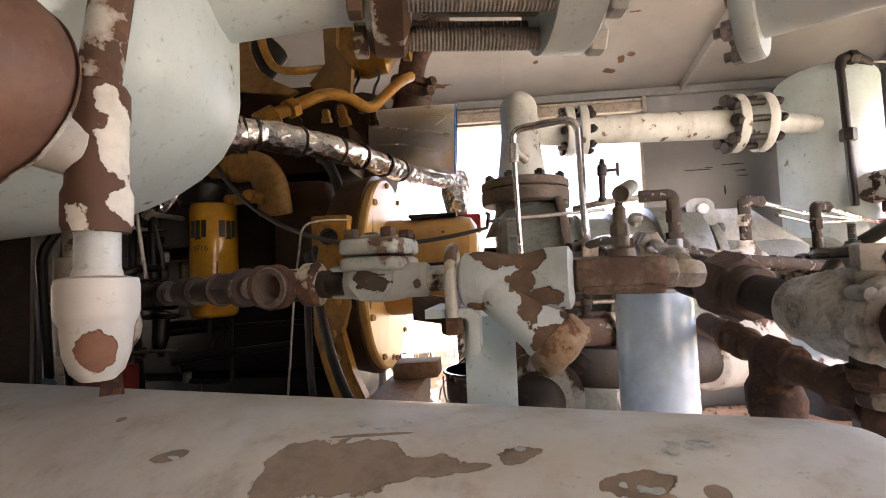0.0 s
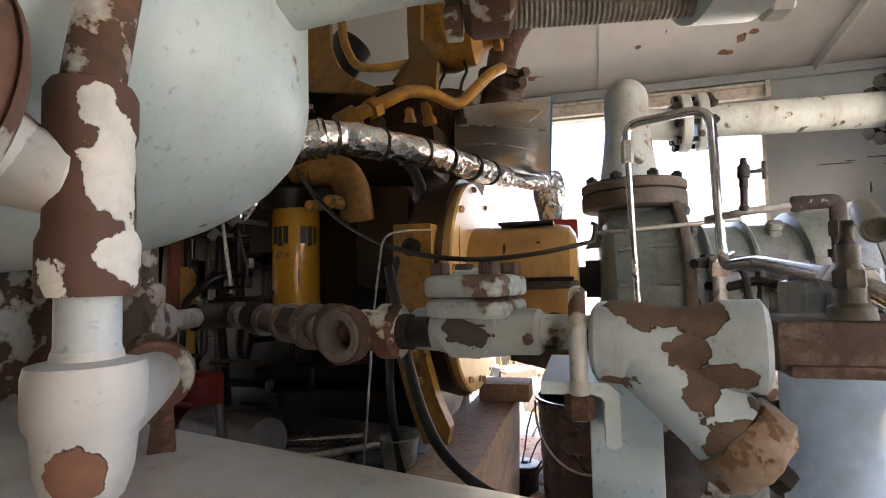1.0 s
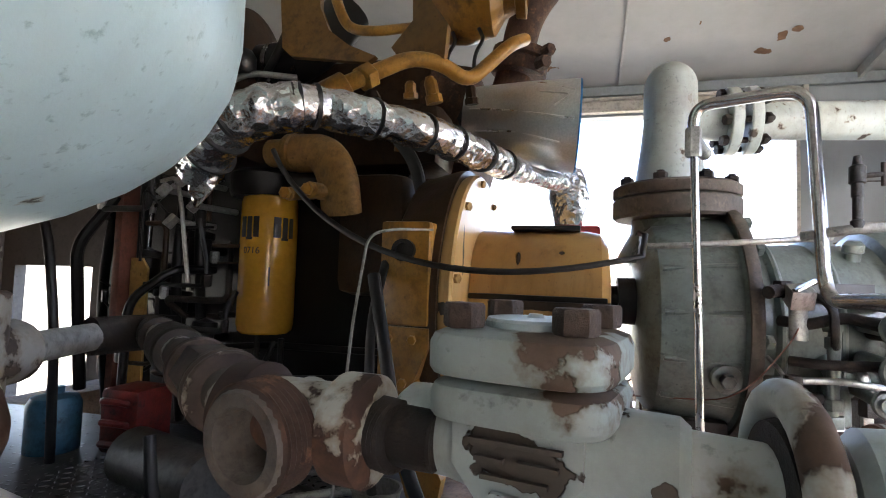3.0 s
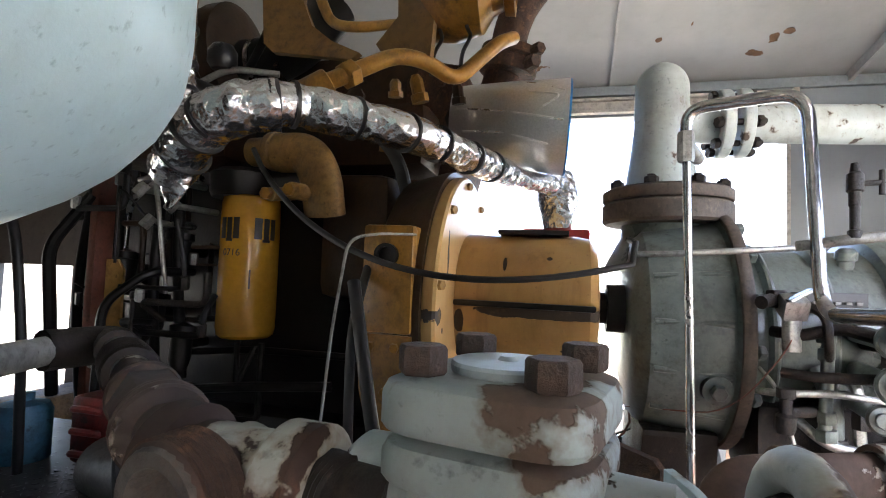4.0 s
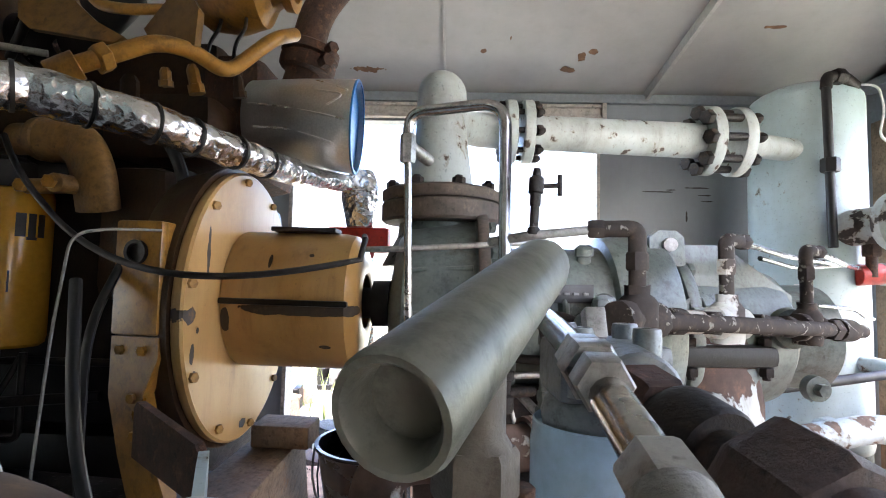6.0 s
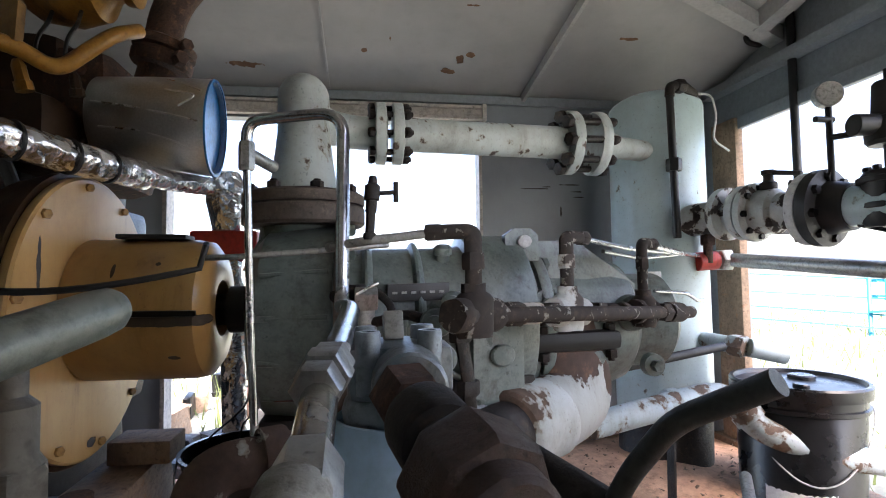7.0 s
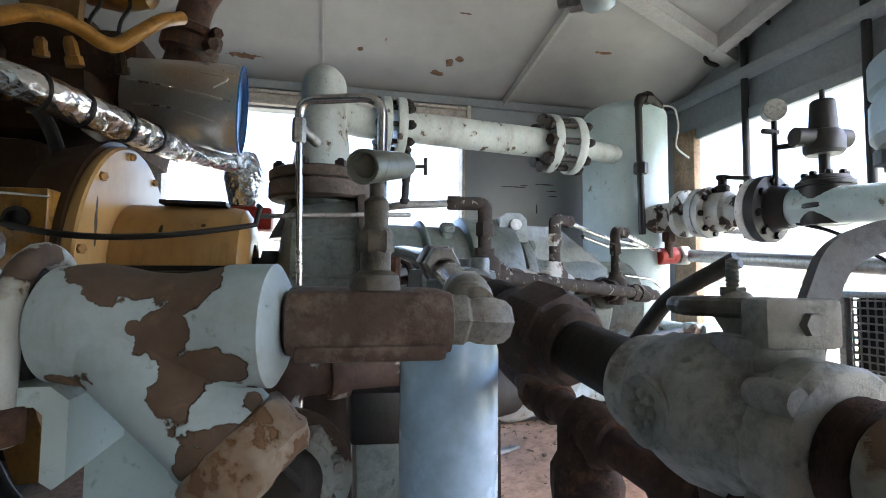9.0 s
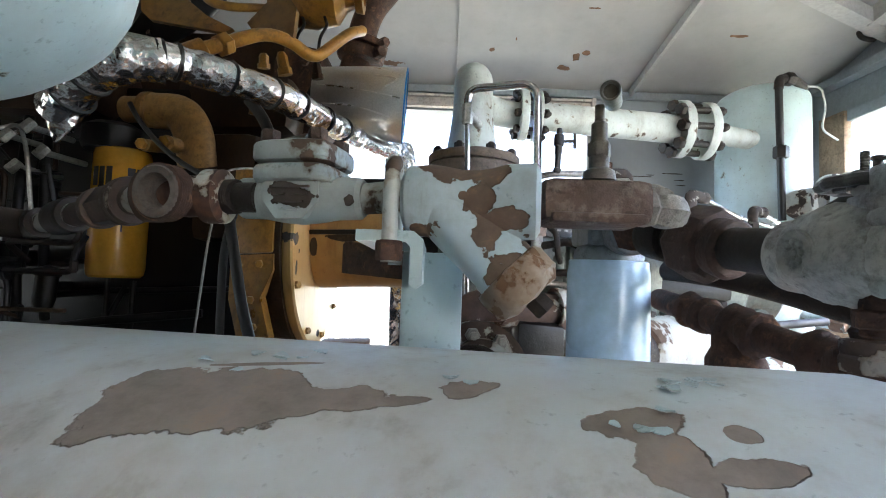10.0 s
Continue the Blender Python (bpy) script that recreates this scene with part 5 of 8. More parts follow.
def lower_valve():
    c = Vector((0.400, 0.430, 0.497))
    t = thing("drain_valve", (0.400, 0.430, 0.43), "rusty flanged drain valve on a lumpy corroded pipe", "valve")
    bm = B()
    tube(bm, [(0.375, 0.70, 0.54), (0.368, 0.60, 0.530), (0.378, 0.52, 0.516), (0.39, 0.465, 0.506), c], 0.0125, 0.02, 20)
    part("pipe", bm, mat_rust, t)
    for p, r in (((0.368, 0.60, 0.530), 0.0175), ((0.376, 0.535, 0.519), 0.0195), ((0.391, 0.462, 0.506), 0.0185)):
        bm = B()
        lathe(bm, [(0, -0.018), (r * 0.9, -0.018), (r, -0.014), (r, -0.008), (r * 0.88, -0.005), (r * 0.88, 0.005), (r, 0.008), (r, 0.014), (r * 0.9, 0.018), (0, 0.018)], frame_at(p, (0.15, -0.9, -0.2)), 20)
        for v in bm.verts:
            v.co += Vector((noise.noise(v.co * 130), noise.noise(v.co * 130 + Vector((4, 0, 0))), noise.noise(v.co * 130 + Vector((0, 7, 0))))) * 0.0025
        part("coupling", bm, mat_rust, t)
    bm = B()
    lathe(bm, [(0, 0), (0.0175, 0), (0.0185, 0.018), (0.0225, 0.028), (0.0250, 0.042), (0.0240, 0.056), (0.0165, 0.066), (0, 0.068)], frame_at((0.3725, 0.550, 0.522), (0.03, -0.1, -1)), 24)
    for v in bm.verts:
        v.co += Vector((noise.noise(v.co * 120), noise.noise(v.co * 120 + Vector((4, 0, 0))), noise.noise(v.co * 120 + Vector((0, 7, 0))))) * 0.003
    part("drop_leg", bm, mat_rust, t)
    bm = B()
    lathe(bm, [(0, -0.033), (0.013, -0.032), (0.0195, -0.024), (0.0230, -0.012), (0.0225, 0.0), (0.019, 0.005), (0, 0.006)], Matrix.Translation(c), 28)
    part("body", bm, mat_rust, t)
    bm = B()
    lathe(bm, [(0, 0.006), (0.024, 0.006), (0.025, 0.009), (0.025, 0.015), (0.0235, 0.017), (0.024, 0.019), (0.024, 0.026), (0.012, 0.028), (0, 0.028)], Matrix.Translation(c), 28)
    part("flange", bm, mat_mottled_iron, t)
    bm = B()
    rod(bm, c + Vector((0, 0, 0.026)), c + Vector((-0.008, 0, 0.045)), 0.012)
    hexagon(bm, c + Vector((-0.002, 0, 0.028)), c + Vector((-0.006, 0, 0.038)), 0.016)
    part("stem", bm, mat_rust, t)
    bm = B()
    tube(bm, [c + Vector((0.010, 0, -0.008)), c + Vector((0.03, -0.009, -0.014)), c + Vector((0.20, -0.062, -0.095))], 0.0118, 0.012)
    part("outlet_pipe", bm, mat_iron_grey, t)
    bm = B()
    q = c + Vector((0.040, -0.012, -0.019))
    lathe(bm, [(0.0115, -0.003), (0.0165, -0.003), (0.0172, -0.002), (0.0172, 0.002), (0.0165, 0.003), (0.0115, 0.003)], frame_at(q, (0.17, -0.053, -0.08)), 28)
    part("ring_clamp", bm, mat_iron_grey, t)
    bm = B()
    plate_shape(bm, [(-0.008, -0.062), (0.020, -0.062), (0.024, 0.022), (0.018, 0.030), (0.002, 0.030), (-0.008, 0.010)], 0.005, Matrix(((0.955, 0, 0.29, c.x + 0.036), (-0.29, 0, 0.955, c.y + 0.004), (0, 1, 0, c.z), (0, 0, 0, 1))))
    part("bracket_plate", bm, mat_iron_grey, t)


lower_valve()


mat_lever = surface("dark_olive_steel", (0.050, 0.050, 0.040), 0.5, 0.2, 0.3, 30.0, 150.0, 0.2, (0.10, 0.09, 0.07), 0.58)


def bent_handle():
    t = thing("lever_valve", (0.39, 0.53, 0.54), "dark pipe valve with a long bent steel lever", "valve")
    bm = B()
    tube(bm, [(0.365, 0.66, 0.572), (0.385, 0.60, 0.566), (0.412, 0.555, 0.555), (0.445, 0.49, 0.535)], 0.0105, 0.03)
    part("pipe", bm, mat_rust_dark, t)
    bm = B()
    tube(bm, [(0.410, 0.556, 0.560), (0.414, 0.545, 0.580), (0.421, 0.518, 0.612), (0.441, 0.480, 0.636)], 0.0056, 0.012, 14)
    part("lever", bm, mat_lever, t)


bent_handle()


def hydraulic_tube():
    t = thing("steel_tube", (0.28, 0.75, 0.60), "bent bright steel oil tube with a large compression nut", "tube")
    bm = B()
    tube(bm, [(0.163, 1.05, 0.855), (0.163, 1.05, 0.905), (0.288, 1.00, 0.905), (0.286, 0.96, 0.648), (0.284, 0.80, 0.652), (0.266, 0.54, 0.633), (0.267, 0.46, 0.612)], 0.0078, 0.035)
    part("tube", bm, mat_steel, t)
    a, b = Vector((0.266, 0.54, 0.633)), Vector((0.284, 0.80, 0.652))
    d = (a - b).normalized()
    a = a - d * 0.035
    for k, r in ((0, 0.0118), (0.018, 0.0132), (0.038, 0.0112)):
        bm = B()
        hexagon(bm, a + d * k, a + d * (k + 0.016), r)
        part("nut", bm, mat_zinc, t)
    bm = B()
    hexagon(bm, (0.2665, 0.484, 0.6175), (0.267, 0.460, 0.611), 0.0118)
    part("end_nut", bm, mat_zinc, t)
    bm = B()
    tube(bm, [(0.163, 1.05, 0.86), (0.170, 1.05, 0.60), (0.178, 1.06, 0.30)], 0.0055, 0.02)
    part("drop_tube", bm, mat_steel, t)
    bm = B()
    hexagon(bm, (0.163, 1.05, 0.835), (0.163, 1.05, 0.875), 0.011)
    rod(bm, (0.163, 1.05, 0.86), (0.19, 1.10, 0.85), 0.009)
    part("fitting", bm, mat_zinc, t)


hydraulic_tube()


def hanging_valve():
    t = thing("relief_valve", (0.53, 0.43, 0.68), "pale flanged relief valve hanging from an overhead pipe", "valve")
    c = Vector((0.474, 0.358, 0))
    bm = B()
    lathe(bm, [(0, 0.668), (0.026, 0.668), (0.032, 0.68), (0.05, 0.684), (0.053, 0.688), (0.053, 0.703), (0.051, 0.705), (0.051, 0.708), (0.053, 0.710), (0.053, 0.722), (0.048, 0.726), (0.045, 0.73), (0.045, 0.80), (0.042, 0.83), (0.028, 0.86), (0.028, 1.58), (0, 1.58)], Matrix.Translation(c), 36)
    part("body", bm, mat_dome, t)
    bolt_ring(t, c + Vector((0, 0, 0.6845)), (0, 0, -1), 0.044, 8, 0.008, 0.008, 0.003, 0.2, mat_iron_grey)
    bm = B()
    p = Vector((0.352, 0.445, 0.815))
    rod(bm, p + Vector((-0.02, 0.015, 0)), Vector((c.x, c.y, 0.81)), 0.026)
    lathe(bm, [(0, 0), (0.040, 0), (0.042, 0.003), (0.042, 0.013), (0.040, 0.016), (0, 0.016)], frame_at(p + Vector((-0.024, 0.018, 0)), (0.81, -0.58, 0)), 28)
    part("branch", bm, mat_dome, t)
    bolt_ring(t, p + Vector((-0.024, 0.018, 0)), (-0.81, 0.58, 0), 0.033, 6, 0.008, 0.008, 0.006, 0.3, mat_iron_grey)


hanging_valve()


mat_elbow_flange = peeling("grey_flange_paint", (0.30, 0.33, 0.31), (0.055, 0.036, 0.026), 0.52, 22.0, offset=17.0)
mat_grimy_pipe = peeling("grimy_low_pipe", (0.46, 0.46, 0.42), (0.10, 0.060, 0.042), 0.50, 20.0, offset=19.0)


def flanged_elbow():
    t = thing("flanged_elbow", (0.15, 0.62, 0.30), "rusty flanged elbow with pale flaking paint and stud bolts", "pipe")
    c, d = Vector((0.165, 0.705, 0.445)), Vector((0.10, -0.98, 0.06)).normalized()
    bm = B()
    lathe(bm, [(0, 0), (0.055, 0), (0.058, 0.002), (0.058, 0.014), (0.055, 0.016), (0.04, 0.018), (0.04, 0.03), (0, 0.03)], frame_at(c, d), 40)
    part("flange", bm, mat_elbow_flange, t)
    q = Vector((0.147, 0.655, 0.42))
    bm = B()
    tube(bm, [c + d * 0.015, Vector((0.155, 0.662, 0.449)), Vector((0.148, 0.655, 0.435)), q, q + Vector((0, 0, -0.02))], 0.033, 0.02, 32)
    lathe(bm, [(0, -0.012), (0.034, -0.012), (0.0365, -0.009), (0.0365, 0.004), (0.034, 0.008), (0, 0.010)], frame_at(q), 36)
    part("elbow", bm, mat_rust_dark, t, "dark rusty elbow")
    bm = B()
    lathe(bm, [(0, -0.15), (0.0325, -0.15), (0.0335, -0.02), (0.0335, -0.012), (0, -0.012)], frame_at(q), 36)
    part("lower_pipe", bm, mat_pipe, t)
    bolt_ring(t, c + d * 0.015, d, 0.0435, 8, 0.0110, 0.010, 0.006, 0.20, mat_iron_grey)
    bm = B()
    tube(bm, [c - d * 0.002, Vector((0.152, 0.80, 0.45)), Vector((0.16, 0.845, 0.50)), Vector((0.36, 0.90, 0.503))], 0.0240, 0.06, 26)
    part("pipe", bm, mat_grimy_pipe, t)
    for k in (0.22, 0.31):
        p = Vector((0.16, 0.845, 0.50)).lerp(Vector((0.36, 0.90, 0.503)), (k - 0.16) / 0.2)
        bm = B()
        lathe(bm, [(0.026, -0.012), (0.031, -0.012), (0.032, -0.009), (0.032, 0.009), (0.031, 0.012), (0.026, 0.012)], frame_at(p, (0.2, 0.055, 0.003)), 26)
        part("collar", bm, mat_grimy_pipe, t)
    bm = B()
    box(bm, (0.245, 0.85, FLOOR - 0.01), (0.30, 0.90, 0.416), 0.004)
    part("stand", bm, mat_comp, t)
    # black block: the shaded gap above the stand is put into its colour
    bm = B()
    box(bm, (0.238, 0.845, 0.416), (0.306, 0.905, 0.480), 0.006)
    part("saddle", bm, mat_black, t)


flanged_elbow()

mat_mottled = peeling("mottled_flange_paint", (0.50, 0.53, 0.51), (0.060, 0.046, 0.038), 0.56, 26.0, offset=17.0)


# ---- engine ----
AX_Y, AX_Z = 1.29, 0.62


mat_outlet = surface("brown_yellow_casting", (0.30, 0.165, 0.05), 0.45, 0.0, 0.3, 14.0, 110.0, 0.35, (0.07, 0.04, 0.018), 0.55)


def engine():
    t = thing("gas_engine", (-0.8, 1.5, FLOOR), "large dirty yellow and black gas engine on timber skids", "engine")
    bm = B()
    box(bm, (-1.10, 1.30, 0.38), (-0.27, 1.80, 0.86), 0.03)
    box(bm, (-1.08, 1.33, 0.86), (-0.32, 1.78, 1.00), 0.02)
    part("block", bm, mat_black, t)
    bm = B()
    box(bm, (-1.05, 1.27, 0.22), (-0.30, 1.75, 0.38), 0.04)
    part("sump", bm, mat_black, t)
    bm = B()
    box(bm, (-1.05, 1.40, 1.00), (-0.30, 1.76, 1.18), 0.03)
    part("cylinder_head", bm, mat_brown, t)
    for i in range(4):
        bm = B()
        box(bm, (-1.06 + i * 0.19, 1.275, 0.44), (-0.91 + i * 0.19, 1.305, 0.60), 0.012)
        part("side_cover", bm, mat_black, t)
    # flywheel housing
    bm = B()
    lathe(bm, [(0, -0.10), (0.20, -0.10), (0.235, -0.08), (0.25, -0.02), (0.25, -0.008), (0, -0.008)], frame_at((-0.17, AX_Y, AX_Z), (1, 0, 0)), 56)
    part("flywheel_housing", bm, mat_brown, t)
    bm = B()
    lathe(bm, [(0, -0.008), (0.238, -0.008), (0.241, -0.004), (0.241, 0.008), (0.237, 0.012), (0, 0.012)], frame_at((-0.17, AX_Y, AX_Z), (1, 0, 0)), 64)
    part("flywheel_cover", bm, mat_tan, t, "round faded yellow cover plate with scorched edge")
    bolt_ring(t, (-0.158, AX_Y, AX_Z), (1, 0, 0), 0.224, 10, 0.0065, 0.006, 0, 0.45, mat_tan_dark)
    # mounting foot
    bm = B()
    box(bm, (-0.262, 1.035, 0.585), (-0.188, 1.06, 0.745), 0.006)
    box(bm, (-0.20, 1.05, 0.585), (-0.188, 1.20, 0.745), 0.004)
    part("mount_plate", bm, mat_yellow, t)
    bm = B()
    outline = [(0, 0), (0.075, 0), (0.075, -0.03), (0.055, -0.08), (0.075, -0.16), (0.10, -0.22), (0.095, -0.25), (0.05, -0.25), (0.02, -0.16), (0.0, -0.08)]
    plate_shape(bm, outline, 0.03, Matrix(((1, 0, 0, -0.262), (0, 0, 1, 1.04), (0, 1, 0, 0.583), (0, 0, 0, 1))))
    part("mount_leg", bm, mat_yellow, t)
    for x, z in ((-0.245, 0.565), (-0.21, 0.565), (-0.222, 0.50), (-0.215, 0.45)):
        bolt(t, (x, 1.04, z), (0, -1, 0), 0.010, 0.009, 0, mat_yellow)
    bm = B()
    lathe(bm, [(0, 0), (0.017, 0), (0.017, 0.012), (0.012, 0.012), (0.012, 0.004), (0, 0.004)], frame_at((-0.225, 1.038, 0.70), (0, -1, 0)), 24)
    part("lifting_hole", bm, mat_black, t)
    # water outlet casting
    bm = B()
    tube(bm, [(-0.475, 1.15, 0.886), (-0.415, 1.145, 0.884), (-0.392, 1.15, 0.84), (-0.392, 1.17, 0.775)], 0.036, 0.05, 26)
    lathe(bm, [(0, 0), (0.027, 0), (0.027, 0.045), (0.036, 0.048), (0.036, 0.062), (0.03, 0.066), (0.03, 0.08), (0, 0.08)], frame_at((-0.54, 1.165, 0.892), (1, -0.2, -0.05)), 28)
    rod(bm, (-0.413, 1.088, 0.805), (-0.41, 1.15, 0.81), 0.015)
    rod(bm, (-0.452, 1.085, 0.798), (-0.44, 1.15, 0.81), 0.012)
    part("water_outlet", bm, mat_outlet, t)
    for p in ((-0.413, 1.084, 0.805), (-0.452, 1.079, 0.798)):
        bolt(t, p, (0, -1, 0), 0.011, 0.009, 0, mat_yellow)
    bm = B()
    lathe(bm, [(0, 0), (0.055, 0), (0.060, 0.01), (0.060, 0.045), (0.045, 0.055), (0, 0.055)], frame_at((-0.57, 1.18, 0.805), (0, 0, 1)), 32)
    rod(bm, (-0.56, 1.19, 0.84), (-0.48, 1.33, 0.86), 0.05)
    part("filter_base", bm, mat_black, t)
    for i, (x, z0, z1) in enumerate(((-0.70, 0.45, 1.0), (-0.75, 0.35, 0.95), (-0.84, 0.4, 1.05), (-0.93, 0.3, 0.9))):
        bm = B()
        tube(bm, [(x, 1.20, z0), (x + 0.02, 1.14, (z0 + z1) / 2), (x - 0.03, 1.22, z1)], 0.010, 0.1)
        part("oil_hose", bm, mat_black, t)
    # timing case behind the outlet
    bm = B()
    box(bm, (-0.42, 1.20, 0.62), (-0.285, 1.32, 0.86), 0.03)
    box(bm, (-0.50, 1.26, 0.88), (-0.24, 1.42, 1.02), 0.04)
    part("gear_case", bm, mat_brown, t)
    # upper brackets with rounded cut-outs
    bm = B()
    plate_shape(bm, [(-0.47, 1.15), (-0.462, 1.05), (-0.445, 1.034), (-0.313, 1.018), (-0.299, 1.028), (-0.345, 1.05), (-0.379, 1.078), (-0.396, 1.12), (-0.40, 1.26), (-0.47, 1.26)], 0.012, Matrix(((1, 0, 0, 0), (0.10, 0, 1, 1.105), (0, 1, 0, 0), (0, 0, 0, 1))))
    part("upper_bracket", bm, mat_bracket, t)
    bm = B()
    plate_shape(bm, [(-0.252, 1.16), (-0.25, 1.10), (-0.285, 1.055), (-0.275, 1.04), (-0.249, 1.04), (-0.196, 1.03), (-0.192, 1.09), (-0.225, 1.14), (-0.222, 1.24), (-0.252, 1.24)], 0.02, Matrix(((1, 0, 0, 0), (0.05, 0, 1, 1.12), (0, 1, 0, 0), (0, 0, 0, 1))))
    part("upper_bracket", bm, mat_bracket, t)
    bm = B()
    tube(bm, [(-0.325, 0.985, 0.940), (-0.303, 0.992, 0.950), (-0.238, 1.071, 1.018), (-0.205, 1.124, 1.028), (-0.171, 1.179, 1.012), (-0.108, 1.241, 1.105), (-0.09, 1.30, 1.14)], 0.0128, 0.03, 16)
    part("coolant_pipe", bm, mat_yellow, t)
    bm = B()
    rod(bm, (-0.335, 0.975, 0.925), (-0.305, 0.99, 0.948), 0.0205)
    hexagon(bm, (-0.29, 1.005, 0.96), (-0.28, 1.018, 0.972), 0.021)
    part("pipe_union", bm, mat_yellow, t)
    bm = B()
    tube(bm, [(-0.375, 1.06, 1.25), (-0.362, 1.053, 1.12), (-0.338, 1.055, 1.068), (-0.300, 1.075, 1.070), (-0.255, 1.14, 1.105)], 0.0085, 0.025)
    part("hose", bm, mat_yellow, t)
    bm = B()
    lathe(bm, [(0, 0), (0.085, 0), (0.098, 0.02), (0.104, 0.08), (0.09, 0.13), (0.06, 0.15), (0.05, 0.17), (0.06, 0.172), (0.062, 0.19), (0.045, 0.192), (0.04, 0.17), (0, 0.17)], frame_at((-0.275, 1.26, 1.235), (1, 0.05, 0)), 40)
    part("turbo_housing", bm, mat_yellow, t)
    bm = B()
    box(bm, (-0.42, 1.40, 0.88), (-0.20, 1.70, 1.16), 0.05)
    part("exhaust_manifold", bm, mat_rust, t)
    for x in (-0.36, -0.25):
        bolt(t, (x, 1.40, 1.10), (0, -1, 0), 0.014, 0.012)
        bolt(t, (x, 1.40, 0.96), (0, -1, 0), 0.014, 0.012)
    bm = B()
    tube(bm, [(-0.17, 1.50, 1.04), (-0.13, 1.50, 1.16), (-0.115, 1.505, 1.29), (-0.03, 1.53, 1.42)], 0.040, 0.08, 24)
    part("exhaust_elbow", bm, mat_rust, t)
    bm = B()
    lathe(bm, [(0, 0), (0.062, 0), (0.066, 0.006), (0.066, 0.025), (0.056, 0.028), (0.056, 0.034), (0.068, 0.037), (0.068, 0.055), (0.06, 0.06), (0, 0.06)], frame_at((-0.125, 1.49, 1.145), (0.2, 0, 1)), 24)
    part("exhaust_clamp", bm, mat_rust, t)
    bm = B()
    hexagon(bm, (-0.075, 1.45, 1.15), (-0.055, 1.43, 1.15), 0.016)
    part("clamp_bolt", bm, mat_rust, t)
    bm = B()
    hexagon(bm, (-0.065, 1.455, 1.18), (-0.045, 1.435, 1.18), 0.014)
    part("clamp_bolt", bm, mat_rust, t)
    for k, (x, y, z, r, h) in enumerate(((-0.235, 1.20, 0.985, 0.012, 0.05), (-0.18, 1.26, 1.00, 0.010, 0.04), (-0.26, 1.14, 0.975, 0.010, 0.03), (-0.34, 1.16, 0.95, 0.016, 0.05), (-0.30, 1.22, 0.90, 0.013, 0.04))):
        bm = B()
        lathe(bm, [(0, 0), (r * 1.3, 0), (r * 1.3, h * 0.3), (r, h * 0.32), (r, h * 0.8), (r * 0.6, h), (0, h)], frame_at((x, y, z), (0.1 * k - 0.2, -0.2, 1)), 8)
        part("plug_fitting", bm, mat_brown if k % 2 else mat_yellow, t)
    # fuel lines, a filter bowl and brackets on the flank
    for pts, r in (([(-0.66, 1.10, 0.62), (-0.67, 1.08, 0.78), (-0.72, 1.12, 0.84), (-0.80, 1.16, 0.84)], 0.004), ([(-0.76, 1.06, 0.36), (-0.745, 1.05, 0.60), (-0.69, 1.09, 0.66), (-0.67, 1.18, 0.66)], 0.008), ([(-0.90, 1.10, 0.42), (-0.885, 1.06, 0.70), (-0.84, 1.10, 0.80)], 0.011), ([(-0.64, 1.16, 0.44), (-0.52, 1.13, 0.46), (-0.36, 1.16, 0.47)], 0.009), ([(-0.70, 1.20, 0.50), (-0.55, 1.20, 0.515), (-0.30, 1.22, 0.515)], 0.007)):
        bm = B()
        tube(bm, pts, r, 0.03, 10)
        part("fuel_line", bm, mat_zinc if r < 0.0045 else mat_black, t)
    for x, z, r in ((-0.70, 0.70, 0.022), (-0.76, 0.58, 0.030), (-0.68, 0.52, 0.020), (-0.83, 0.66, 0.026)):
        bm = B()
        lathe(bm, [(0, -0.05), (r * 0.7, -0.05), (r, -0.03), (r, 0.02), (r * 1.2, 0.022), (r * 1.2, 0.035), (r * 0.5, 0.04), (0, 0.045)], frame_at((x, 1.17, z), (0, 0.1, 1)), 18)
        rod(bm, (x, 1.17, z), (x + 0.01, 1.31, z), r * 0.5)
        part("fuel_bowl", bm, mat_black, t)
    for x, z in ((-0.66, 0.77), (-0.71, 0.74), (-0.73, 0.80), (-0.69, 0.82)):
        bm = B()
        hexagon(bm, (x, 1.09, z), (x + 0.012, 1.10, z + 0.02), 0.011)
        rod(bm, (x + 0.006, 1.095, z + 0.01), (x + 0.02, 1.20, z + 0.01), 0.006, 10)
        part("line_nut", bm, mat_zinc, t)
    for x in (-0.215, -0.165):
        bm = B()
        tube(bm, [(x, 1.19, 1.03), (x + 0.002, 1.19, 1.07), (x + 0.015, 1.20, 1.10), (x - 0.01, 1.26, 1.16)], 0.0035, 0.03)
        part("sensor_lead", bm, mat_rubber, t)
    bm = B()
    tube(bm, [(-0.64, 1.15, 0.84), (-0.76, 1.16, 0.835), (-0.835, 1.18, 0.80), (-0.85, 1.18, 0.35)], 0.007, 0.04)
    part("dipstick_tube", bm, mat_steel, t)
    # tangle of small pipes and fittings on the flank
    rng = random.Random(12)
    for k in range(22):
        x, y, z = rng.uniform(-0.92, -0.63), rng.uniform(1.06, 1.22), rng.uniform(0.36, 0.86)
        pts = [Vector((x, y, z))]
        for n in range(3):
            step = [Vector((rng.uniform(0.05, 0.14), 0, 0)), Vector((0, 0, rng.uniform(-0.16, 0.16))), Vector((rng.uniform(-0.05, 0.05), rng.uniform(-0.05, 0.08), rng.uniform(-0.08, 0.08)))][(n + k) % 3]
            pts.append(pts[-1] + step)
        bm = B()
        tube(bm, pts, rng.choice((0.0025, 0.004, 0.006)), 0.02, 10)
        part("small_pipe", bm, (mat_black, mat_brown, mat_rust_dark, mat_rubber, mat_black)[k % 5], t)
        bm = B()
        hexagon(bm, pts[1], pts[1] + Vector((0.004, -0.004, 0.022)), rng.uniform(0.005, 0.010))
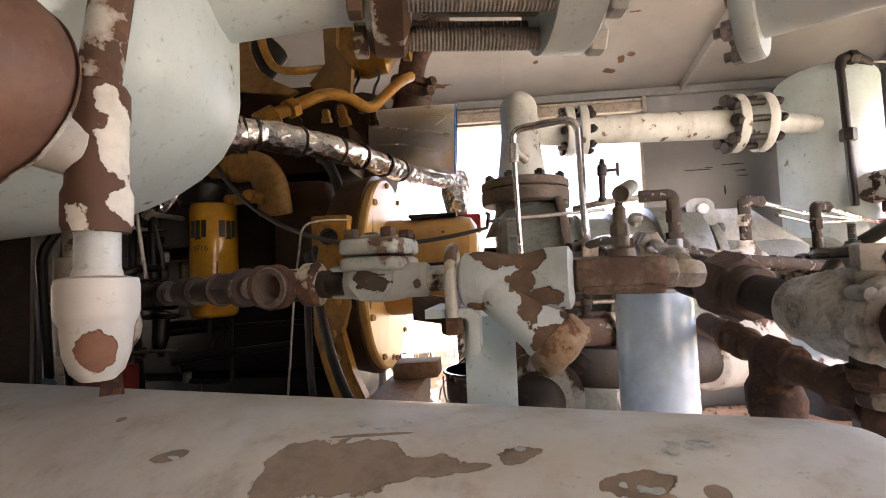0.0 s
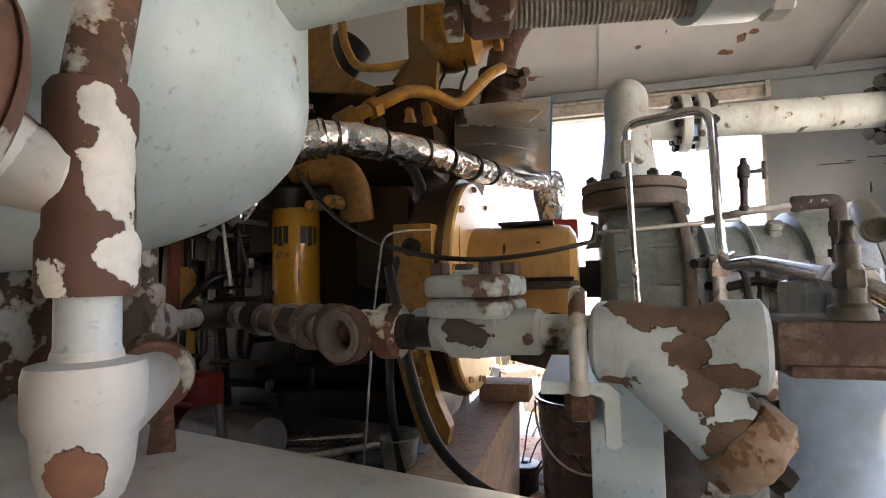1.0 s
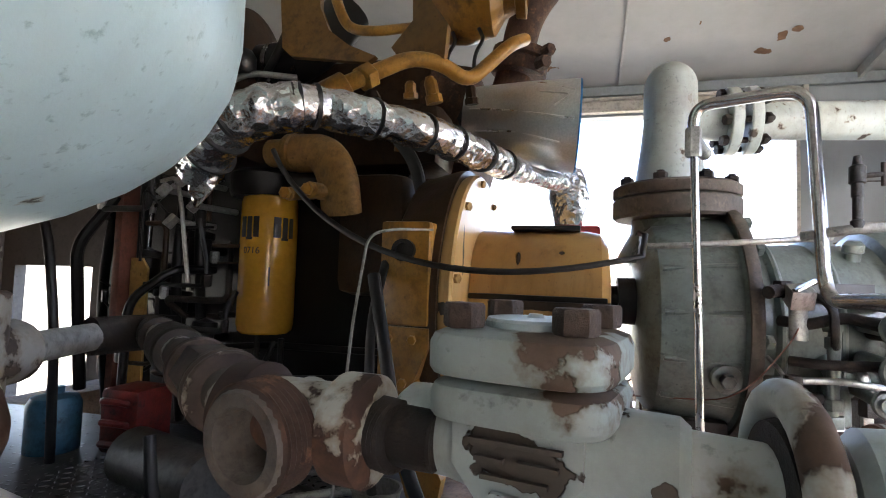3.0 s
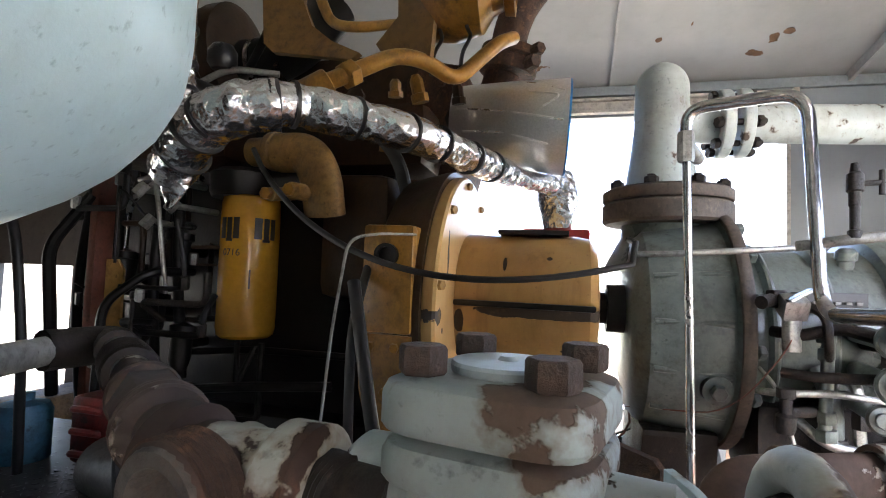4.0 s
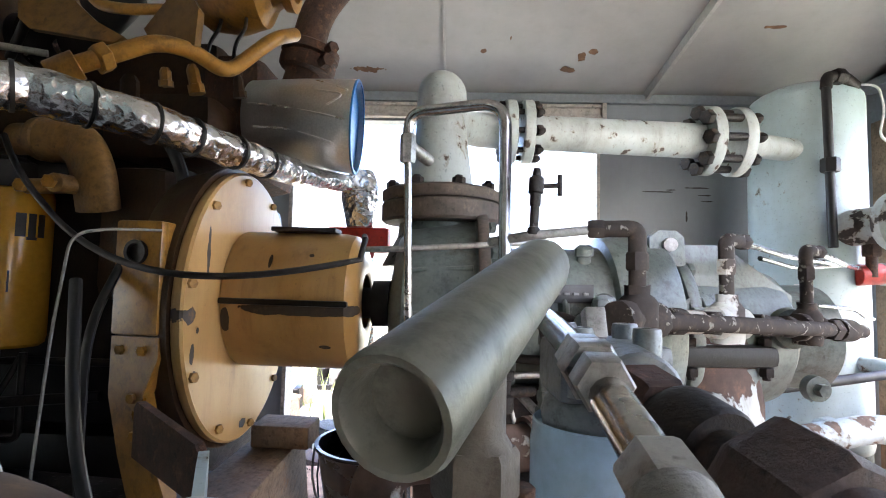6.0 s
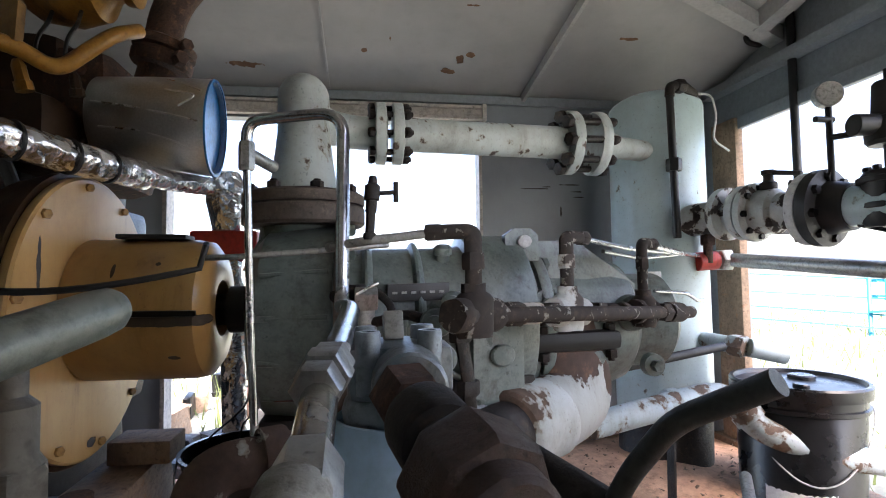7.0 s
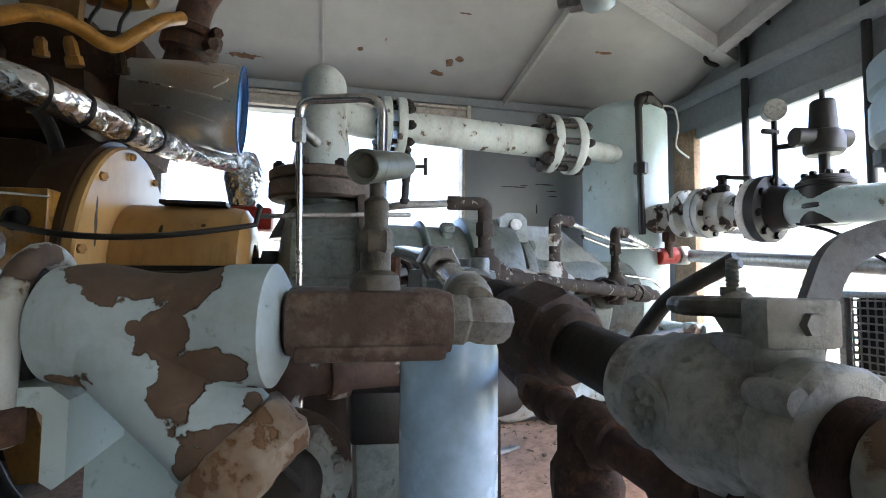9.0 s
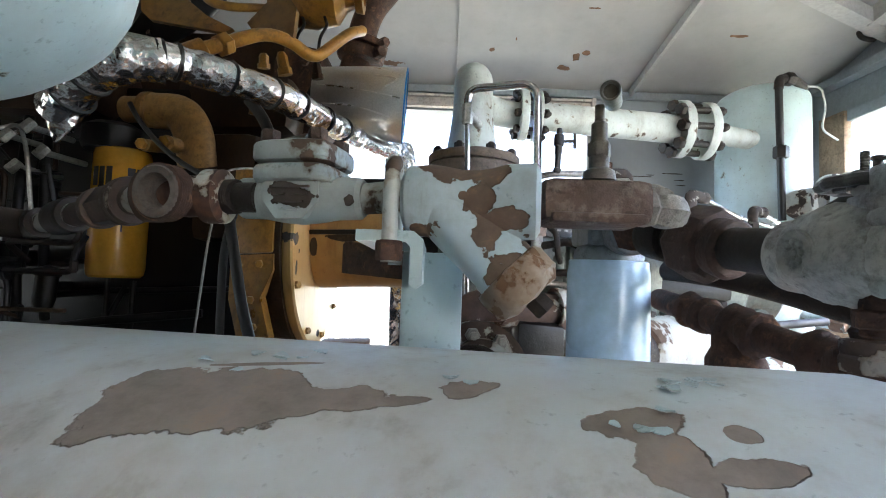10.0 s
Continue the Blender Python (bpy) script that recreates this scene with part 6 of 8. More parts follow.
        part("fitting", bm, (mat_rust_dark, mat_black, mat_zinc)[k % 3], t)
    # dark drum added as filling, with ducts and linkages over the far end
    bm = B()
    lathe(bm, [(0, 0), (0.10, 0), (0.115, 0.015), (0.115, 0.05), (0.11, 0.055), (0.11, 0.26), (0.115, 0.265), (0.115, 0.30), (0.09, 0.315), (0.04, 0.32), (0, 0.32)], frame_at((-0.98, 1.30, 1.13), (1, 0, 0.05)), 36)
    part("filler_drum", bm, mat_brown, t)
    bm = B()
    tube(bm, [(-0.68, 1.30, 1.13), (-0.58, 1.28, 1.12), (-0.50, 1.27, 1.16), (-0.46, 1.30, 1.24)], 0.05, 0.06, 24)
    part("intake_duct", bm, mat_rubber, t)
    for x in (-0.62, -0.55):
        bm = B()
        lathe(bm, [(0.05, -0.006), (0.0535, -0.006), (0.0535, 0.006), (0.05, 0.006)], frame_at((x, 1.288, 1.122), (1, -0.1, 0)), 28)
        part("hose_clamp", bm, mat_steel, t)
    bm = B()
    box(bm, (-0.92, 1.16, 0.88), (-0.60, 1.34, 1.02), 0.03)
    part("governor_housing", bm, mat_brown, t)
    bm = B()
    lathe(bm, [(0, -0.024), (0.018, -0.022), (0.026, -0.01), (0.026, 0.01), (0.018, 0.022), (0, 0.024)], frame_at((-0.572, 1.10, 1.050)), 24)
    part("ball_knob", bm, mat_plastic, t)
    for pts, r, mm in (([(-0.80, 1.10, 1.0), (-0.62, 1.06, 1.0), (-0.52, 1.08, 0.96), (-0.36, 1.14, 0.955)], 0.010, mat_rubber), ([(-0.74, 1.12, 0.95), (-0.58, 1.10, 0.935), (-0.46, 1.12, 0.96)], 0.0045, mat_steel), ([(-0.70, 1.10, 0.90), (-0.66, 1.08, 0.97), (-0.56, 1.10, 1.03), (-0.48, 1.14, 1.03)], 0.006, mat_zinc), ([(-0.60, 1.20, 1.05), (-0.52, 1.14, 1.09), (-0.50, 1.16, 1.18)], 0.008, mat_rubber), ([(-0.31, 1.20, 0.93), (-0.27, 1.20, 0.88), (-0.26, 1.24, 0.80)], 0.012, mat_rubber)):
        bm = B()
        tube(bm, pts, r, 0.03, 12)
        part("linkage", bm, mm, t)
    return t


engine()


def fuel_filter():
    x, y = -0.572, 1.18
    t = thing("engine_oil_filter", (x, y, 0.538), "bright yellow spin-on engine filter with black print", "filter")
    bm = B()
    lathe(bm, [(0, 0.538), (0.045, 0.538), (0.051, 0.543), (0.054, 0.556), (0.054, 0.79), (0.0515, 0.80), (0.047, 0.803), (0, 0.803)], Matrix.Translation((x, y, 0)), 48)
    part("can", bm, mat_filter, t)
    # printed mark: plain dark blocks with a small triangle, wrapped on the can
    def wrapped(a0, a1, z0, z1, slope=0.0):
        bm = B()
        n = 8
        lo, hi = [], []
        for i in range(n + 1):
            a = radians(a0 + (a1 - a0) * i / n)
            p = Vector((x + 0.0543 * math.cos(a), y + 0.0543 * math.sin(a), 0))
            k = slope * abs(2 * i / n - 1)
            lo.append(bm.verts.new((p.x, p.y, z0)))
            hi.append(bm.verts.new((p.x, p.y, z1 - k)))
        for i in range(n):
            bm.faces.new((lo[i], lo[i + 1], hi[i + 1], hi[i]))
        return bm
    for base in (262, 335):
        for a0, a1 in ((-24, -9), (-6, 6), (9, 21)):
            bm = wrapped(base + a0, base + a1, 0.721, 0.760)
            part("print_block", bm, mat_ink, t)
        bm = wrapped(base - 8, base + 8, 0.716, 0.721)
        part("print_bar", bm, mat_ink, t)
    cu = bpy.data.curves.new("print", "FONT")
    cu.body, cu.size, cu.extrude, cu.align_x = "0716", 0.018, 0.0002, "CENTER"
    tmp = new("print", cu)
    me = bpy.data.meshes.new_from_object(tmp.evaluated_get(bpy.context.evaluated_depsgraph_get()))
    bpy.data.objects.remove(tmp)
    bm = B()
    bm.from_mesh(me)
    for v in bm.verts:
        a = radians(268) + v.co.x / 0.054
        v.co = Vector((x + (0.0544 + v.co.z) * math.cos(a), y + (0.0544 + v.co.z) * math.sin(a), 0.690 + v.co.y))
    part("print", bm, mat_ink, t)
    bm = wrapped(305, 308, 0.63, 0.665)
    part("print_bar", bm, mat_ink, t)
    return t


shifted(fuel_filter(), 0.025, 0, 0.004)


def coupling_guard():
    t = thing("coupling_guard", (-0.04, AX_Y, 0.30), "dirty yellow round coupling guard with a centre seam", "guard")
    bm = B()
    lathe(bm, [(0.0, 0.0), (0.12, 0.0), (0.122, 0.003), (0.122, 0.19), (0.118, 0.212), (0.10, 0.225), (0.055, 0.23), (0.05, 0.228), (0.05, 0.16), (0, 0.16)], frame_at((-0.158, AX_Y, 0.633), (1, 0, 0)), 56)
    part("drum", bm, mat_guard, t)
    bm = B()
    box(bm, (-0.157, AX_Y - 0.132, 0.627), (0.062, AX_Y - 0.119, 0.637), 0.003)
    part("seam_flange", bm, mat_black, t)
    bm = B()
    box(bm, (-0.10, AX_Y - 0.05, 0.754), (0.02, AX_Y + 0.0, 0.762), 0.002)
    part("top_plate", bm, mat_rubber, t)
    bm = B()
    rod(bm, (0.0, AX_Y, AX_Z + 0.01), (0.14, AX_Y, AX_Z + 0.01), 0.028)
    lathe(bm, [(0, 0), (0.042, 0), (0.042, 0.03), (0, 0.03)], frame_at((0.085, AX_Y, AX_Z + 0.01), (1, 0, 0)), 24)
    part("shaft", bm, mat_black, t)


coupling_guard()


def foil_pipe():
    t = thing("lagged_exhaust_pipe", (-0.2, 1.0, 0.75), "foil-wrapped hot pipe tied with black straps", "pipe")
    path = [(-0.465, 0.875, 0.79), (-0.435, 0.855, 0.815), (-0.385, 0.83, 0.845), (-0.335, 0.83, 0.862), (-0.285, 0.865, 0.872), (-0.19, 1.0, 0.872), (-0.13, 1.2, 0.875), (-0.095, 1.34, 0.88)]
    pts = rounded(path, 0.06, 10)
    fine = []
    for a, b in zip(pts, pts[1:]):
        n = max(1, int((b - a).length / 0.006))
        fine += [a.lerp(b, i / n) for i in range(n)]
    fine.append(pts[-1])
    bm = B()
    tube(bm, fine, 0.0262, 0, 28, 0.10)
    for v in bm.verts:
        v.co += Vector((noise.noise(v.co * 90), noise.noise(v.co * 90 + Vector((5, 0, 0))), noise.noise(v.co * 90 + Vector((0, 9, 0))))) * 0.0022
    part("lagging", bm, mat_foil, t)
    for k in (0.20, 0.36, 0.40, 0.52, 0.60, 0.67, 0.80, 0.86):
        i = int(k * (len(fine) - 1))
        d = (fine[min(i + 2, len(fine) - 1)] - fine[i - 2]).normalized()
        bm = B()
        w = 0.006 if k == 0.36 else 0.0022
        lathe(bm, [(0.025, -w), (0.0290, -w), (0.0290, w), (0.025, w)], frame_at(fine[i], d), 28)
        part("strap", bm, mat_rubber, t)
    bm = B()
    tube(bm, [(-0.095, 1.34, 0.88), (-0.06, 1.43, 0.885), (-0.02, 1.50, 0.89)], 0.021, 0.02, 20)
    part("end_sleeve", bm, mat_foil, t)
    # thick wrapped tee at the engine's end, with its branch going up
    def crumpled(bm, depth):
        for v in bm.verts:
            v.co += Vector((noise.noise(v.co * 70), noise.noise(v.co * 70 + Vector((5, 0, 0))), noise.noise(v.co * 70 + Vector((0, 9, 0))))) * depth
        return bm
    def dense(points):
        out = []
        for a, b in zip(points, points[1:]):
            n = max(1, int((b - a).length / 0.007))
            out += [a.lerp(b, i / n) for i in range(n)]
        return out + [points[-1]]
    bm = B()
    tube(bm, dense(rounded([(-0.468, 0.882, 0.795), (-0.43, 0.858, 0.822), (-0.385, 0.836, 0.846), (-0.335, 0.836, 0.860), (-0.300, 0.856, 0.867)], 0.05, 10)), 0.0315, 0, 28, 0.12)
    part("elbow_lagging", crumpled(bm, 0.0034), mat_foil, t)
    riser = dense([Vector(p) for p in ((-0.452, 0.885, 0.815), (-0.464, 0.886, 0.870), (-0.470, 0.888, 0.920), (-0.478, 0.890, 1.05), (-0.480, 0.895, 1.38))])
    bm = B()
    tube(bm, riser, 0.0195, 0, 24, 0.12)
    part("riser_lagging", crumpled(bm, 0.0030), mat_foil, t)
    bm = B()
    lathe(bm, [(0, 0.0), (0.026, 0.002), (0.031, 0.02), (0.030, 0.05), (0.025, 0.075), (0.019, 0.088), (0, 0.09)], frame_at((-0.450, 0.884, 0.795), (-0.16, 0.02, 0.98)), 26)
    part("branch_lagging", crumpled(bm, 0.0036), mat_foil, t)
    for z in (0.885, 0.905, 0.945, 0.995):
        p = min(riser, key=lambda q: abs(q.z - z))
        bm = B()
        lathe(bm, [(0.019, -0.0028), (0.0225, -0.0028), (0.0225, 0.0028), (0.019, 0.0028)], frame_at(p, (-0.06, 0.02, 1)), 24)
        part("strap", bm, mat_rubber, t)
    for k in (4, 11):
        p = Vector((-0.455, 0.874, 0.804)).lerp(Vector((-0.385, 0.836, 0.846)), k / 14)
        bm = B()
        lathe(bm, [(0.031, -0.0016), (0.0352, -0.0016), (0.0352, 0.0016), (0.031, 0.0016)], frame_at(p, (0.79, -0.42, 0.46)), 28)
        part("strap", bm, mat_rubber, t)
    bm = B()
    lathe(bm, [(0, 0), (0.030, 0.004), (0.027, 0.020), (0.016, 0.042), (0.004, 0.062), (0, 0.063)], frame_at((-0.452, 0.872, 0.805), (-0.10, -0.05, -1)), 20)
    for v in bm.verts:
        v.co.y = 0.872 + (v.co.y - 0.872) * 0.45
    part("loose_flap", crumpled(bm, 0.003), mat_foil, t)


foil_pipe()


def heat_shield():
    t = thing("heat_shield", (-0.1, 1.43, 0.86), "bent sheet steel heat shield with a blue film edge", "shield")
    bm = B()
    m = frame_at((-0.225, 1.43, 1.015), (1, 0.06, -0.05))
    prof = [(0.078, 0.0), (0.081, 0.004), (0.094, 0.12), (0.102, 0.235), (0.100, 0.236), (0.092, 0.121), (0.079, 0.006), (0.0, 0.006)]
    lathe(bm, prof, m, 40)
    for v in bm.verts:
        if v.co.z > 1.09:
            v.co.z = 1.09 + (v.co.z - 1.09) * 0.75
    part("sheet", bm, mat_sheet, t)
    bm = B()
    lathe(bm, [(0.096, 0.235), (0.1025, 0.235), (0.1025, 0.239), (0.096, 0.239)], m, 40)
    for v in bm.verts:
        if v.co.z > 1.09:
            v.co.z = 1.09 + (v.co.z - 1.09) * 0.75
    part("film_edge", bm, mat_blue, t)
    # thin bright bars stand in for reflections along the sheet's folds
    for marks in (((0.015, 6), (0.08, 4), (0.16, -2), (0.225, -8)), ((0.09, 60), (0.16, 52), (0.225, 30)), ((0.155, 30), (0.222, 24), (0.185, 8)), ((0.03, -26), (0.11, -24), (0.20, -36))):
        pts = []
        for h, lift in marks:
            rr = 0.0808 + 0.021 * h / 0.235
            q = (m.to_3x3() @ Vector((0, 0, 1))).normalized()
            face = Vector((0, -1, 0)) - q * q.dot(Vector((0, -1, 0)))
            out = face.normalized() * math.cos(radians(lift)) + q.cross(face).normalized() * -math.sin(radians(lift))
            if (out.z > 0) != (lift > 0):
                out = face.normalized() * math.cos(radians(lift)) + q.cross(face).normalized() * math.sin(radians(lift))
            p = m.translation + q * h + out * rr
            if p.z > 1.09:
                p.z = 1.09 + (p.z - 1.09) * 0.75
            pts.append(p)
        bm = B()
        tube(bm, rounded(pts, 0.03), 0.0022, 0, 8)
        part("reflection_line", bm, mat_reflection, t, "thin bright line standing in for a reflection along a fold")
    bm = B()
    lathe(bm, [(0, 0.20), (0.096, 0.20), (0.096, 0.225), (0, 0.225)], m, 32)
    part("lining", bm, mat_blue, t)
    bm = B()
    rod(bm, (-0.40, 1.48, 1.03), (-0.22, 1.46, 1.02), 0.06)
    part("neck", bm, mat_black, t)


heat_shield()


def skid_timbers():
    for x0, x1, y0, y1, z1 in ((-0.205, -0.095, 0.62, 1.50, 0.325), (-1.7, -1.55, 0.9, 1.9, 0.24)):
        bm = B()
        box(bm, (x0, y0, FLOOR - 0.01), (x1, y1, z1), 0.006)
        solid("skid_beam", bm, mat_wood, "heavy weathered timber beam under the engine", "beam", "skid timbers")
    bm = B()
    box(bm, (-0.185, 1.40, 0.325), (-0.06, 1.49, 0.37), 0.004)
    solid("wood_block", bm, mat_wood, "rough timber packing block on the skid", "block")


skid_timbers()


def hose():
    t = thing("rubber_hose", (0.0, 1.0, 0.68), "thin black hose sagging across to the compressor", "hose")
    bm = B()
    a, b = Vector((-0.47, 1.06, 0.87)), Vector((0.10, 1.06, 0.70))
    pts = []
    for i in range(25):
        k = i / 24
        p = a.lerp(b, k)
        p.z -= 0.135 * math.sin(math.pi * k ** 0.75) * (0.6 + 0.4 * k)
        p.y -= 0.10 * math.sin(math.pi * k)
        pts.append(p)
    pts += [Vector((0.105, 1.07, 0.73)), Vector((0.10, 1.09, 0.735))]
    tube(bm, pts, 0.0045, 0, 10)
    part("hose", bm, mat_rubber, t)
    bm = B()
    tube(bm, [(0.10, 1.07, 0.715), (0.15, 1.05, 0.715), (0.29, 1.06, 0.725), (0.345, 1.08, 0.730)], 0.0042, 0.03, 10)
    part("feed_tube", bm, mat_zinc, t)


hose()


def thin_line():
    bm = B()
    tube(bm, [(-0.255, 0.885, 0.32), (-0.235, 0.89, 0.60), (-0.222, 0.895, 0.712), (-0.20, 0.93, 0.722), (-0.18, 1.02, 0.73)], 0.0019, 0.02, 8)
    solid("capillary_line", bm, mat_iron_grey, "thin bent metal line beside the engine mount", "tube")


thin_line()


# ---- compressor ----
def compressor():
    t = thing("screw_compressor", (0.4, 1.35, FLOOR), "grey-green screw compressor with a tall flanged inlet", "compressor")
    cy = 1.36
    bm = B()
    m = frame_at((0.115, cy, 0.60), (1, 0, 0))
    lathe(bm, [(0, 0.0), (0.10, 0.0), (0.155, 0.012), (0.175, 0.03), (0.185, 0.08), (0.19, 0.15), (0.20, 0.155), (0.20, 0.172), (0.17, 0.176), (0, 0.178)], m, 56)
    part("inlet_casing", bm, mat_comp, t)
    bm = B()
    lathe(bm, [(0, 0.70), (0.115, 0.70), (0.098, 0.735), (0.085, 0.76), (0.082, 0.785), (0, 0.785)], Matrix.Translation((0.20, cy + 0.02, 0)), 40)
    part("neck", bm, mat_comp, t)
    bm = B()
    lathe(bm, [(0, 0.787), (0.113, 0.787), (0.118, 0.792), (0.118, 0.822), (0.113, 0.827), (0, 0.827)], Matrix.Translation((0.20, cy + 0.02, 0)), 44)
    part("inlet_flange", bm, mat_comp_rust, t)
    bm = B()
    lathe(bm, [(0, 0.829), (0.116, 0.829), (0.118, 0.832), (0.118, 0.848), (0.11, 0.853), (0.08, 0.855), (0, 0.856)], Matrix.Translation((0.20, cy + 0.02, 0)), 44)
    part("companion_flange", bm, mat_comp_rust, t)
    bolt_ring(t, (0.20, cy + 0.02, 0.852), (0, 0, 1), 0.1, 8, 0.0125, 0.013, 0.004, 0.35, mat_rust_dark)
    bm = B()
    m = frame_at((0.285, 1.33, 0.59), (1, 0, 0))
    lathe(bm, [(0, 0), (0.148, 0), (0.148, 0.026), (0.158, 0.031), (0.160, 0.035), (0.158, 0.039), (0.148, 0.044), (0.148, 0.108), (0.158, 0.113), (0.160, 0.117), (0.158, 0.121), (0.148, 0.126), (0.148, 0.19), (0.152, 0.198), (0.168, 0.202), (0.171, 0.206), (0.171, 0.296), (0.168, 0.30), (0, 0.30)], m, 64)
    part("rotor_housing", bm, mat_comp, t)
    bm = B()
    box(bm, (0.475, 1.150, 0.40), (0.556, 1.30, 0.605), 0.006)
    part("valve_cover", bm, mat_comp, t)
    bm = B()
    lathe(bm, [(0, -0.004), (0.018, -0.004), (0.019, 0.006), (0.016, 0.010), (0, 0.010)], frame_at((0.520, 1.150, 0.545), (0, -1, 0)), 24)
    part("cover_plug", bm, mat_comp, t)
    for x, z in ((0.482, 0.595), (0.549, 0.595), (0.482, 0.47), (0.549, 0.47)):
        bolt(t, (x, 1.149, z), (0, -1, 0), 0.006, 0.005, 0, mat_comp)
    bm = B()
    lathe(bm, [(0, 0), (0.012, 0), (0.012, 0.02), (0.016, 0.022), (0.016, 0.034), (0.010, 0.04), (0, 0.041)], frame_at((0.447, 1.25, 0.70), (0, -0.2, 1)), 16)
    part("vent_cap", bm, mat_comp, t)
    bm = B()
    box(bm, (0.350, 1.180, 0.640), (0.446, 1.205, 0.670), 0.001)
    part("name_plate", bm, mat_ink, t, "black maker's plate with pale bars")
    for k in range(6):
        bm = B()
        box(bm, (0.357 + 0.0145 * k, 1.1775, 0.653), (0.365 + 0.0145 * k, 1.1795, 0.657))
        part("plate_bar", bm, mat_iron_grey, t)
    bm = B()
    lathe(bm, [(0, 0), (0.158, 0), (0.162, 0.004), (0.162, 0.03), (0.14, 0.036), (0.135, 0.06), (0.135, 0.20), (0.125, 0.23), (0.105, 0.245), (0.10, 0.25), (0.10, 0.33), (0.085, 0.345), (0, 0.35)], frame_at((0.575, 1.365, 0.575), (1, 0, 0)), 44)
    plate_shape(bm, [(0, 0), (0.11, 0), (0.23, -0.09), (0.23, -0.13), (0, -0.13)], 0.09, Matrix(((1, 0, 0, 0.59), (0, 0, 1, 1.28), (0, 1, 0, 0.745), (0, 0, 0, 1))))
    part("end_casing", bm, mat_comp, t)
    bm = B()
    plate_shape(bm, [(-0.03, -0.03), (0.03, -0.03), (0.028, 0.02), (0.015, 0.032), (-0.015, 0.032), (-0.03, 0.02)], 0.02, Matrix(((1, 0, 0, 0.585), (0, 0, 1, 1.24), (0, 1, 0, 0.735), (0, 0, 0, 1))))
    part("lifting_lug", bm, mat_comp, t)
    bm = B()
    rod(bm, (0.588, 1.232, 0.742), (0.588, 1.264, 0.742), 0.012)
    part("lug_eye", bm, mat_pale, t)
    for x0 in (0.20, 0.50):
        bm = B()
        box(bm, (x0 - 0.06, 1.24, FLOOR - 0.01), (x0 + 0.06, 1.48, 0.44), 0.01)
        part("foot", bm, mat_rust_dark, t)
    bm = B()
    tube(bm, [(0.375, 1.18, 0.56), (0.385, 1.15, 0.52), (0.386, 1.15, 0.40)], 0.012, 0.03)
    part("drain_pipe", bm, mat_comp, t)
    bm = B()
    lathe(bm, [(0.20, -0.004), (0.206, -0.004), (0.208, 0.0), (0.208, 0.012), (0.206, 0.015), (0.20, 0.015)], frame_at((0.272, cy, 0.60), (1, 0, 0)), 56)
    part("seam_ring", bm, mat_comp_rust, t)
    bolt_ring(t, (0.288, cy, 0.60), (1, 0, 0), 0.193, 16, 0.010, 0.010, 0, 0.1, mat_comp)
    for k in range(7):
        a = radians(150 + 24 * k)
        bm = B()
        m = Matrix.Rotation(a, 4, "X")
        p0, p1 = Vector((0.15, cy, 0.60)), Vector((0.26, cy, 0.60))
        off = Vector((0, math.cos(a), math.sin(a)))
        if off.y < 0.2:
            rod(bm, p0 + off * 0.176, p1 + off * 0.189, 0.0055, 8)
            part("rib", bm, mat_comp, t)
    for x, y, z, d, r, h in ((0.24, 1.185, 0.52, (0, -1, -0.2), 0.016, 0.012), (0.40, 1.195, 0.52, (0, -1, 0), 0.018, 0.012), (0.47, 1.195, 0.56, (0, -1, 0), 0.020, 0.016), (0.62, 1.22, 0.62, (0, -1, 0), 0.022, 0.014), (0.70, 1.22, 0.52, (0, -1, 0), 0.020, 0.014), (0.78, 1.22, 0.60, (0, -1, 0), 0.024, 0.016), (0.82, 1.22, 0.50, (0, -1, 0), 0.015, 0.014)):
        bm = B()
        lathe(bm, [(0, -0.01), (r * 1.5, -0.01), (r * 1.4, h * 0.4), (0, h * 0.4)], frame_at((x, y, z), d), 24)
        hexagon(bm, Vector((x, y, z)) + Vector(d).normalized() * h * 0.4, Vector((x, y, z)) + Vector(d).normalized() * h * 1.5, r * 0.75)
        part("plug_boss", bm, mat_comp, t)
    bolt_ring(t, (0.629, 1.365, 0.575), (1, 0, 0), 0.152, 12, 0.010, 0.010, 0, 0.1, mat_comp)
    bm = B()
    lathe(bm, [(0.10, 0), (0.166, 0), (0.169, 0.003), (0.169, 0.016), (0.166, 0.019), (0.10, 0.019)], frame_at((0.610, 1.365, 0.575), (1, 0, 0)), 44)
    part("joint_flange", bm, mat_comp, t)
    for pts, r in (([(0.335, 1.17, 0.655), (0.30, 1.13, 0.66), (0.272, 1.10, 0.655)], 0.009), ([(0.33, 1.16, 0.50), (0.36, 1.12, 0.47), (0.44, 1.12, 0.455), (0.50, 1.16, 0.46)], 0.007), ([(0.44, 1.19, 0.60), (0.45, 1.13, 0.60), (0.46, 1.12, 0.52), (0.47, 1.14, 0.42)], 0.010), ([(0.40, 1.19, 0.55), (0.41, 1.14, 0.55), (0.415, 1.14, 0.44)], 0.008), ([(0.29, 1.16, 0.56), (0.30, 1.12, 0.54), (0.325, 1.11, 0.44), (0.345, 1.13, 0.38)], 0.003)):
        bm = B()
        tube(bm, pts, r, 0.02, 12)
        part("oil_line", bm, mat_rust_dark if r > 0.008 else mat_zinc, t)
    for x, y, z, r in ((0.302, 1.13, 0.66, 0.014), (0.452, 1.13, 0.585, 0.017), (0.462, 1.125, 0.50, 0.017), (0.415, 1.14, 0.50, 0.013), (0.386, 1.15, 0.46, 0.018), (0.386, 1.15, 0.415, 0.018)):
        bm = B()
        hexagon(bm, (x, y, z - 0.012), (x, y, z + 0.012), r)
        part("line_nut", bm, mat_rust_dark, t)
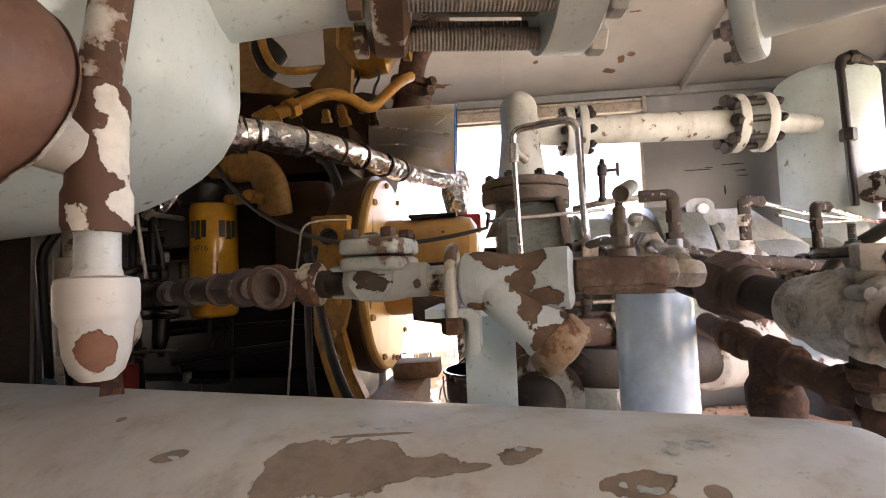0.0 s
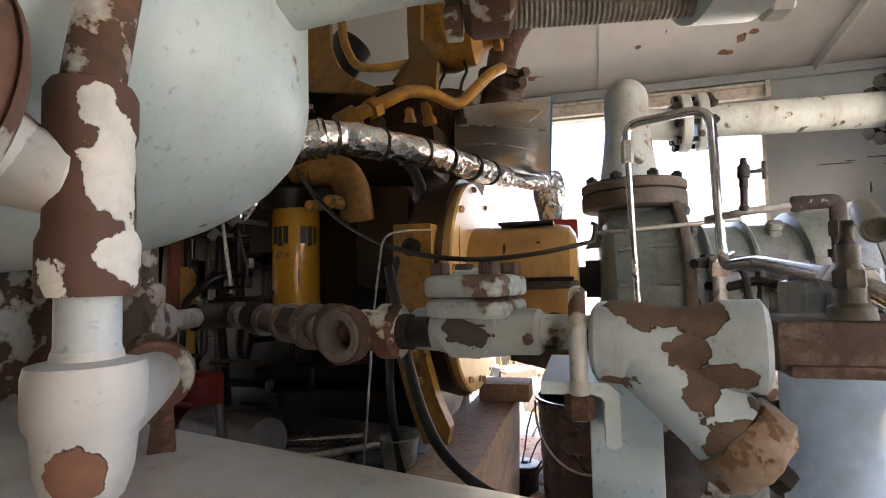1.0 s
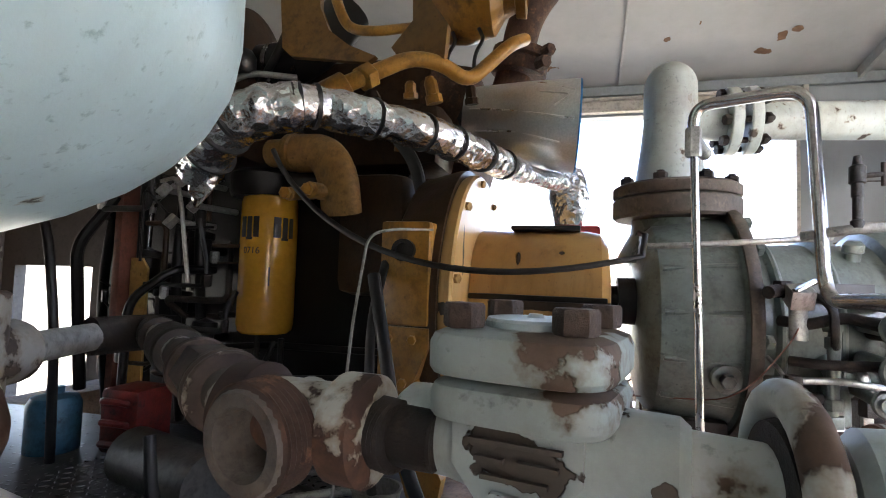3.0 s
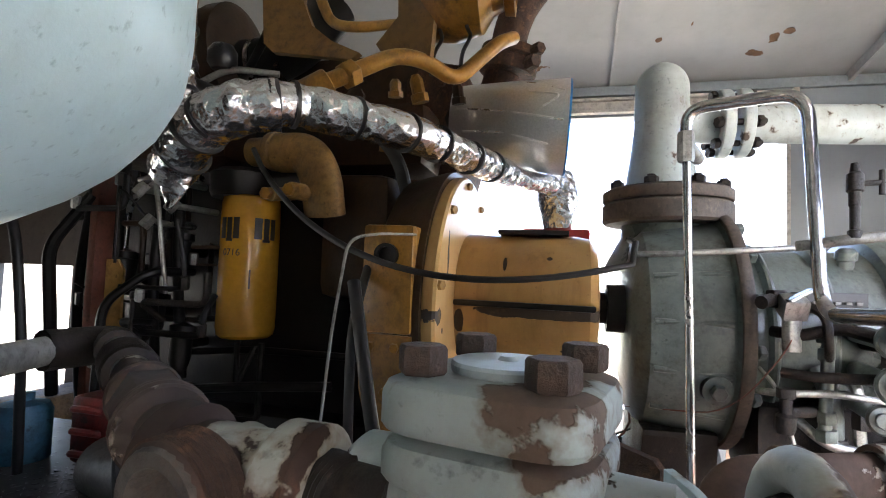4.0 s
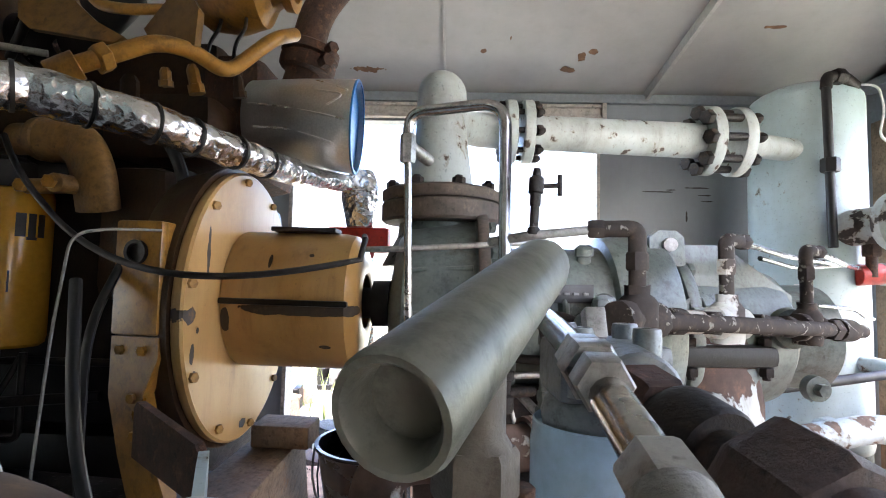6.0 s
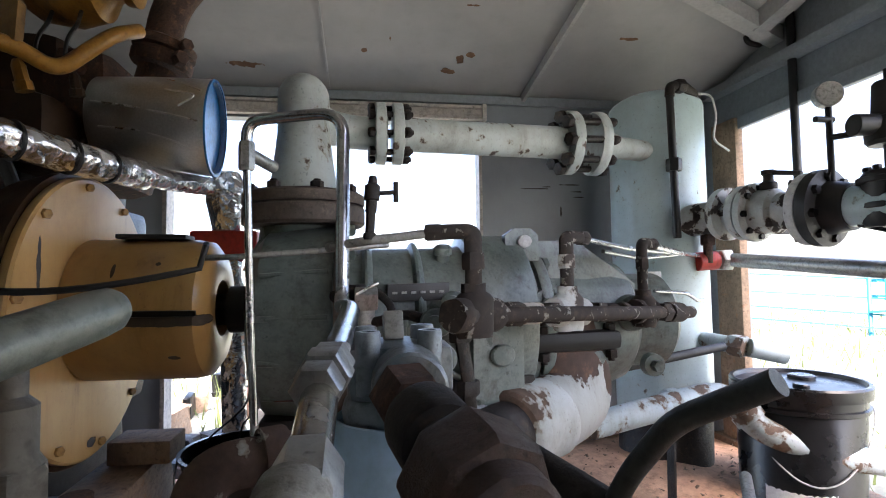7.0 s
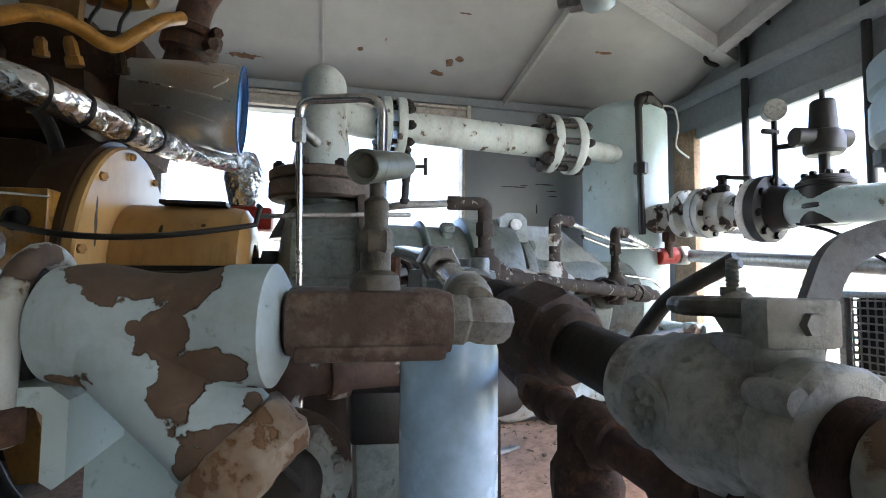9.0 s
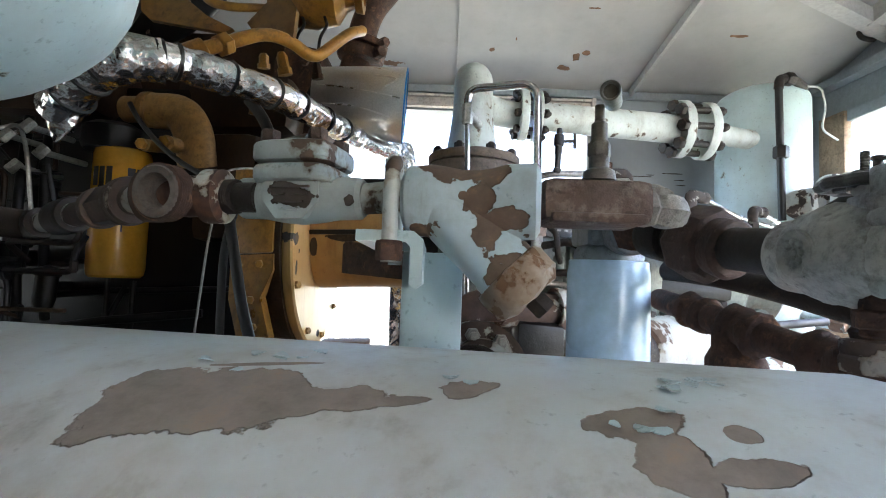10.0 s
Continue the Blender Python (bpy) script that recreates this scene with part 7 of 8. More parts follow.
    # dark block standing in for the shade under the rotor housing, and pipework
    bm = B()
    box(bm, (0.292, 1.175, 0.38), (0.585, 1.32, 0.505), 0.014)
    part("shade_block", bm, mat_rust_dark, t)
    bm = B()
    rod(bm, (0.365, 1.12, 0.611), (0.359, 1.12, 0.475), 0.0085)
    part("oil_pipe", bm, mat_comp, t)
    for z, r in ((0.611, 0.0135), (0.588, 0.0115), (0.505, 0.0125), (0.482, 0.0145)):
        bm = B()
        hexagon(bm, (0.362, 1.12, z - 0.008), (0.362, 1.12, z + 0.008), r)
        part("pipe_nut", bm, mat_comp, t)
    bm = B()
    lathe(bm, [(0, 0), (0.011, 0), (0.013, 0.006), (0.013, 0.022), (0.008, 0.026), (0.008, 0.044), (0.012, 0.046), (0.012, 0.058), (0, 0.06)], frame_at((0.302, 1.10, 0.486), (0.02, 0, 1)), 14)
    rod(bm, (0.302, 1.10, 0.512), (0.345, 1.12, 0.512), 0.0075)
    part("drain_cock", bm, mat_rust_dark, t)
    for x, y, z, r in ((0.407, 1.05, 0.613, 0.020), (0.409, 1.05, 0.561, 0.022), (0.398, 1.06, 0.520, 0.017), (0.440, 1.10, 0.640, 0.016)):
        bm = B()
        lathe(bm, [(0, 0), (r, 0), (r * 1.06, 0.004), (r * 1.06, 0.016), (r * 0.9, 0.020), (r * 0.55, 0.021), (r * 0.5, 0.027), (0, 0.028)], frame_at((x, y, z), (-0.35, -0.92, 0.1)), 20)
        rod(bm, (x, y, z), (x + 0.02, y + 0.13, z), r * 0.6)
        part("port_cap", bm, mat_comp, t)
    for pts, r, mm in (([(0.335, 1.12, 0.655), (0.35, 1.09, 0.64), (0.352, 1.09, 0.60), (0.365, 1.12, 0.58)], 0.006, mat_rust_dark), ([(0.30, 1.14, 0.615), (0.325, 1.11, 0.612), (0.37, 1.10, 0.625), (0.40, 1.06, 0.615)], 0.008, mat_rust_dark), ([(0.31, 1.13, 0.56), (0.34, 1.10, 0.56), (0.40, 1.07, 0.565)], 0.007, mat_rust_dark), ([(0.285, 1.15, 0.53), (0.30, 1.11, 0.535), (0.36, 1.10, 0.54), (0.43, 1.12, 0.53), (0.47, 1.16, 0.50)], 0.005, mat_zinc)):
        bm = B()
        tube(bm, pts, r, 0.015, 12)
        part("oil_line", bm, mm, t)
    bm = B()
    box(bm, (0.300, 1.078, 0.664), (0.334, 1.104, 0.668), 0.001, Matrix.Rotation(radians(-28), 3, "Y"))
    part("bright_tag", bm, mat_steel, t, "small bright bent metal tag")
    # gauge block with a sloped pale face
    bm = B()
    box(bm, (0.300, 1.095, 0.636), (0.332, 1.125, 0.664), 0.003, Matrix.Rotation(radians(25), 3, "X"))
    rod(bm, (0.316, 1.115, 0.59), (0.316, 1.115, 0.645), 0.012)
    part("gauge_block", bm, mat_zinc, t)
    return t


compressor()


def inlet_pipe():
    t = thing("discharge_line", (0.2, 1.40, 0.856), "pale speckled discharge pipe with bolted flanges, running to the tank", "pipe")
    c = Vector((0.196, 1.42, 0))
    bm = B()
    prof = [(0, 0.856), (0.072, 0.856), (0.068, 0.875), (0.06, 0.93), (0.053, 0.99), (0.052, 1.065)]
    prof += [(0.052 * math.cos(math.pi / 2 * i / 8), 1.065 + 0.055 * math.sin(math.pi / 2 * i / 8)) for i in range(1, 8)] + [(0, 1.12)]
    lathe(bm, prof, Matrix.Translation(c), 40)
    part("riser", bm, mat_line, t)
    y, z = 1.60, 1.045
    bm = B()
    tube(bm, [(0.196, 1.42, 1.04), (0.23, 1.55, 1.045), (0.30, y, z), (0.37, y, z)], 0.042, 0.06, 28)
    part("elbow", bm, mat_line, t)
    bm = B()
    rod(bm, (0.39, y, z), (0.84, y, z - 0.015), 0.043, 32, 0.02)
    part("pipe", bm, mat_line, t)
    for x, zz, r in ((0.345, z, 0.078), (0.385, z, 0.078), (0.815, z - 0.014, 0.085), (0.885, z - 0.016, 0.085)):
        bm = B()
        lathe(bm, [(0, 0), (r - 0.003, 0), (r, 0.003), (r, 0.022), (r - 0.003, 0.025), (0.045, 0.03), (0, 0.03)], frame_at((x, y, zz), (1, 0, 0)), 40)
        part("flange", bm, mat_line, t)
    bolt_ring(t, (0.33, y, z), (1, 0, 0), 0.063, 8, 0.011, 0.012, 0.09, 0.2, mat_rust_dark)
    bolt_ring(t, (0.412, y, z), (1, 0, 0), 0.063, 8, 0.011, 0.012, 0.0, 0.2, mat_rust_dark)
    bolt_ring(t, (0.800, y, z - 0.014), (1, 0, 0), 0.069, 8, 0.012, 0.013, 0.12, 0.1, mat_rust_dark)
    bolt_ring(t, (0.912, y, z - 0.016), (1, 0, 0), 0.069, 8, 0.012, 0.013, 0.0, 0.1, mat_rust_dark)
    bm = B()
    lathe(bm, [(0, 0), (0.046, 0), (0.03, 0.07), (0.03, 0.20), (0, 0.20)], frame_at((0.912, y, z - 0.018), (1, 0.35, 0)), 28)
    part("reducer", bm, mat_line, t)


inlet_pipe()


def air_tank():
    x, y, r = 1.16, 1.74, 0.135
    t = thing("air_receiver", (x, y, FLOOR), "tall pale grey-blue receiver tank with a domed top", "tank")
    bm = B()
    prof = [(0, 0.22)] + [(r * math.sin(math.pi / 2 * i / 8), 0.28 - 0.06 * math.cos(math.pi / 2 * i / 8)) for i in range(1, 9)]
    prof += [(r, 1.17)] + [(r * math.cos(math.pi / 2 * i / 8), 1.17 + 0.055 * math.sin(math.pi / 2 * i / 8)) for i in range(1, 8)] + [(0, 1.225)]
    lathe(bm, prof, Matrix.Translation((x, y, 0)), 48)
    part("shell", bm, mat_dome, t)
    bm = B()
    lathe(bm, [(r - 0.01, FLOOR - 0.01), (r - 0.005, FLOOR - 0.01), (r - 0.005, 0.27), (r - 0.01, 0.27)], Matrix.Translation((x, y, 0)), 40)
    part("skirt", bm, mat_rust_dark, t)
    bm = B()
    rod(bm, (1.112, 1.585, 1.17), (1.12, 1.585, 0.77), 0.0105)
    part("level_pipe", bm, mat_rubber, t)
    bm = B()
    tube(bm, [(1.112, 1.585, 1.165), (1.115, 1.585, 1.195), (1.17, 1.60, 1.20), (1.22, 1.63, 1.19)], 0.013, 0.01)
    hexagon(bm, (1.135, 1.59, 1.198), (1.165, 1.60, 1.20), 0.02)
    part("top_valve", bm, mat_rust_dark, t)
    bm = B()
    hexagon(bm, (1.117, 1.585, 0.955), (1.118, 1.585, 0.99), 0.021)
    part("coupling", bm, mat_rubber, t)
    bm = B()
    tube(bm, [(1.22, 1.62, 1.19), (1.26, 1.61, 1.185), (1.265, 1.60, 1.12), (1.25, 1.60, 1.05), (1.30, 1.60, 1.02)], 0.003, 0.02)
    part("sense_tube", bm, mat_pale, t)
    bm = B()
    box(bm, (1.045, 1.612, 0.60), (1.085, 1.618, 0.68), 0.001)
    part("data_plate", bm, mat_label, t)
    bm = B()
    rod(bm, (1.20, 1.62, 0.49), (1.245, 1.50, 0.48), 0.022)
    hexagon(bm, (1.23, 1.54, 0.484), (1.245, 1.50, 0.48), 0.03)
    rod(bm, (1.25, 1.50, 0.48), (1.34, 1.48, 0.46), 0.024)
    part("outlet_fitting", bm, mat_pipe, t)
    return t


air_tank()


mat_manifold = peeling("grease_caked_manifold", (0.20, 0.20, 0.175), (0.030, 0.022, 0.017), 0.37, 75.0, second=(0.085, 0.055, 0.038), offset=27.0)


def manifold():
    t = thing("oil_manifold", (0.6, 1.08, 0.55), "dark rusty oil manifold with upright fittings and thin tubes", "pipe")
    a, b = Vector((0.415, 0.938, 0.630)), Vector((0.86, 1.215, 0.600))
    d = (b - a).normalized()
    bm = B()
    rod(bm, a, b, 0.0115)
    part("header", bm, mat_manifold, t)
    for k, r, w in ((0.16, 0.0165, 0.012), (0.22, 0.0150, 0.018), (0.30, 0.0175, 0.010), (0.52, 0.0170, 0.012), (0.58, 0.0150, 0.016), (0.66, 0.0165, 0.009), (0.93, 0.0185, 0.014)):
        bm = B()
        p = a.lerp(b, k)
        lathe(bm, [(0.010, -w), (r - 0.002, -w), (r, 0.002 - w), (r, w - 0.002), (r - 0.002, w), (0.010, w)], frame_at(p, d), 6 if r > 0.0168 else 20)
        for v in bm.verts:
            v.co += Vector((noise.noise(v.co * 120), noise.noise(v.co * 120 + Vector((4, 0, 0))), noise.noise(v.co * 120 + Vector((0, 7, 0))))) * 0.0016
        part("coupling", bm, mat_manifold if k != 0.22 else mat_nipple, t)
    bm = B()
    lathe(bm, [(0, 0), (0.019, 0), (0.019, 0.05), (0.012, 0.055), (0.012, 0.10), (0, 0.102)], frame_at(b - d * 0.02, d), 20)
    part("plug_pipe", bm, mat_manifold, t)
    for k, (x, y, z1, mm) in enumerate(((0.431, 0.950, 0.737, mat_manifold), (0.590, 1.062, 0.736, mat_mottled), (0.785, 1.188, 0.733, mat_manifold))):
        z0 = a.z + (b.z - a.z) * (x - a.x) / (b.x - a.x)
        bm = B()
        lathe(bm, [(0, -0.028), (0.020, -0.028), (0.022, -0.02), (0.022, 0.02), (0.018, 0.026), (0.014, 0.03), (0.014, 0.04), (0, 0.04)], frame_at((x, y, z0)), 20)
        lathe(bm, [(0, -0.034), (0.021, -0.034), (0.0225, -0.03), (0.0225, -0.02), (0.019, -0.016), (0.019, 0.016), (0.0225, 0.02), (0.0225, 0.03), (0.021, 0.034), (0, 0.034)], frame_at((x, y, z0), d), 20)
        for v in bm.verts:
            v.co += Vector((noise.noise(v.co * 110), noise.noise(v.co * 110 + Vector((4, 0, 0))), noise.noise(v.co * 110 + Vector((0, 7, 0))))) * 0.0018
        part("cross", bm, (mat_manifold, mat_mottled, mat_manifold)[k], t)
        bm = B()
        rod(bm, (x, y, z0 + 0.02), (x, y, z1 - 0.01), 0.0095)
        part("riser", bm, mat_manifold, t)
        bm = B()
        hexagon(bm, (x, y, z1 - 0.05), (x, y, z1 - 0.028), 0.0130)
        part("nut", bm, mm, t)
        s = Vector((-0.045, 0.012, 0.0)) if k == 0 else Vector((0.035, 0.02, -0.002))
        bm = B()
        tube(bm, [(x, y, z1 - 0.03), (x, y, z1), Vector((x, y, z1)) + s], 0.0102, 0.010)
        hexagon(bm, Vector((x, y, z1)) + s * 0.75, Vector((x, y, z1)) + s * 1.15, 0.0120)
        part("elbow", bm, mat_manifold, t)
    bm = B()
    tube(bm, [(0.39, 0.962, 0.737), (0.345, 0.955, 0.731), (0.315, 0.95, 0.728), (0.27, 0.985, 0.722)], 0.0058, 0.02)
    part("feed_pipe", bm, mat_iron_grey, t)
    for x0, y0, z0, r in ((0.625, 1.082, 0.733, 0.0048), (0.82, 1.208, 0.728, 0.006), (0.70, 1.17, 0.716, 0.0042)):
        bm = B()
        tube(bm, [(x0, y0, z0), (x0 + 0.16, y0 + 0.16, z0 - 0.008), (1.06, 1.47, 0.722), (1.18, 1.585, 0.72)], r, 0.05)
        part("thin_tube", bm, mat_steel, t)
    bm = B()
    tube(bm, [(0.845, 1.25, 0.64), (0.95, 1.30, 0.632), (0.985, 1.32, 0.615), (1.03, 1.36, 0.612)], 0.0035, 0.015, 8)
    part("thin_tube", bm, mat_steel, t)
    # small needle valve standing on the feed pipe
    bm = B()
    lathe(bm, [(0, 0), (0.0105, 0), (0.0105, 0.012), (0.0075, 0.014), (0.0075, 0.05), (0.0092, 0.052), (0.0092, 0.072), (0.0125, 0.074), (0.0125, 0.10), (0.008, 0.104), (0.006, 0.118), (0, 0.118)], frame_at((0.316, 0.953, 0.728), (0.06, 0.10, 1)) @ Matrix.Scale(0.70, 4), 16)
    part("needle_valve", bm, mat_rust_dark, t)
    bm = B()
    rod(bm, (0.322, 0.962, 0.788), (0.346, 0.957, 0.789), 0.0030, 12)
    rod(bm, (0.346, 0.957, 0.776), (0.346, 0.957, 0.802), 0.0030, 12)
    part("valve_handle", bm, mat_rust_dark, t)
    bm = B()
    rod(bm, (0.60, 1.07, 0.608), (0.62, 1.24, 0.60), 0.007)
    part("stand", bm, mat_rust_dark, t)


manifold()


mat_suction = patched("rust_topped_elbow_paint", (0.44, 0.47, 0.45), (0.085, 0.05, 0.035), lens_fitted_patches((0.66, 1.20, 0.30), [((0.0, 0.06, 0.30), (0.2, 0.2, 0.125)), ((0.07, 0.0, 0.20), (0.03, 0.03, 0.05)), ((-0.02, -0.03, 0.12), (0.02, 0.02, 0.02))]), 0.5, second=(0.17, 0.09, 0.05), ragged=0.5, scale=30.0)


def suction_elbow():
    t = thing("suction_elbow", (0.66, 1.20, 0.30), "large elbow with flaking pale paint, rusted above, and a clamped joint", "pipe")
    bm = B()
    tube(bm, [(0.666, 1.275, 0.60), (0.672, 1.262, 0.52), (0.672, 1.235, 0.44), (0.595, 1.185, 0.425)], 0.066, 0.10, 36)
    part("elbow", bm, mat_suction, t)
    bm = B()
    d = Vector((-0.77, -0.5, -0.05)).normalized()
    lathe(bm, [(0, 0), (0.066, 0), (0.069, 0.004), (0.069, 0.02), (0.066, 0.024), (0.066, 0.085), (0.06, 0.09), (0, 0.09)], frame_at((0.60, 1.188, 0.4255), d), 36)
    part("socket", bm, mat_pipe_worn, t)
    bm = B()
    lathe(bm, [(0, 0), (0.05, 0), (0.045, 0.12), (0, 0.12)], frame_at(Vector((0.60, 1.188, 0.4255)) + d * 0.088, d), 28)
    part("dark_pipe", bm, mat_rust_dark, t)
    bm = B()
    box(bm, (0.585, 1.19, 0.535), (0.745, 1.33, 0.572), 0.014)
    part("flange", bm, mat_black, t)
    for x in (0.605, 0.725):
        bolt(t, (x, 1.205, 0.57), (0, 0, 1), 0.012, 0.014, 0.006, mat_rust_dark)
        bolt(t, (x, 1.20, 0.535), (0, 0, -1), 0.012, 0.014, 0.006, mat_rust_dark)


suction_elbow()


def floor_pipes():
    t = thing("drain_line", (1.0, 1.45, 0.15), "white plastic-coated drain line with elbows low beside the tank", "pipe")
    bm = B()
    tube(bm, [(0.78, 1.42, 0.33), (1.10, 1.46, 0.375), (1.16, 1.46, 0.37), (1.20, 1.42, 0.30), (1.32, 1.36, 0.25), (1.6, 1.30, 0.22)], 0.03, 0.04, 20)
    part("pipe", bm, mat_pipe, t)
    for p, d in (((1.0, 1.447, 0.361), (1, 0.1, 0.13)), ((1.19, 1.435, 0.325), (0.4, -0.4, -0.7))):
        bm = B()
        lathe(bm, [(0.028, -0.012), (0.037, -0.012), (0.037, 0.012), (0.028, 0.012)], frame_at(p, d), 24)
        part("coupling", bm, mat_pipe, t)
    bm = B()
    box(bm, (1.00, 1.445, FLOOR - 0.01), (1.006, 1.475, 0.345), 0.001)
    part("stand", bm, mat_rust_dark, t)
    bm = B()
    rod(bm, (0.80, 1.40, 0.455), (1.18, 1.50, 0.485), 0.011)
    part("black_hose", bm, mat_rubber, t)
    for a, b, r in (((0.70, 0.75, 0.075), (1.15, 1.40, 0.20), 0.013), ((0.50, 0.95, 0.07), (0.75, 1.10, 0.075), 0.006), ((0.25, 1.60, 0.075), (0.78, 1.72, 0.10), 0.022)):
        bm = B()
        rod(bm, a, b, r)
        solid("loose_pipe", bm, mat_zinc, "length of loose grey pipe lying on the dirt", "pipe", "loose floor pipes")
    bm = B()
    rod(bm, (1.0, 1.22, 0.09), (1.12, 1.36, 0.10), 0.025)
    solid("pipe_offcut", bm, mat_rust, "short rusty pipe offcut on the dirt", "pipe")


floor_pipes()


def wall_line():
    t = thing("valve_train", (1.3, 1.3, 0.70), "pale pipe with flanged dark valves along the doorway", "pipe")
    a, b, c = Vector((1.185, 1.60, 0.826)), Vector((1.285, 1.45, 0.834)), Vector((1.42, 0.85, 0.80))
    d = (Vector((1.36, 1.15, 0.815)) - b).normalized()
    bm = B()
    rod(bm, Vector((1.17, 1.63, 0.82)), b, 0.045, 28)
    part("tank_branch", bm, mat_mottled, t)
    bm = B()
    p = Vector((1.225, 1.54, 0.83))
    for k in (0.0, 0.055):
        lathe(bm, [(0, 0), (0.068, 0), (0.07, 0.003), (0.07, 0.022), (0, 0.022)], frame_at(p + d * k, d), 36)
    part("flange", bm, mat_mottled, t)
    bolt_ring(t, p + d * 0.08, d, 0.056, 8, 0.010, 0.012, 0.0, 0.2, mat_rust_dark)
    q = p + d * 0.08
    bm = B()
    lathe(bm, [(0, 0), (0.07, 0), (0.074, 0.006), (0.074, 0.02), (0.055, 0.025), (0.055, 0.07), (0.045, 0.08), (0.045, 0.14), (0, 0.14)], frame_at(q, d), 36)
    part("valve_body", bm, mat_mottled, t)
    bolt_ring(t, q + d * 0.02, d, 0.06, 8, 0.009, 0.01, 0.0, 0.1, mat_black)
    e = q + d * 0.135
    bm = B()
    lathe(bm, [(0, 0), (0.08, 0), (0.083, 0.004), (0.083, 0.022), (0, 0.022)], frame_at(e, d), 40)
    part("flange", bm, mat_pale, t)
    bm = B()
    lathe(bm, [(0, 0.024), (0.083, 0.024), (0.086, 0.028), (0.086, 0.05), (0.06, 0.056), (0.05, 0.10), (0, 0.10)], frame_at(e, d), 40)
    part("flange", bm, mat_rubber, t)
    bolt_ring(t, e + d * 0.05, d, 0.068, 8, 0.011, 0.012, 0.0, 0.2, mat_black)
    bolt_ring(t, e, -d, 0.068, 8, 0.011, 0.012, 0.0, 0.2, mat_mottled)
    bm = B()
    lathe(bm, [(0, 0.0), (0.018, 0.0), (0.020, 0.004), (0.020, 0.020), (0.012, 0.026), (0.012, 0.040), (0.016, 0.042), (0.016, 0.052), (0, 0.054)], frame_at(q + d * 0.05 + Vector((0, 0, 0.05)), (0, 0, 1)), 12)
    rod(bm, q + d * 0.05 + Vector((0, 0, 0.097)), q + d * 0.13 + Vector((0, 0, 0.085)), 0.006, 12)
    part("bonnet", bm, mat_rust_dark, t)
    bm = B()
    tube(bm, [e + d * 0.12 + Vector((-0.02, 0, -0.04)), e + d * 0.20 + Vector((-0.02, 0, -0.06)), e + d * 0.30 + Vector((-0.02, 0, -0.13)), e + d * 0.34 + Vector((-0.02, 0, -0.15))], 0.0045, 0.04, 8)
    part("cable", bm, mat_rubber, t)
    bm = B()
    rod(bm, e + d * 0.06, e + d * 0.75, 0.043, 28)
    part("pipe", bm, mat_dome, t)
    f = e + d * 0.17
    bm = B()
    lathe(bm, [(0, -0.055), (0.046, -0.055), (0.052, -0.045), (0.052, 0.05), (0.046, 0.058), (0.022, 0.062), (0.012, 0.066), (0.012, 0.11), (0, 0.11)], frame_at(f + Vector((0, 0, 0.01)), (0, 0, 1)), 24)
    part("control_valve", bm, mat_rubber, t)
    bolt_ring(t, f + Vector((0, 0, 0.068)), (0, 0, 1), 0.040, 8, 0.008, 0.010, 0.0, 0.1, mat_black)
    for z, r in ((-0.012, 0.058), (0.040, 0.060)):
        bm = B()
        lathe(bm, [(0.03, -0.006), (r - 0.002, -0.006), (r, -0.004), (r, 0.004), (r - 0.002, 0.006), (0.03, 0.006)], frame_at(f + Vector((0, 0, z + 0.01)), (0, 0, 1)), 24)
        part("valve_ring", bm, mat_rubber, t)
    bm = B()
    lathe(bm, [(0, 0), (0.036, 0), (0.042, 0.008), (0.043, 0.04), (0.036, 0.055), (0.030, 0.058), (0.026, 0.125), (0.022, 0.13), (0.006, 0.135), (0.006, 0.155), (0, 0.155)], frame_at(f + Vector((0, 0, 0.12)), (0, 0, 1)), 24)
    rod(bm, f + Vector((-0.075, 0.01, 0.16)), f + Vector((0.06, -0.01, 0.16)), 0.022)
    part("actuator", bm, mat_rubber, t)
    g = f + Vector((-0.035, 0.10, 0.0))
    bm = B()
    rod(bm, g + Vector((0, 0, 0.05)), g + Vector((0, 0, 0.24)), 0.007)
    rod(bm, g + Vector((0, 0, 0.16)), g + Vector((0.06, -0.08, 0.16)), 0.007)
    rod(bm, g + Vector((-0.035, 0, 0.20)), g + Vector((0.01, 0, 0.20)), 0.007)
    part("gauge_stem", bm, mat_rubber, t)
    bm = B()
    rod(bm, g + Vector((0.005, 0.012, 0.255)), g + Vector((-0.006, -0.012, 0.255)), 0.028, 28)
    part("pressure_gauge", bm, mat_zinc, t)
    bm = B()
    tube(bm, [(1.20, 1.60, 0.705), (1.28, 1.60, 0.71), (1.35, 1.09, 0.665), (1.42, 0.60, 0.62)], 0.019, 0.01, 18)
    part("lower_pipe", bm, mat_zinc, t)
    bm = B()
    rod(bm, (1.185, 1.602, 0.705), (1.245, 1.60, 0.709), 0.026)
    part("red_fitting", bm, mat_red, t)
    bm = B()
    hexagon(bm, (1.25, 1.60, 0.709), (1.285, 1.60, 0.709), 0.032)
    part("union", bm, mat_zinc, t)
    bm = B()
    rod(bm, (1.21, 1.585, 0.70), (1.21, 1.585, 0.80), 0.012)
    hexagon(bm, (1.21, 1.585, 0.75), (1.21, 1.585, 0.78), 0.02)
    part("small_valve", bm, mat_rust, t)
    for y in (1.53, 1.16):
        bm = B()
        rod(bm, (1.45, y, 0.80 if y > 1.4 else 0.78), (1.45, y, roof_z(y) - 0.01), 0.011)
        part("hanger_rod", bm, mat_rubber, t)
    for y in (1.53, 1.16):
        bm = B()
        box(bm, (1.33 if y > 1.4 else 1.36, y - 0.008, 0.775), (1.46, y + 0.008, 0.79), 0.002)
        part("hanger_arm", bm, mat_rubber, t)


wall_line()


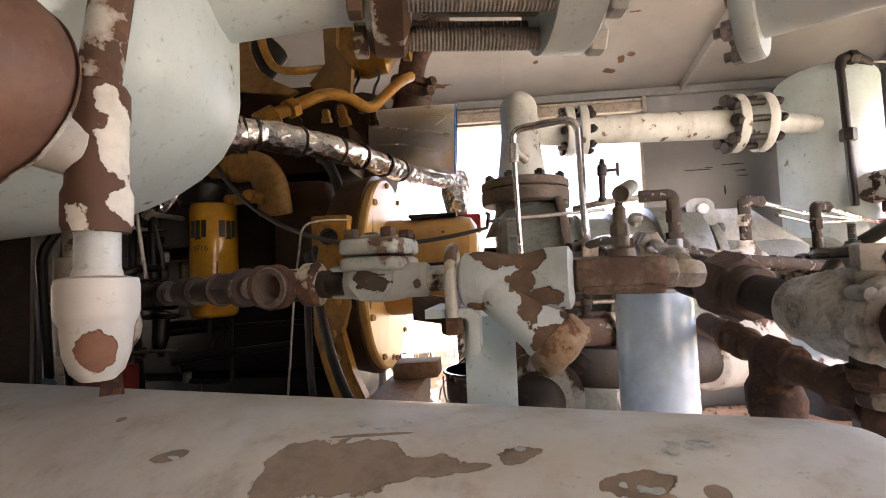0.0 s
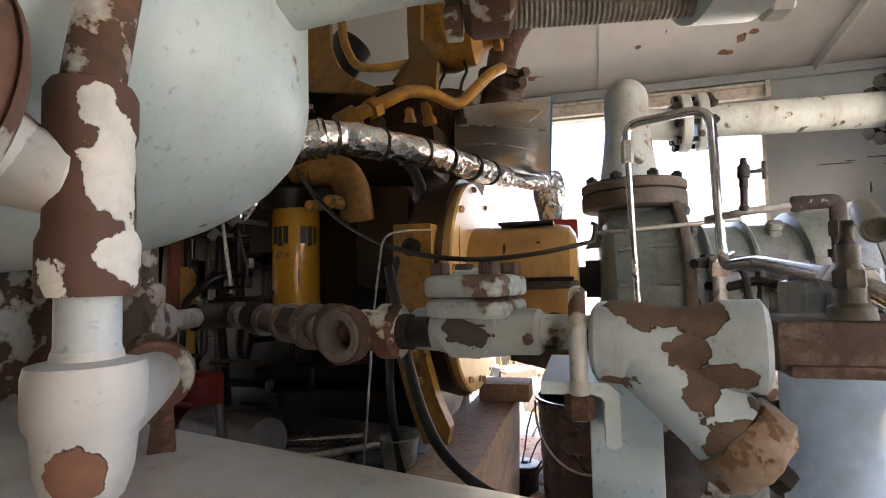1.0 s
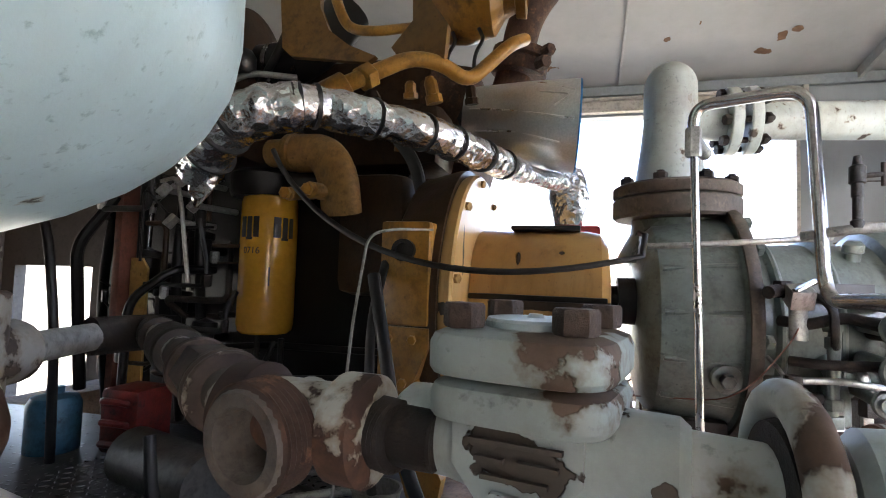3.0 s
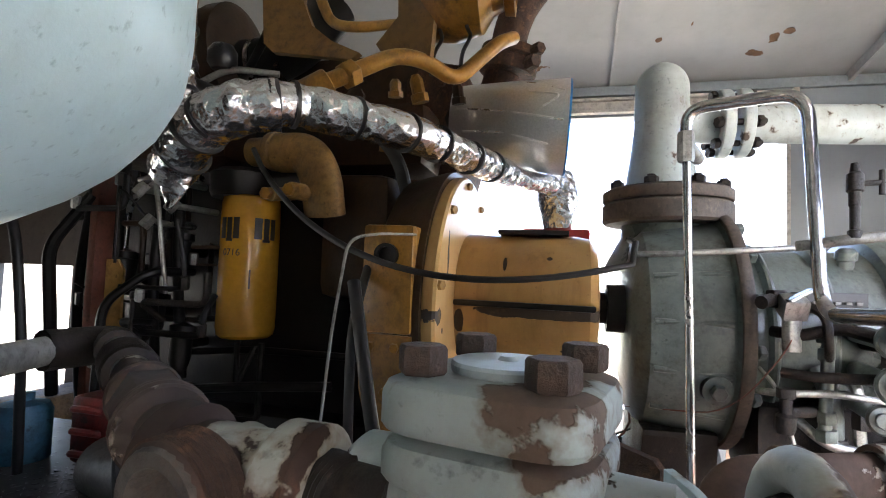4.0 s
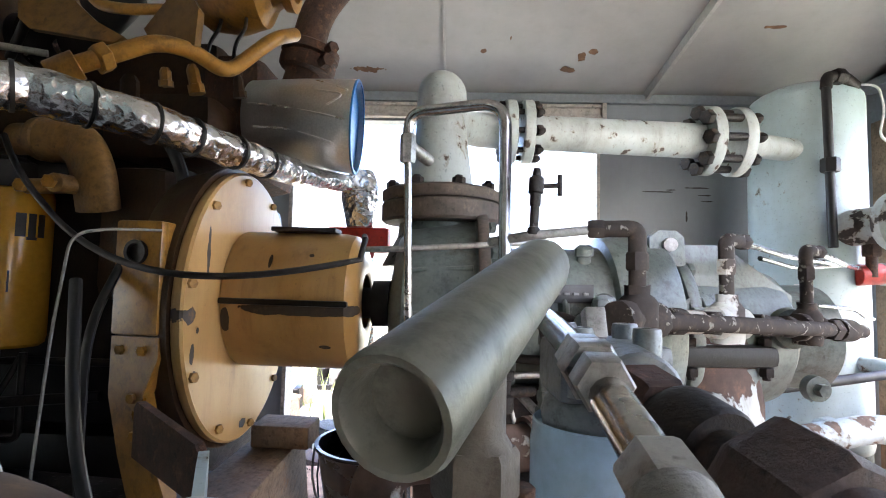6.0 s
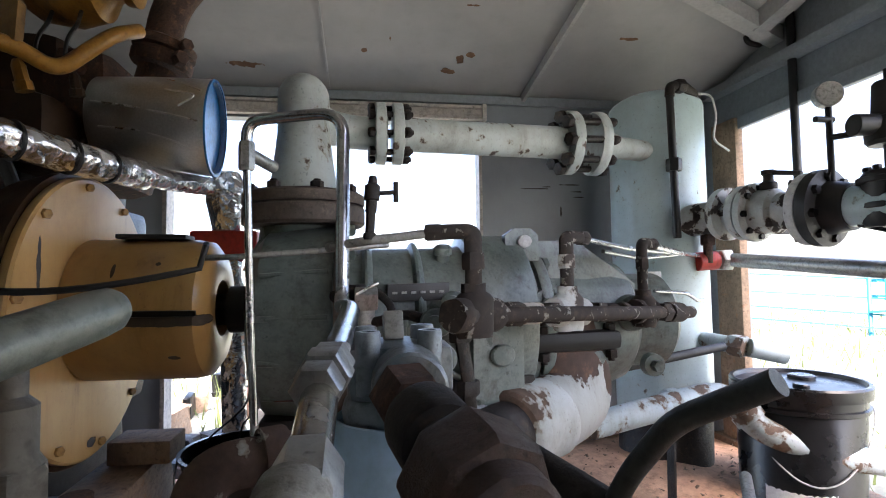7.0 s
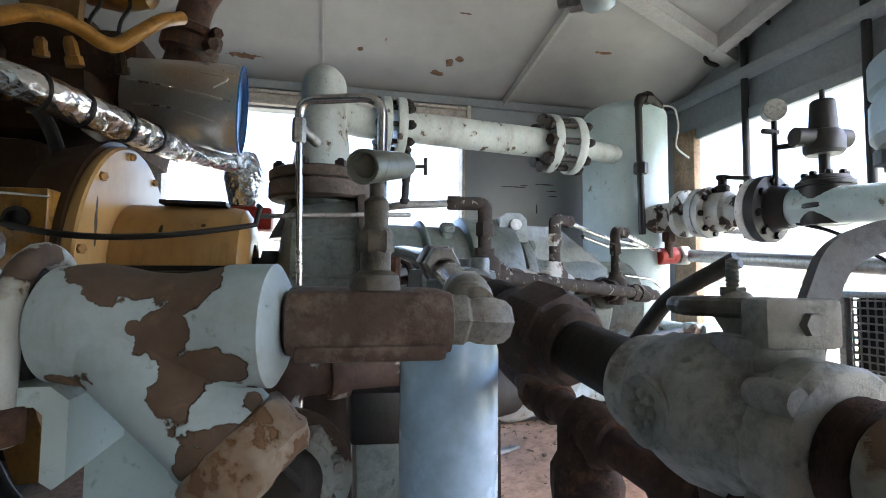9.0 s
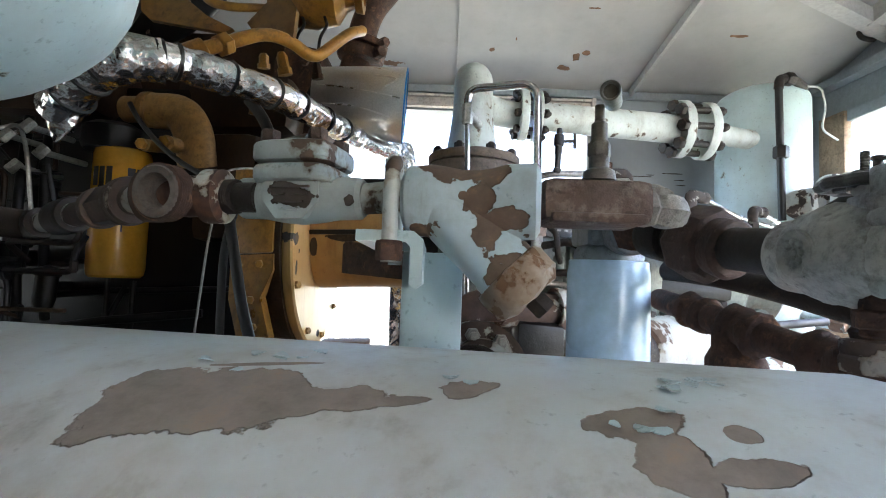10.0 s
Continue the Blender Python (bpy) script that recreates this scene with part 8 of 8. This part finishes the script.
def pail():
    c = Vector((1.365, 1.475, FLOOR + 0.035))
    t = thing("oil_pail", c, "black plastic oil pail with a lid and a white label", "bucket")
    bm = B()
    lathe(bm, [(0, 0), (0.128, 0), (0.132, 0.006), (0.141, 0.25), (0.147, 0.253), (0.147, 0.262), (0.142, 0.265), (0.143, 0.30), (0, 0.30)], Matrix.Translation(c), 56)
    part("body", bm, mat_plastic, t)
    bm = B()
    lathe(bm, [(0.1425, 0.285), (0.152, 0.285), (0.154, 0.29), (0.154, 0.312), (0.150, 0.317), (0.143, 0.316), (0.139, 0.306), (0, 0.306)], Matrix.Translation(c), 56)
    part("lid", bm, mat_plastic, t)
    for dx, dy, r in ((0.05, 0.04, 0.032), (-0.045, -0.06, 0.018)):
        bm = B()
        lathe(bm, [(0, 0.305), (r, 0.305), (r, 0.314), (r * 0.85, 0.317), (0, 0.315)], Matrix.Translation(c + Vector((dx, dy, 0))), 24)
        part("spout_cap", bm, mat_plastic, t)
    def wrap(a0, a1, z0, z1, off):
        bm = B()
        n = 14
        lo, hi = [], []
        for i in range(n + 1):
            a = radians(a0 + (a1 - a0) * i / n)
            for z, lst in ((z0, lo), (z1, hi)):
                r = 0.132 + (z - 0.006) / 0.244 * 0.009 + off
                lst.append(bm.verts.new(c + Vector((r * math.cos(a), r * math.sin(a), z))))
        for i in range(n):
            bm.faces.new((lo[i], lo[i + 1], hi[i + 1], hi[i]))
        return bm
    label = part("label", wrap(196, 258, 0.04, 0.22, 0.0012), mat_label, t, "white paper label with black print")
    cu = bpy.data.curves.new("print", "FONT")
    cu.body, cu.size, cu.extrude, cu.align_x = "PGS-100", 0.026, 0.0003, "CENTER"
    tmp = new("print", cu)
    me = bpy.data.meshes.new_from_object(tmp.evaluated_get(bpy.context.evaluated_depsgraph_get()))
    bpy.data.objects.remove(tmp)
    bm = B()
    bm.from_mesh(me)
    a0 = radians(232)
    for v in bm.verts:
        a = a0 + v.co.x / 0.14
        z = 0.165 + v.co.y
        r = 0.132 + (z - 0.006) / 0.244 * 0.009 + 0.0022 + v.co.z
        v.co = c + Vector((r * math.cos(a), r * math.sin(a), z))
    part("print", bm, mat_ink, label)
    for k, (a0, a1) in enumerate(((212, 240), (206, 236), (206, 228))):
        part("print_bar", wrap(a0, a1, 0.13 - k * 0.018, 0.134 - k * 0.018, 0.002), mat_zinc, label)
    bm = B()
    pts = [c + Vector((0.15 * math.cos(radians(a)), 0.15 * math.sin(radians(a)), 0.26 - 0.16 * math.sin(radians(a - 150) * 180 / 180) ** 2)) for a in range(150, 331, 6)]
    tube(bm, pts, 0.0022, 0, 8)
    part("wire_handle", bm, mat_zinc, t)


pail()


def caged_heater():
    c = Vector((1.20, 0.86, 0.0))
    t = thing("caged_cooler", (1.24, 0.80, FLOOR), "near-black cabinet with a wire mesh guard on grey angle legs", "cooler")
    # the cabinet behind the mesh is coloured near-black
    bm = B()
    box(bm, (1.13, 0.60, 0.28), (1.50, 0.96, 0.60), 0.006)
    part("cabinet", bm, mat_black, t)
    # mesh on the side that faces the shed
    k = 0
    bm = B()
    z = 0.285
    while z < 0.60:
        tube(bm, [(1.121, 0.60, z), (1.121, 0.96, z)], 0.0018, 0, 6)
        z += 0.0135
    y = 0.605
    while y < 0.96:
        tube(bm, [(1.1185, y, 0.28), (1.1185, y, 0.60)], 0.0018, 0, 6)
        y += 0.0135
    z = 0.285
    while z < 0.60:
        tube(bm, [(1.13, 0.969, z), (1.50, 0.969, z)], 0.0018, 0, 6)
        z += 0.0135
    o = part("mesh_guard", bm, mat_zinc, t, "woven wire guard")
    tagged(o, kind="stuff")
    bm = B()
    box(bm, (1.112, 0.59, 0.60), (1.51, 0.975, 0.612), 0.003)
    box(bm, (1.112, 0.965, 0.27), (1.128, 0.978, 0.60), 0.002)
    part("frame", bm, mat_zinc, t)
    for x, y in ((1.13, 0.95), (1.48, 0.95), (1.13, 0.62), (1.48, 0.62)):
        bm = B()
        box(bm, (x - 0.012, y - 0.012, FLOOR - 0.01), (x + 0.012, y + 0.012, 0.29), 0.002)
        part("leg", bm, mat_iron_grey, t)


caged_heater()


mat_blue_can = surface("faded_blue_plastic", (0.05, 0.16, 0.24), 0.5, 0.0, 0.2, 12.0, 100.0, 0.1)


mat_oily_grey = surface("oily_grey_steel", (0.085, 0.082, 0.075), 0.5, 0.1, 0.35, 14.0, 150.0, 0.3, (0.02, 0.017, 0.014), 0.52)


mat_oily_red = surface("oily_dark_red", (0.17, 0.022, 0.016), 0.45, 0.0, 0.4, 18.0, 140.0, 0.3, (0.03, 0.012, 0.01), 0.50)


def clutter():
    # black pail under the coupling
    c = Vector((0.08, 1.42, FLOOR))
    t = thing("drain_bucket", c, "old black bucket with a wire handle on the dirt", "bucket")
    bm = B()
    lathe(bm, [(0, 0.004), (0.10, 0.004), (0.122, 0.285), (0.128, 0.288), (0.128, 0.294), (0.12, 0.294), (0.098, 0.012), (0, 0.012)], Matrix.Translation(c), 40)
    part("body", bm, mat_plastic, t)
    bm = B()
    tube(bm, [c + Vector((0.126 * math.cos(radians(a)), -0.02 + 0.126 * math.sin(radians(a)), 0.28 - 0.12 * math.sin(radians(a - 180)))) for a in range(180, 361, 10)], 0.0025, 0, 8)
    part("handle", bm, mat_zinc, t)
    # small filter can standing on the floor
    bm = B()
    lathe(bm, [(0, 0), (0.036, 0), (0.038, 0.004), (0.038, 0.075), (0.042, 0.078), (0.042, 0.086), (0.03, 0.088), (0.0, 0.088)], Matrix.Translation((-0.085, 1.53, FLOOR)), 28)
    solid("used_filter", bm, mat_rust_dark, "small used filter can standing among the litter", "can")
    bm = B()
    lathe(bm, [(0.012, 0.0), (0.04, 0.0), (0.04, 0.003), (0.012, 0.003)], Matrix.Translation((-0.085, 1.53, FLOOR + 0.0885)), 28)
    solid("filter_lid", bm, mat_pale, "pale round lid with a hole", "lid")
    # wires
    rng = random.Random(4)
    for k in range(5):
        a = Vector((0.16 + rng.uniform(-0.05, 0.05), 1.40 + rng.uniform(-0.06, 0.06), 0.44 + rng.uniform(-0.03, 0.05)))
        b = Vector((-0.02 - 0.03 * k, 1.50 + rng.uniform(-0.08, 0.08), FLOOR + 0.01))
        lift = rng.uniform(0.03, 0.10)
        pts = [a.lerp(b, i / 12) + Vector((0.02 * math.sin(i * 0.9 + k), 0, lift * math.sin(math.pi * i / 12))) for i in range(13)]
        bm = B()
        tube(bm, pts, 0.0022, 0.0, 8)
        solid("loose_wire", bm, mat_rubber if k % 3 else mat_oxide, "thin tangled wire hanging under the coupling", "wire", "loose wires")
    bm = B()
    tube(bm, [(0.335, 1.12, 0.655), (0.31, 1.10, 0.60), (0.24, 1.12, 0.50), (0.12, 1.30, 0.46)], 0.0011, 0.06, 8)
    solid("red_wire", bm, mat_oxide, "thin red wire along the compressor", "wire")
    # foil-wrapped drop pipe behind the coupling
    bm = B()
    tube(bm, [(0.0, 1.62, 0.80), (0.0, 1.62, 0.72), (0.005, 1.64, 0.30), (0.005, 1.64, FLOOR)], 0.03, 0, 20, 0.12)
    solid("lagged_drop_pipe", bm, mat_foil, "foil-wrapped pipe standing behind the coupling", "pipe")
    bm = B()
    lathe(bm, [(0, 0.0), (0.034, 0), (0.05, 0.07), (0.05, 0.09), (0.03, 0.14), (0, 0.14)], Matrix.Translation((-0.005, 1.60, 0.80)), 24)
    solid("lagged_valve", bm, mat_foil, "foil-wrapped valve standing on the lagged pipe", "valve")
    bm = B()
    box(bm, (-0.09, 1.58, 0.74), (0.07, 1.66, 0.80), 0.01)
    solid("red_clamp", bm, mat_red, "red clamp round the lagged pipe", "clamp")
    # deck plate left of the skid
    bm = B()
    box(bm, (-2.0, 0.70, 0.30), (-0.215, 1.28, 0.314), 0.002)
    box(bm, (-1.95, 0.72, FLOOR - 0.01), (-0.23, 0.74, 0.30), 0.002)
    setting("deck_plate", bm, mat_plate, "dark raised-pattern deck plate beside the engine", "floor")
    bm = B()
    for i in range(34):
        for j in range(24):
            x, y = -0.80 + 0.017 * i, 0.715 + 0.017 * j
            a = radians(45 if (i + j) % 2 else -45)
            u, v = Vector((math.cos(a), math.sin(a), 0)) * 0.0070, Vector((-math.sin(a), math.cos(a), 0)) * 0.0022
            c = Vector((x, y, 0.3138))
            low = [bm.verts.new(c + u * p + v * q) for p, q in ((-1, 0), (0, -1), (1, 0), (0, 1))]
            top = [bm.verts.new(c + (u * p + v * q) * 0.6 + Vector((0, 0, 0.0016))) for p, q in ((-1, 0), (0, -1), (1, 0), (0, 1))]
            bm.faces.new(top)
            for k in range(4):
                bm.faces.new((low[k], low[(k + 1) % 4], top[(k + 1) % 4], top[k]))
    ob = new("tread_lugs", mesh_of("tread_lugs", bm, mat_lug))
    tagged(ob, "worn shiny raised lugs of the deck plate", "floor", "", "stuff")
    bm = B()
    box(bm, (-0.842, 1.10, 0.313), (-0.824, 1.14, 1.10), 0.003)
    solid("oxide_post", bm, mat_oxide, "red oxide steel post standing on the deck", "post")
    bm = B()
    plate_shape(bm, [(-0.905, 0.314), (-0.865, 0.314), (-0.865, 0.66), (-0.88, 0.68), (-0.905, 0.68)], 0.006, Matrix(((1, 0, 0, 0.083), (0, 0, 1, 1.125), (0, 1, 0, 0), (0, 0, 0, 1))))
    solid("yellow_plate", bm, mat_tan_dark, "tall narrow yellow side plate beside the post", "plate")
    bm = B()
    lathe(bm, [(0, 0), (0.04, 0), (0.042, 0.004), (0.042, 0.10), (0.036, 0.112), (0.014, 0.118), (0.014, 0.13), (0, 0.131)], Matrix.Translation((-0.86, 1.02, 0.314)), 28)
    solid("blue_bottle", bm, mat_blue_can, "small blue plastic bottle on the deck", "bottle")
    bm = B()
    lathe(bm, [(0, 0), (0.045, 0), (0.045, 0.20), (0, 0.20)], frame_at((-0.64, 0.98, 0.36), (0.95, -0.3, 0.0)), 28)
    solid("grey_cylinder", bm, mat_oily_grey, "short oily grey cylinder lying on the deck", "cylinder")
    # starter motor in red
    t = thing("red_pump", (-0.70, 1.04, 0.314), "small red pump standing on the deck beside the engine", "pump")
    bm = B()
    box(bm, (-0.74, 1.0, 0.345), (-0.66, 1.08, 0.455), 0.012)
    part("body", bm, mat_oily_red, t)
    bm = B()
    rod(bm, (-0.70, 1.04, 0.312), (-0.70, 1.04, 0.36), 0.025)
    part("foot", bm, mat_rust_dark, t)
    for k in range(3):
        bm = B()
        z = 0.36 + 0.035 * k
        tube(bm, [(-0.72, 1.005, z), (-0.72, 0.985, z + 0.008), (-0.68, 0.985, z + 0.008), (-0.68, 1.005, z)], 0.006, 0.01, 8)
        part("lug", bm, mat_oily_red, t)
    # big black hoses at the left
    for pts, r in (([(-0.95, 0.98, 0.9), (-0.79, 0.93, 0.72), (-0.76, 0.93, 0.55), (-0.80, 0.97, 0.33)], 0.0075), ([(-0.225, 0.965, 0.31), (-0.235, 0.95, 0.42), (-0.242, 0.96, 0.60), (-0.255, 1.04, 0.68)], 0.0065), ([(-0.50, 0.86, 0.44), (-0.47, 0.84, 0.345), (-0.38, 0.86, 0.325), (-0.30, 0.95, 0.325), (-0.34, 1.02, 0.33), (-0.47, 0.98, 0.33), (-0.53, 0.90, 0.34)], 0.008)):
        bm = B()
        tube(bm, pts, r, 0.06, 12)
        solid("black_hose", bm, mat_rubber, "black rubber hose beside the engine", "hose", "engine hoses")


clutter()


def deck_things():
    bm = B()
    lathe(bm, [(0, 0.003), (0.026, 0.003), (0.033, 0.050), (0.035, 0.051), (0.035, 0.053), (0.031, 0.053), (0.024, 0.007), (0, 0.007)], Matrix.Translation((-0.235, 0.985, 0.313)), 28)
    solid("tin_cup", bm, mat_iron_grey, "small open tin cup on the deck plate", "cup")
    bm = B()
    tube(bm, [(-0.215, 0.90, 0.66), (-0.180, 0.86, 0.56), (-0.165, 0.85, 0.50), (-0.147, 0.85, 0.439), (-0.122, 0.85, 0.385), (-0.070, 0.85, 0.338), (0.0, 0.84, 0.315)], 0.0075, 0.05, 14)
    solid("drain_hose", bm, mat_rubber, "thick black hose hanging over the skid beam", "hose", "engine hoses")
    for k, (a, b, r) in enumerate((((-0.55, 0.86, 0.320), (-0.28, 1.08, 0.322), 0.007), ((-0.50, 0.83, 0.319), (-0.33, 0.99, 0.320), 0.005), ((-0.60, 0.98, 0.321), (-0.36, 1.12, 0.321), 0.006))):
        bm = B()
        rod(bm, a, b, r, 12)
        solid("scrap_rod", bm, (mat_zinc, mat_rust, mat_iron_grey)[k], "length of dull steel rod lying on the deck", "rod", "rods on the deck")
    rng = random.Random(8)
    for k in range(16):
        x, y = rng.uniform(-0.46, -0.20), rng.uniform(0.84, 1.10)
        w = rng.uniform(0.008, 0.022)
        bm = B()
        plate_shape(bm, [(w * (0.6 + 0.4 * rng.random()) * math.cos(i), w * (0.3 + 0.5 * rng.random()) * math.sin(i)) for i in range(6)], 0.002, Matrix.Translation((x, y, 0.316)) @ Matrix.Rotation(rng.uniform(-0.5, 0.5), 4, "X"))
        solid("scrap_chip", bm, (mat_rust, mat_pale, mat_rust_dark, mat_wood)[k % 4], "small scrap chip on the oily deck", "scrap", "chips on the deck")


deck_things()


def litter():
    """Stones, chips and dry leaves strewn over the dirt."""
    rng = random.Random(21)
    bm = B()
    for _ in range(2600):
        x, y = rng.uniform(-0.35, 1.55), rng.uniform(0.75, 2.02)
        r = rng.choice((0.003, 0.004, 0.006, 0.009)) * rng.uniform(0.7, 1.4)
        heap = dirt_heap(x, y)
        c = Vector((x, y, FLOOR + heap + 0.012 * noise.noise((x * 7, y * 7, 3)) + r * 0.3))
        vs = [bm.verts.new(c + Vector((rng.uniform(-r, r), rng.uniform(-r, r), rng.uniform(-r, r) * 0.6))) for _ in range(4)]
        for f in ((0, 1, 2), (0, 2, 3), (0, 3, 1), (1, 3, 2)):
            bm.faces.new([vs[k] for k in f])
    ob = new("litter", mesh_of("litter", bm, mat_litter))
    tagged(ob, "stones, wood chips and dry leaves on the dirt", "litter", "", "stuff")
    for k in range(26):
        x, y = rng.uniform(-0.30, 0.28), rng.uniform(1.42, 1.95)
        s = rng.uniform(0.015, 0.045)
        bm = B()
        box(bm, (x - s, y - s * 0.5, FLOOR - 0.004), (x + s, y + s * 0.5, FLOOR + s * rng.uniform(0.5, 1.2)), s * 0.12, Matrix.Rotation(rng.uniform(0, 3), 3, "Z"))
        for v in bm.verts:
            v.co += Vector((noise.noise(v.co * 40), noise.noise(v.co * 40 + Vector((3, 0, 0))), 0)) * s * 0.3
        solid("rubble_piece", bm, (mat_wood, mat_rust, mat_pale, mat_dirt)[k % 4], "broken piece of scrap lying on the dirt", "scrap", "scrap under the coupling")
    for k in range(95):
        x, y = rng.uniform(-0.95, 0.85), rng.uniform(2.15, 4.6)
        s = rng.uniform(0.03, 0.12)
        bm = B()
        box(bm, (x - s, y - s * rng.uniform(0.15, 0.6), -0.13), (x + s, y + s * 0.4, -0.11 + s * rng.uniform(0.5, 1.6)), s * 0.12, Matrix.Rotation(rng.uniform(0, 3), 3, "Z"))
        for v in bm.verts:
            v.co += Vector((noise.noise(v.co * 30), noise.noise(v.co * 30 + Vector((3, 0, 0))), 0)) * s * 0.4
        solid("scrap_piece", bm, (mat_rust_dark, mat_wood, mat_rust, mat_black, mat_oily_grey)[k % 5], "weathered piece of scrap dumped behind the shed", "scrap", "scrap behind the shed")
    for k, (x, y, s) in enumerate(((-0.02, 1.62, 0.07), (0.16, 1.70, 0.06), (-0.16, 1.66, 0.05))):
        bm = B()
        n = 9
        g = [[bm.verts.new((x + s * (i / n - 0.5) * 2 + 0.012 * noise.noise((i, j, k)), y + s * (j / n - 0.5) * 2, FLOOR + 0.03 + 0.035 * noise.noise((i * 0.6, j * 0.6, k * 5)) - 0.03 * max(abs(i / n - 0.5), abs(j / n - 0.5)))) for j in range(n + 1)] for i in range(n + 1)]
        for i in range(n):
            for j in range(n):
                bm.faces.new((g[i][j], g[i + 1][j], g[i + 1][j + 1], g[i][j + 1]))
        bmesh.ops.solidify(bm, geom=bm.faces[:], thickness=0.003)
        solid("rag", bm, mat_pale, "crumpled pale rag thrown on the dirt", "rag", "rags under the coupling")


mat_litter = surface("dry_litter", (0.30, 0.22, 0.15), 0.9, 0.0, 0.6, 25.0, 150.0, 0.2, (0.08, 0.06, 0.045), 0.5)
litter()


# ---- outside ----
def gate():
    t = thing("field_gate", (6.0, 6.2, -0.12), "teal tubular steel field gate standing in the grass", "gate")
    a, b = Vector((4.6, 7.0, 0)), Vector((7.6, 4.2, -0.25))
    for z in (0.12, 0.28, 0.47, 0.70):
        bm = B()
        rod(bm, a + Vector((0, 0, z)), b + Vector((0, 0, z)), 0.011, 10)
        part("rail", bm, mat_teal, t)
    for k, lean in ((0.0, 0.0), (0.16, 0.12), (0.52, 0.0), (0.56, 0.0), (1.0, 0.0)):
        bm = B()
        p = a.lerp(b, k)
        rod(bm, p + Vector((lean, -lean, -0.16)), p + Vector((0, 0, 0.76)), 0.024, 10)
        part("post", bm, mat_teal, t)
    for z in (0.30, 0.48, 0.66):
        bm = B()
        box(bm, a.lerp(b, 0.515) + Vector((0, -0.02, z)), a.lerp(b, 0.565) + Vector((0, 0.02, z + 0.035)), 0.004)
        part("latch", bm, mat_teal, t)


gate()


def grass():
    bm = B()
    rng = random.Random(7)
    for _ in range(5200):
        x, y = rng.uniform(1.9, 9), rng.uniform(-1, 9)
        if rng.random() < 0.25:
            x, y = rng.uniform(-2, 2), rng.uniform(2.4, 8)
        h, a = rng.uniform(0.06, 0.22), rng.uniform(0, 6.28)
        dx, dy = 0.008 * math.cos(a), 0.008 * math.sin(a)
        lx, ly = rng.uniform(-0.08, 0.08), rng.uniform(-0.08, 0.08)
        vs = [bm.verts.new(c) for c in ((x - dx, y - dy, -0.14), (x + dx, y + dy, -0.14), (x + lx, y + ly, -0.12 + h))]
        bm.faces.new(vs)
    ob = new("grass", mesh_of("grass", bm, mat_grass))
    tagged(ob, "sparse dry and green grass tufts in the pasture", "grass", "", "stuff")


mat_grass = surface("grass_blades", (0.16, 0.20, 0.06), 0.8, 0.0, 0.3, 2.0, 20.0, 0.0)
grass()
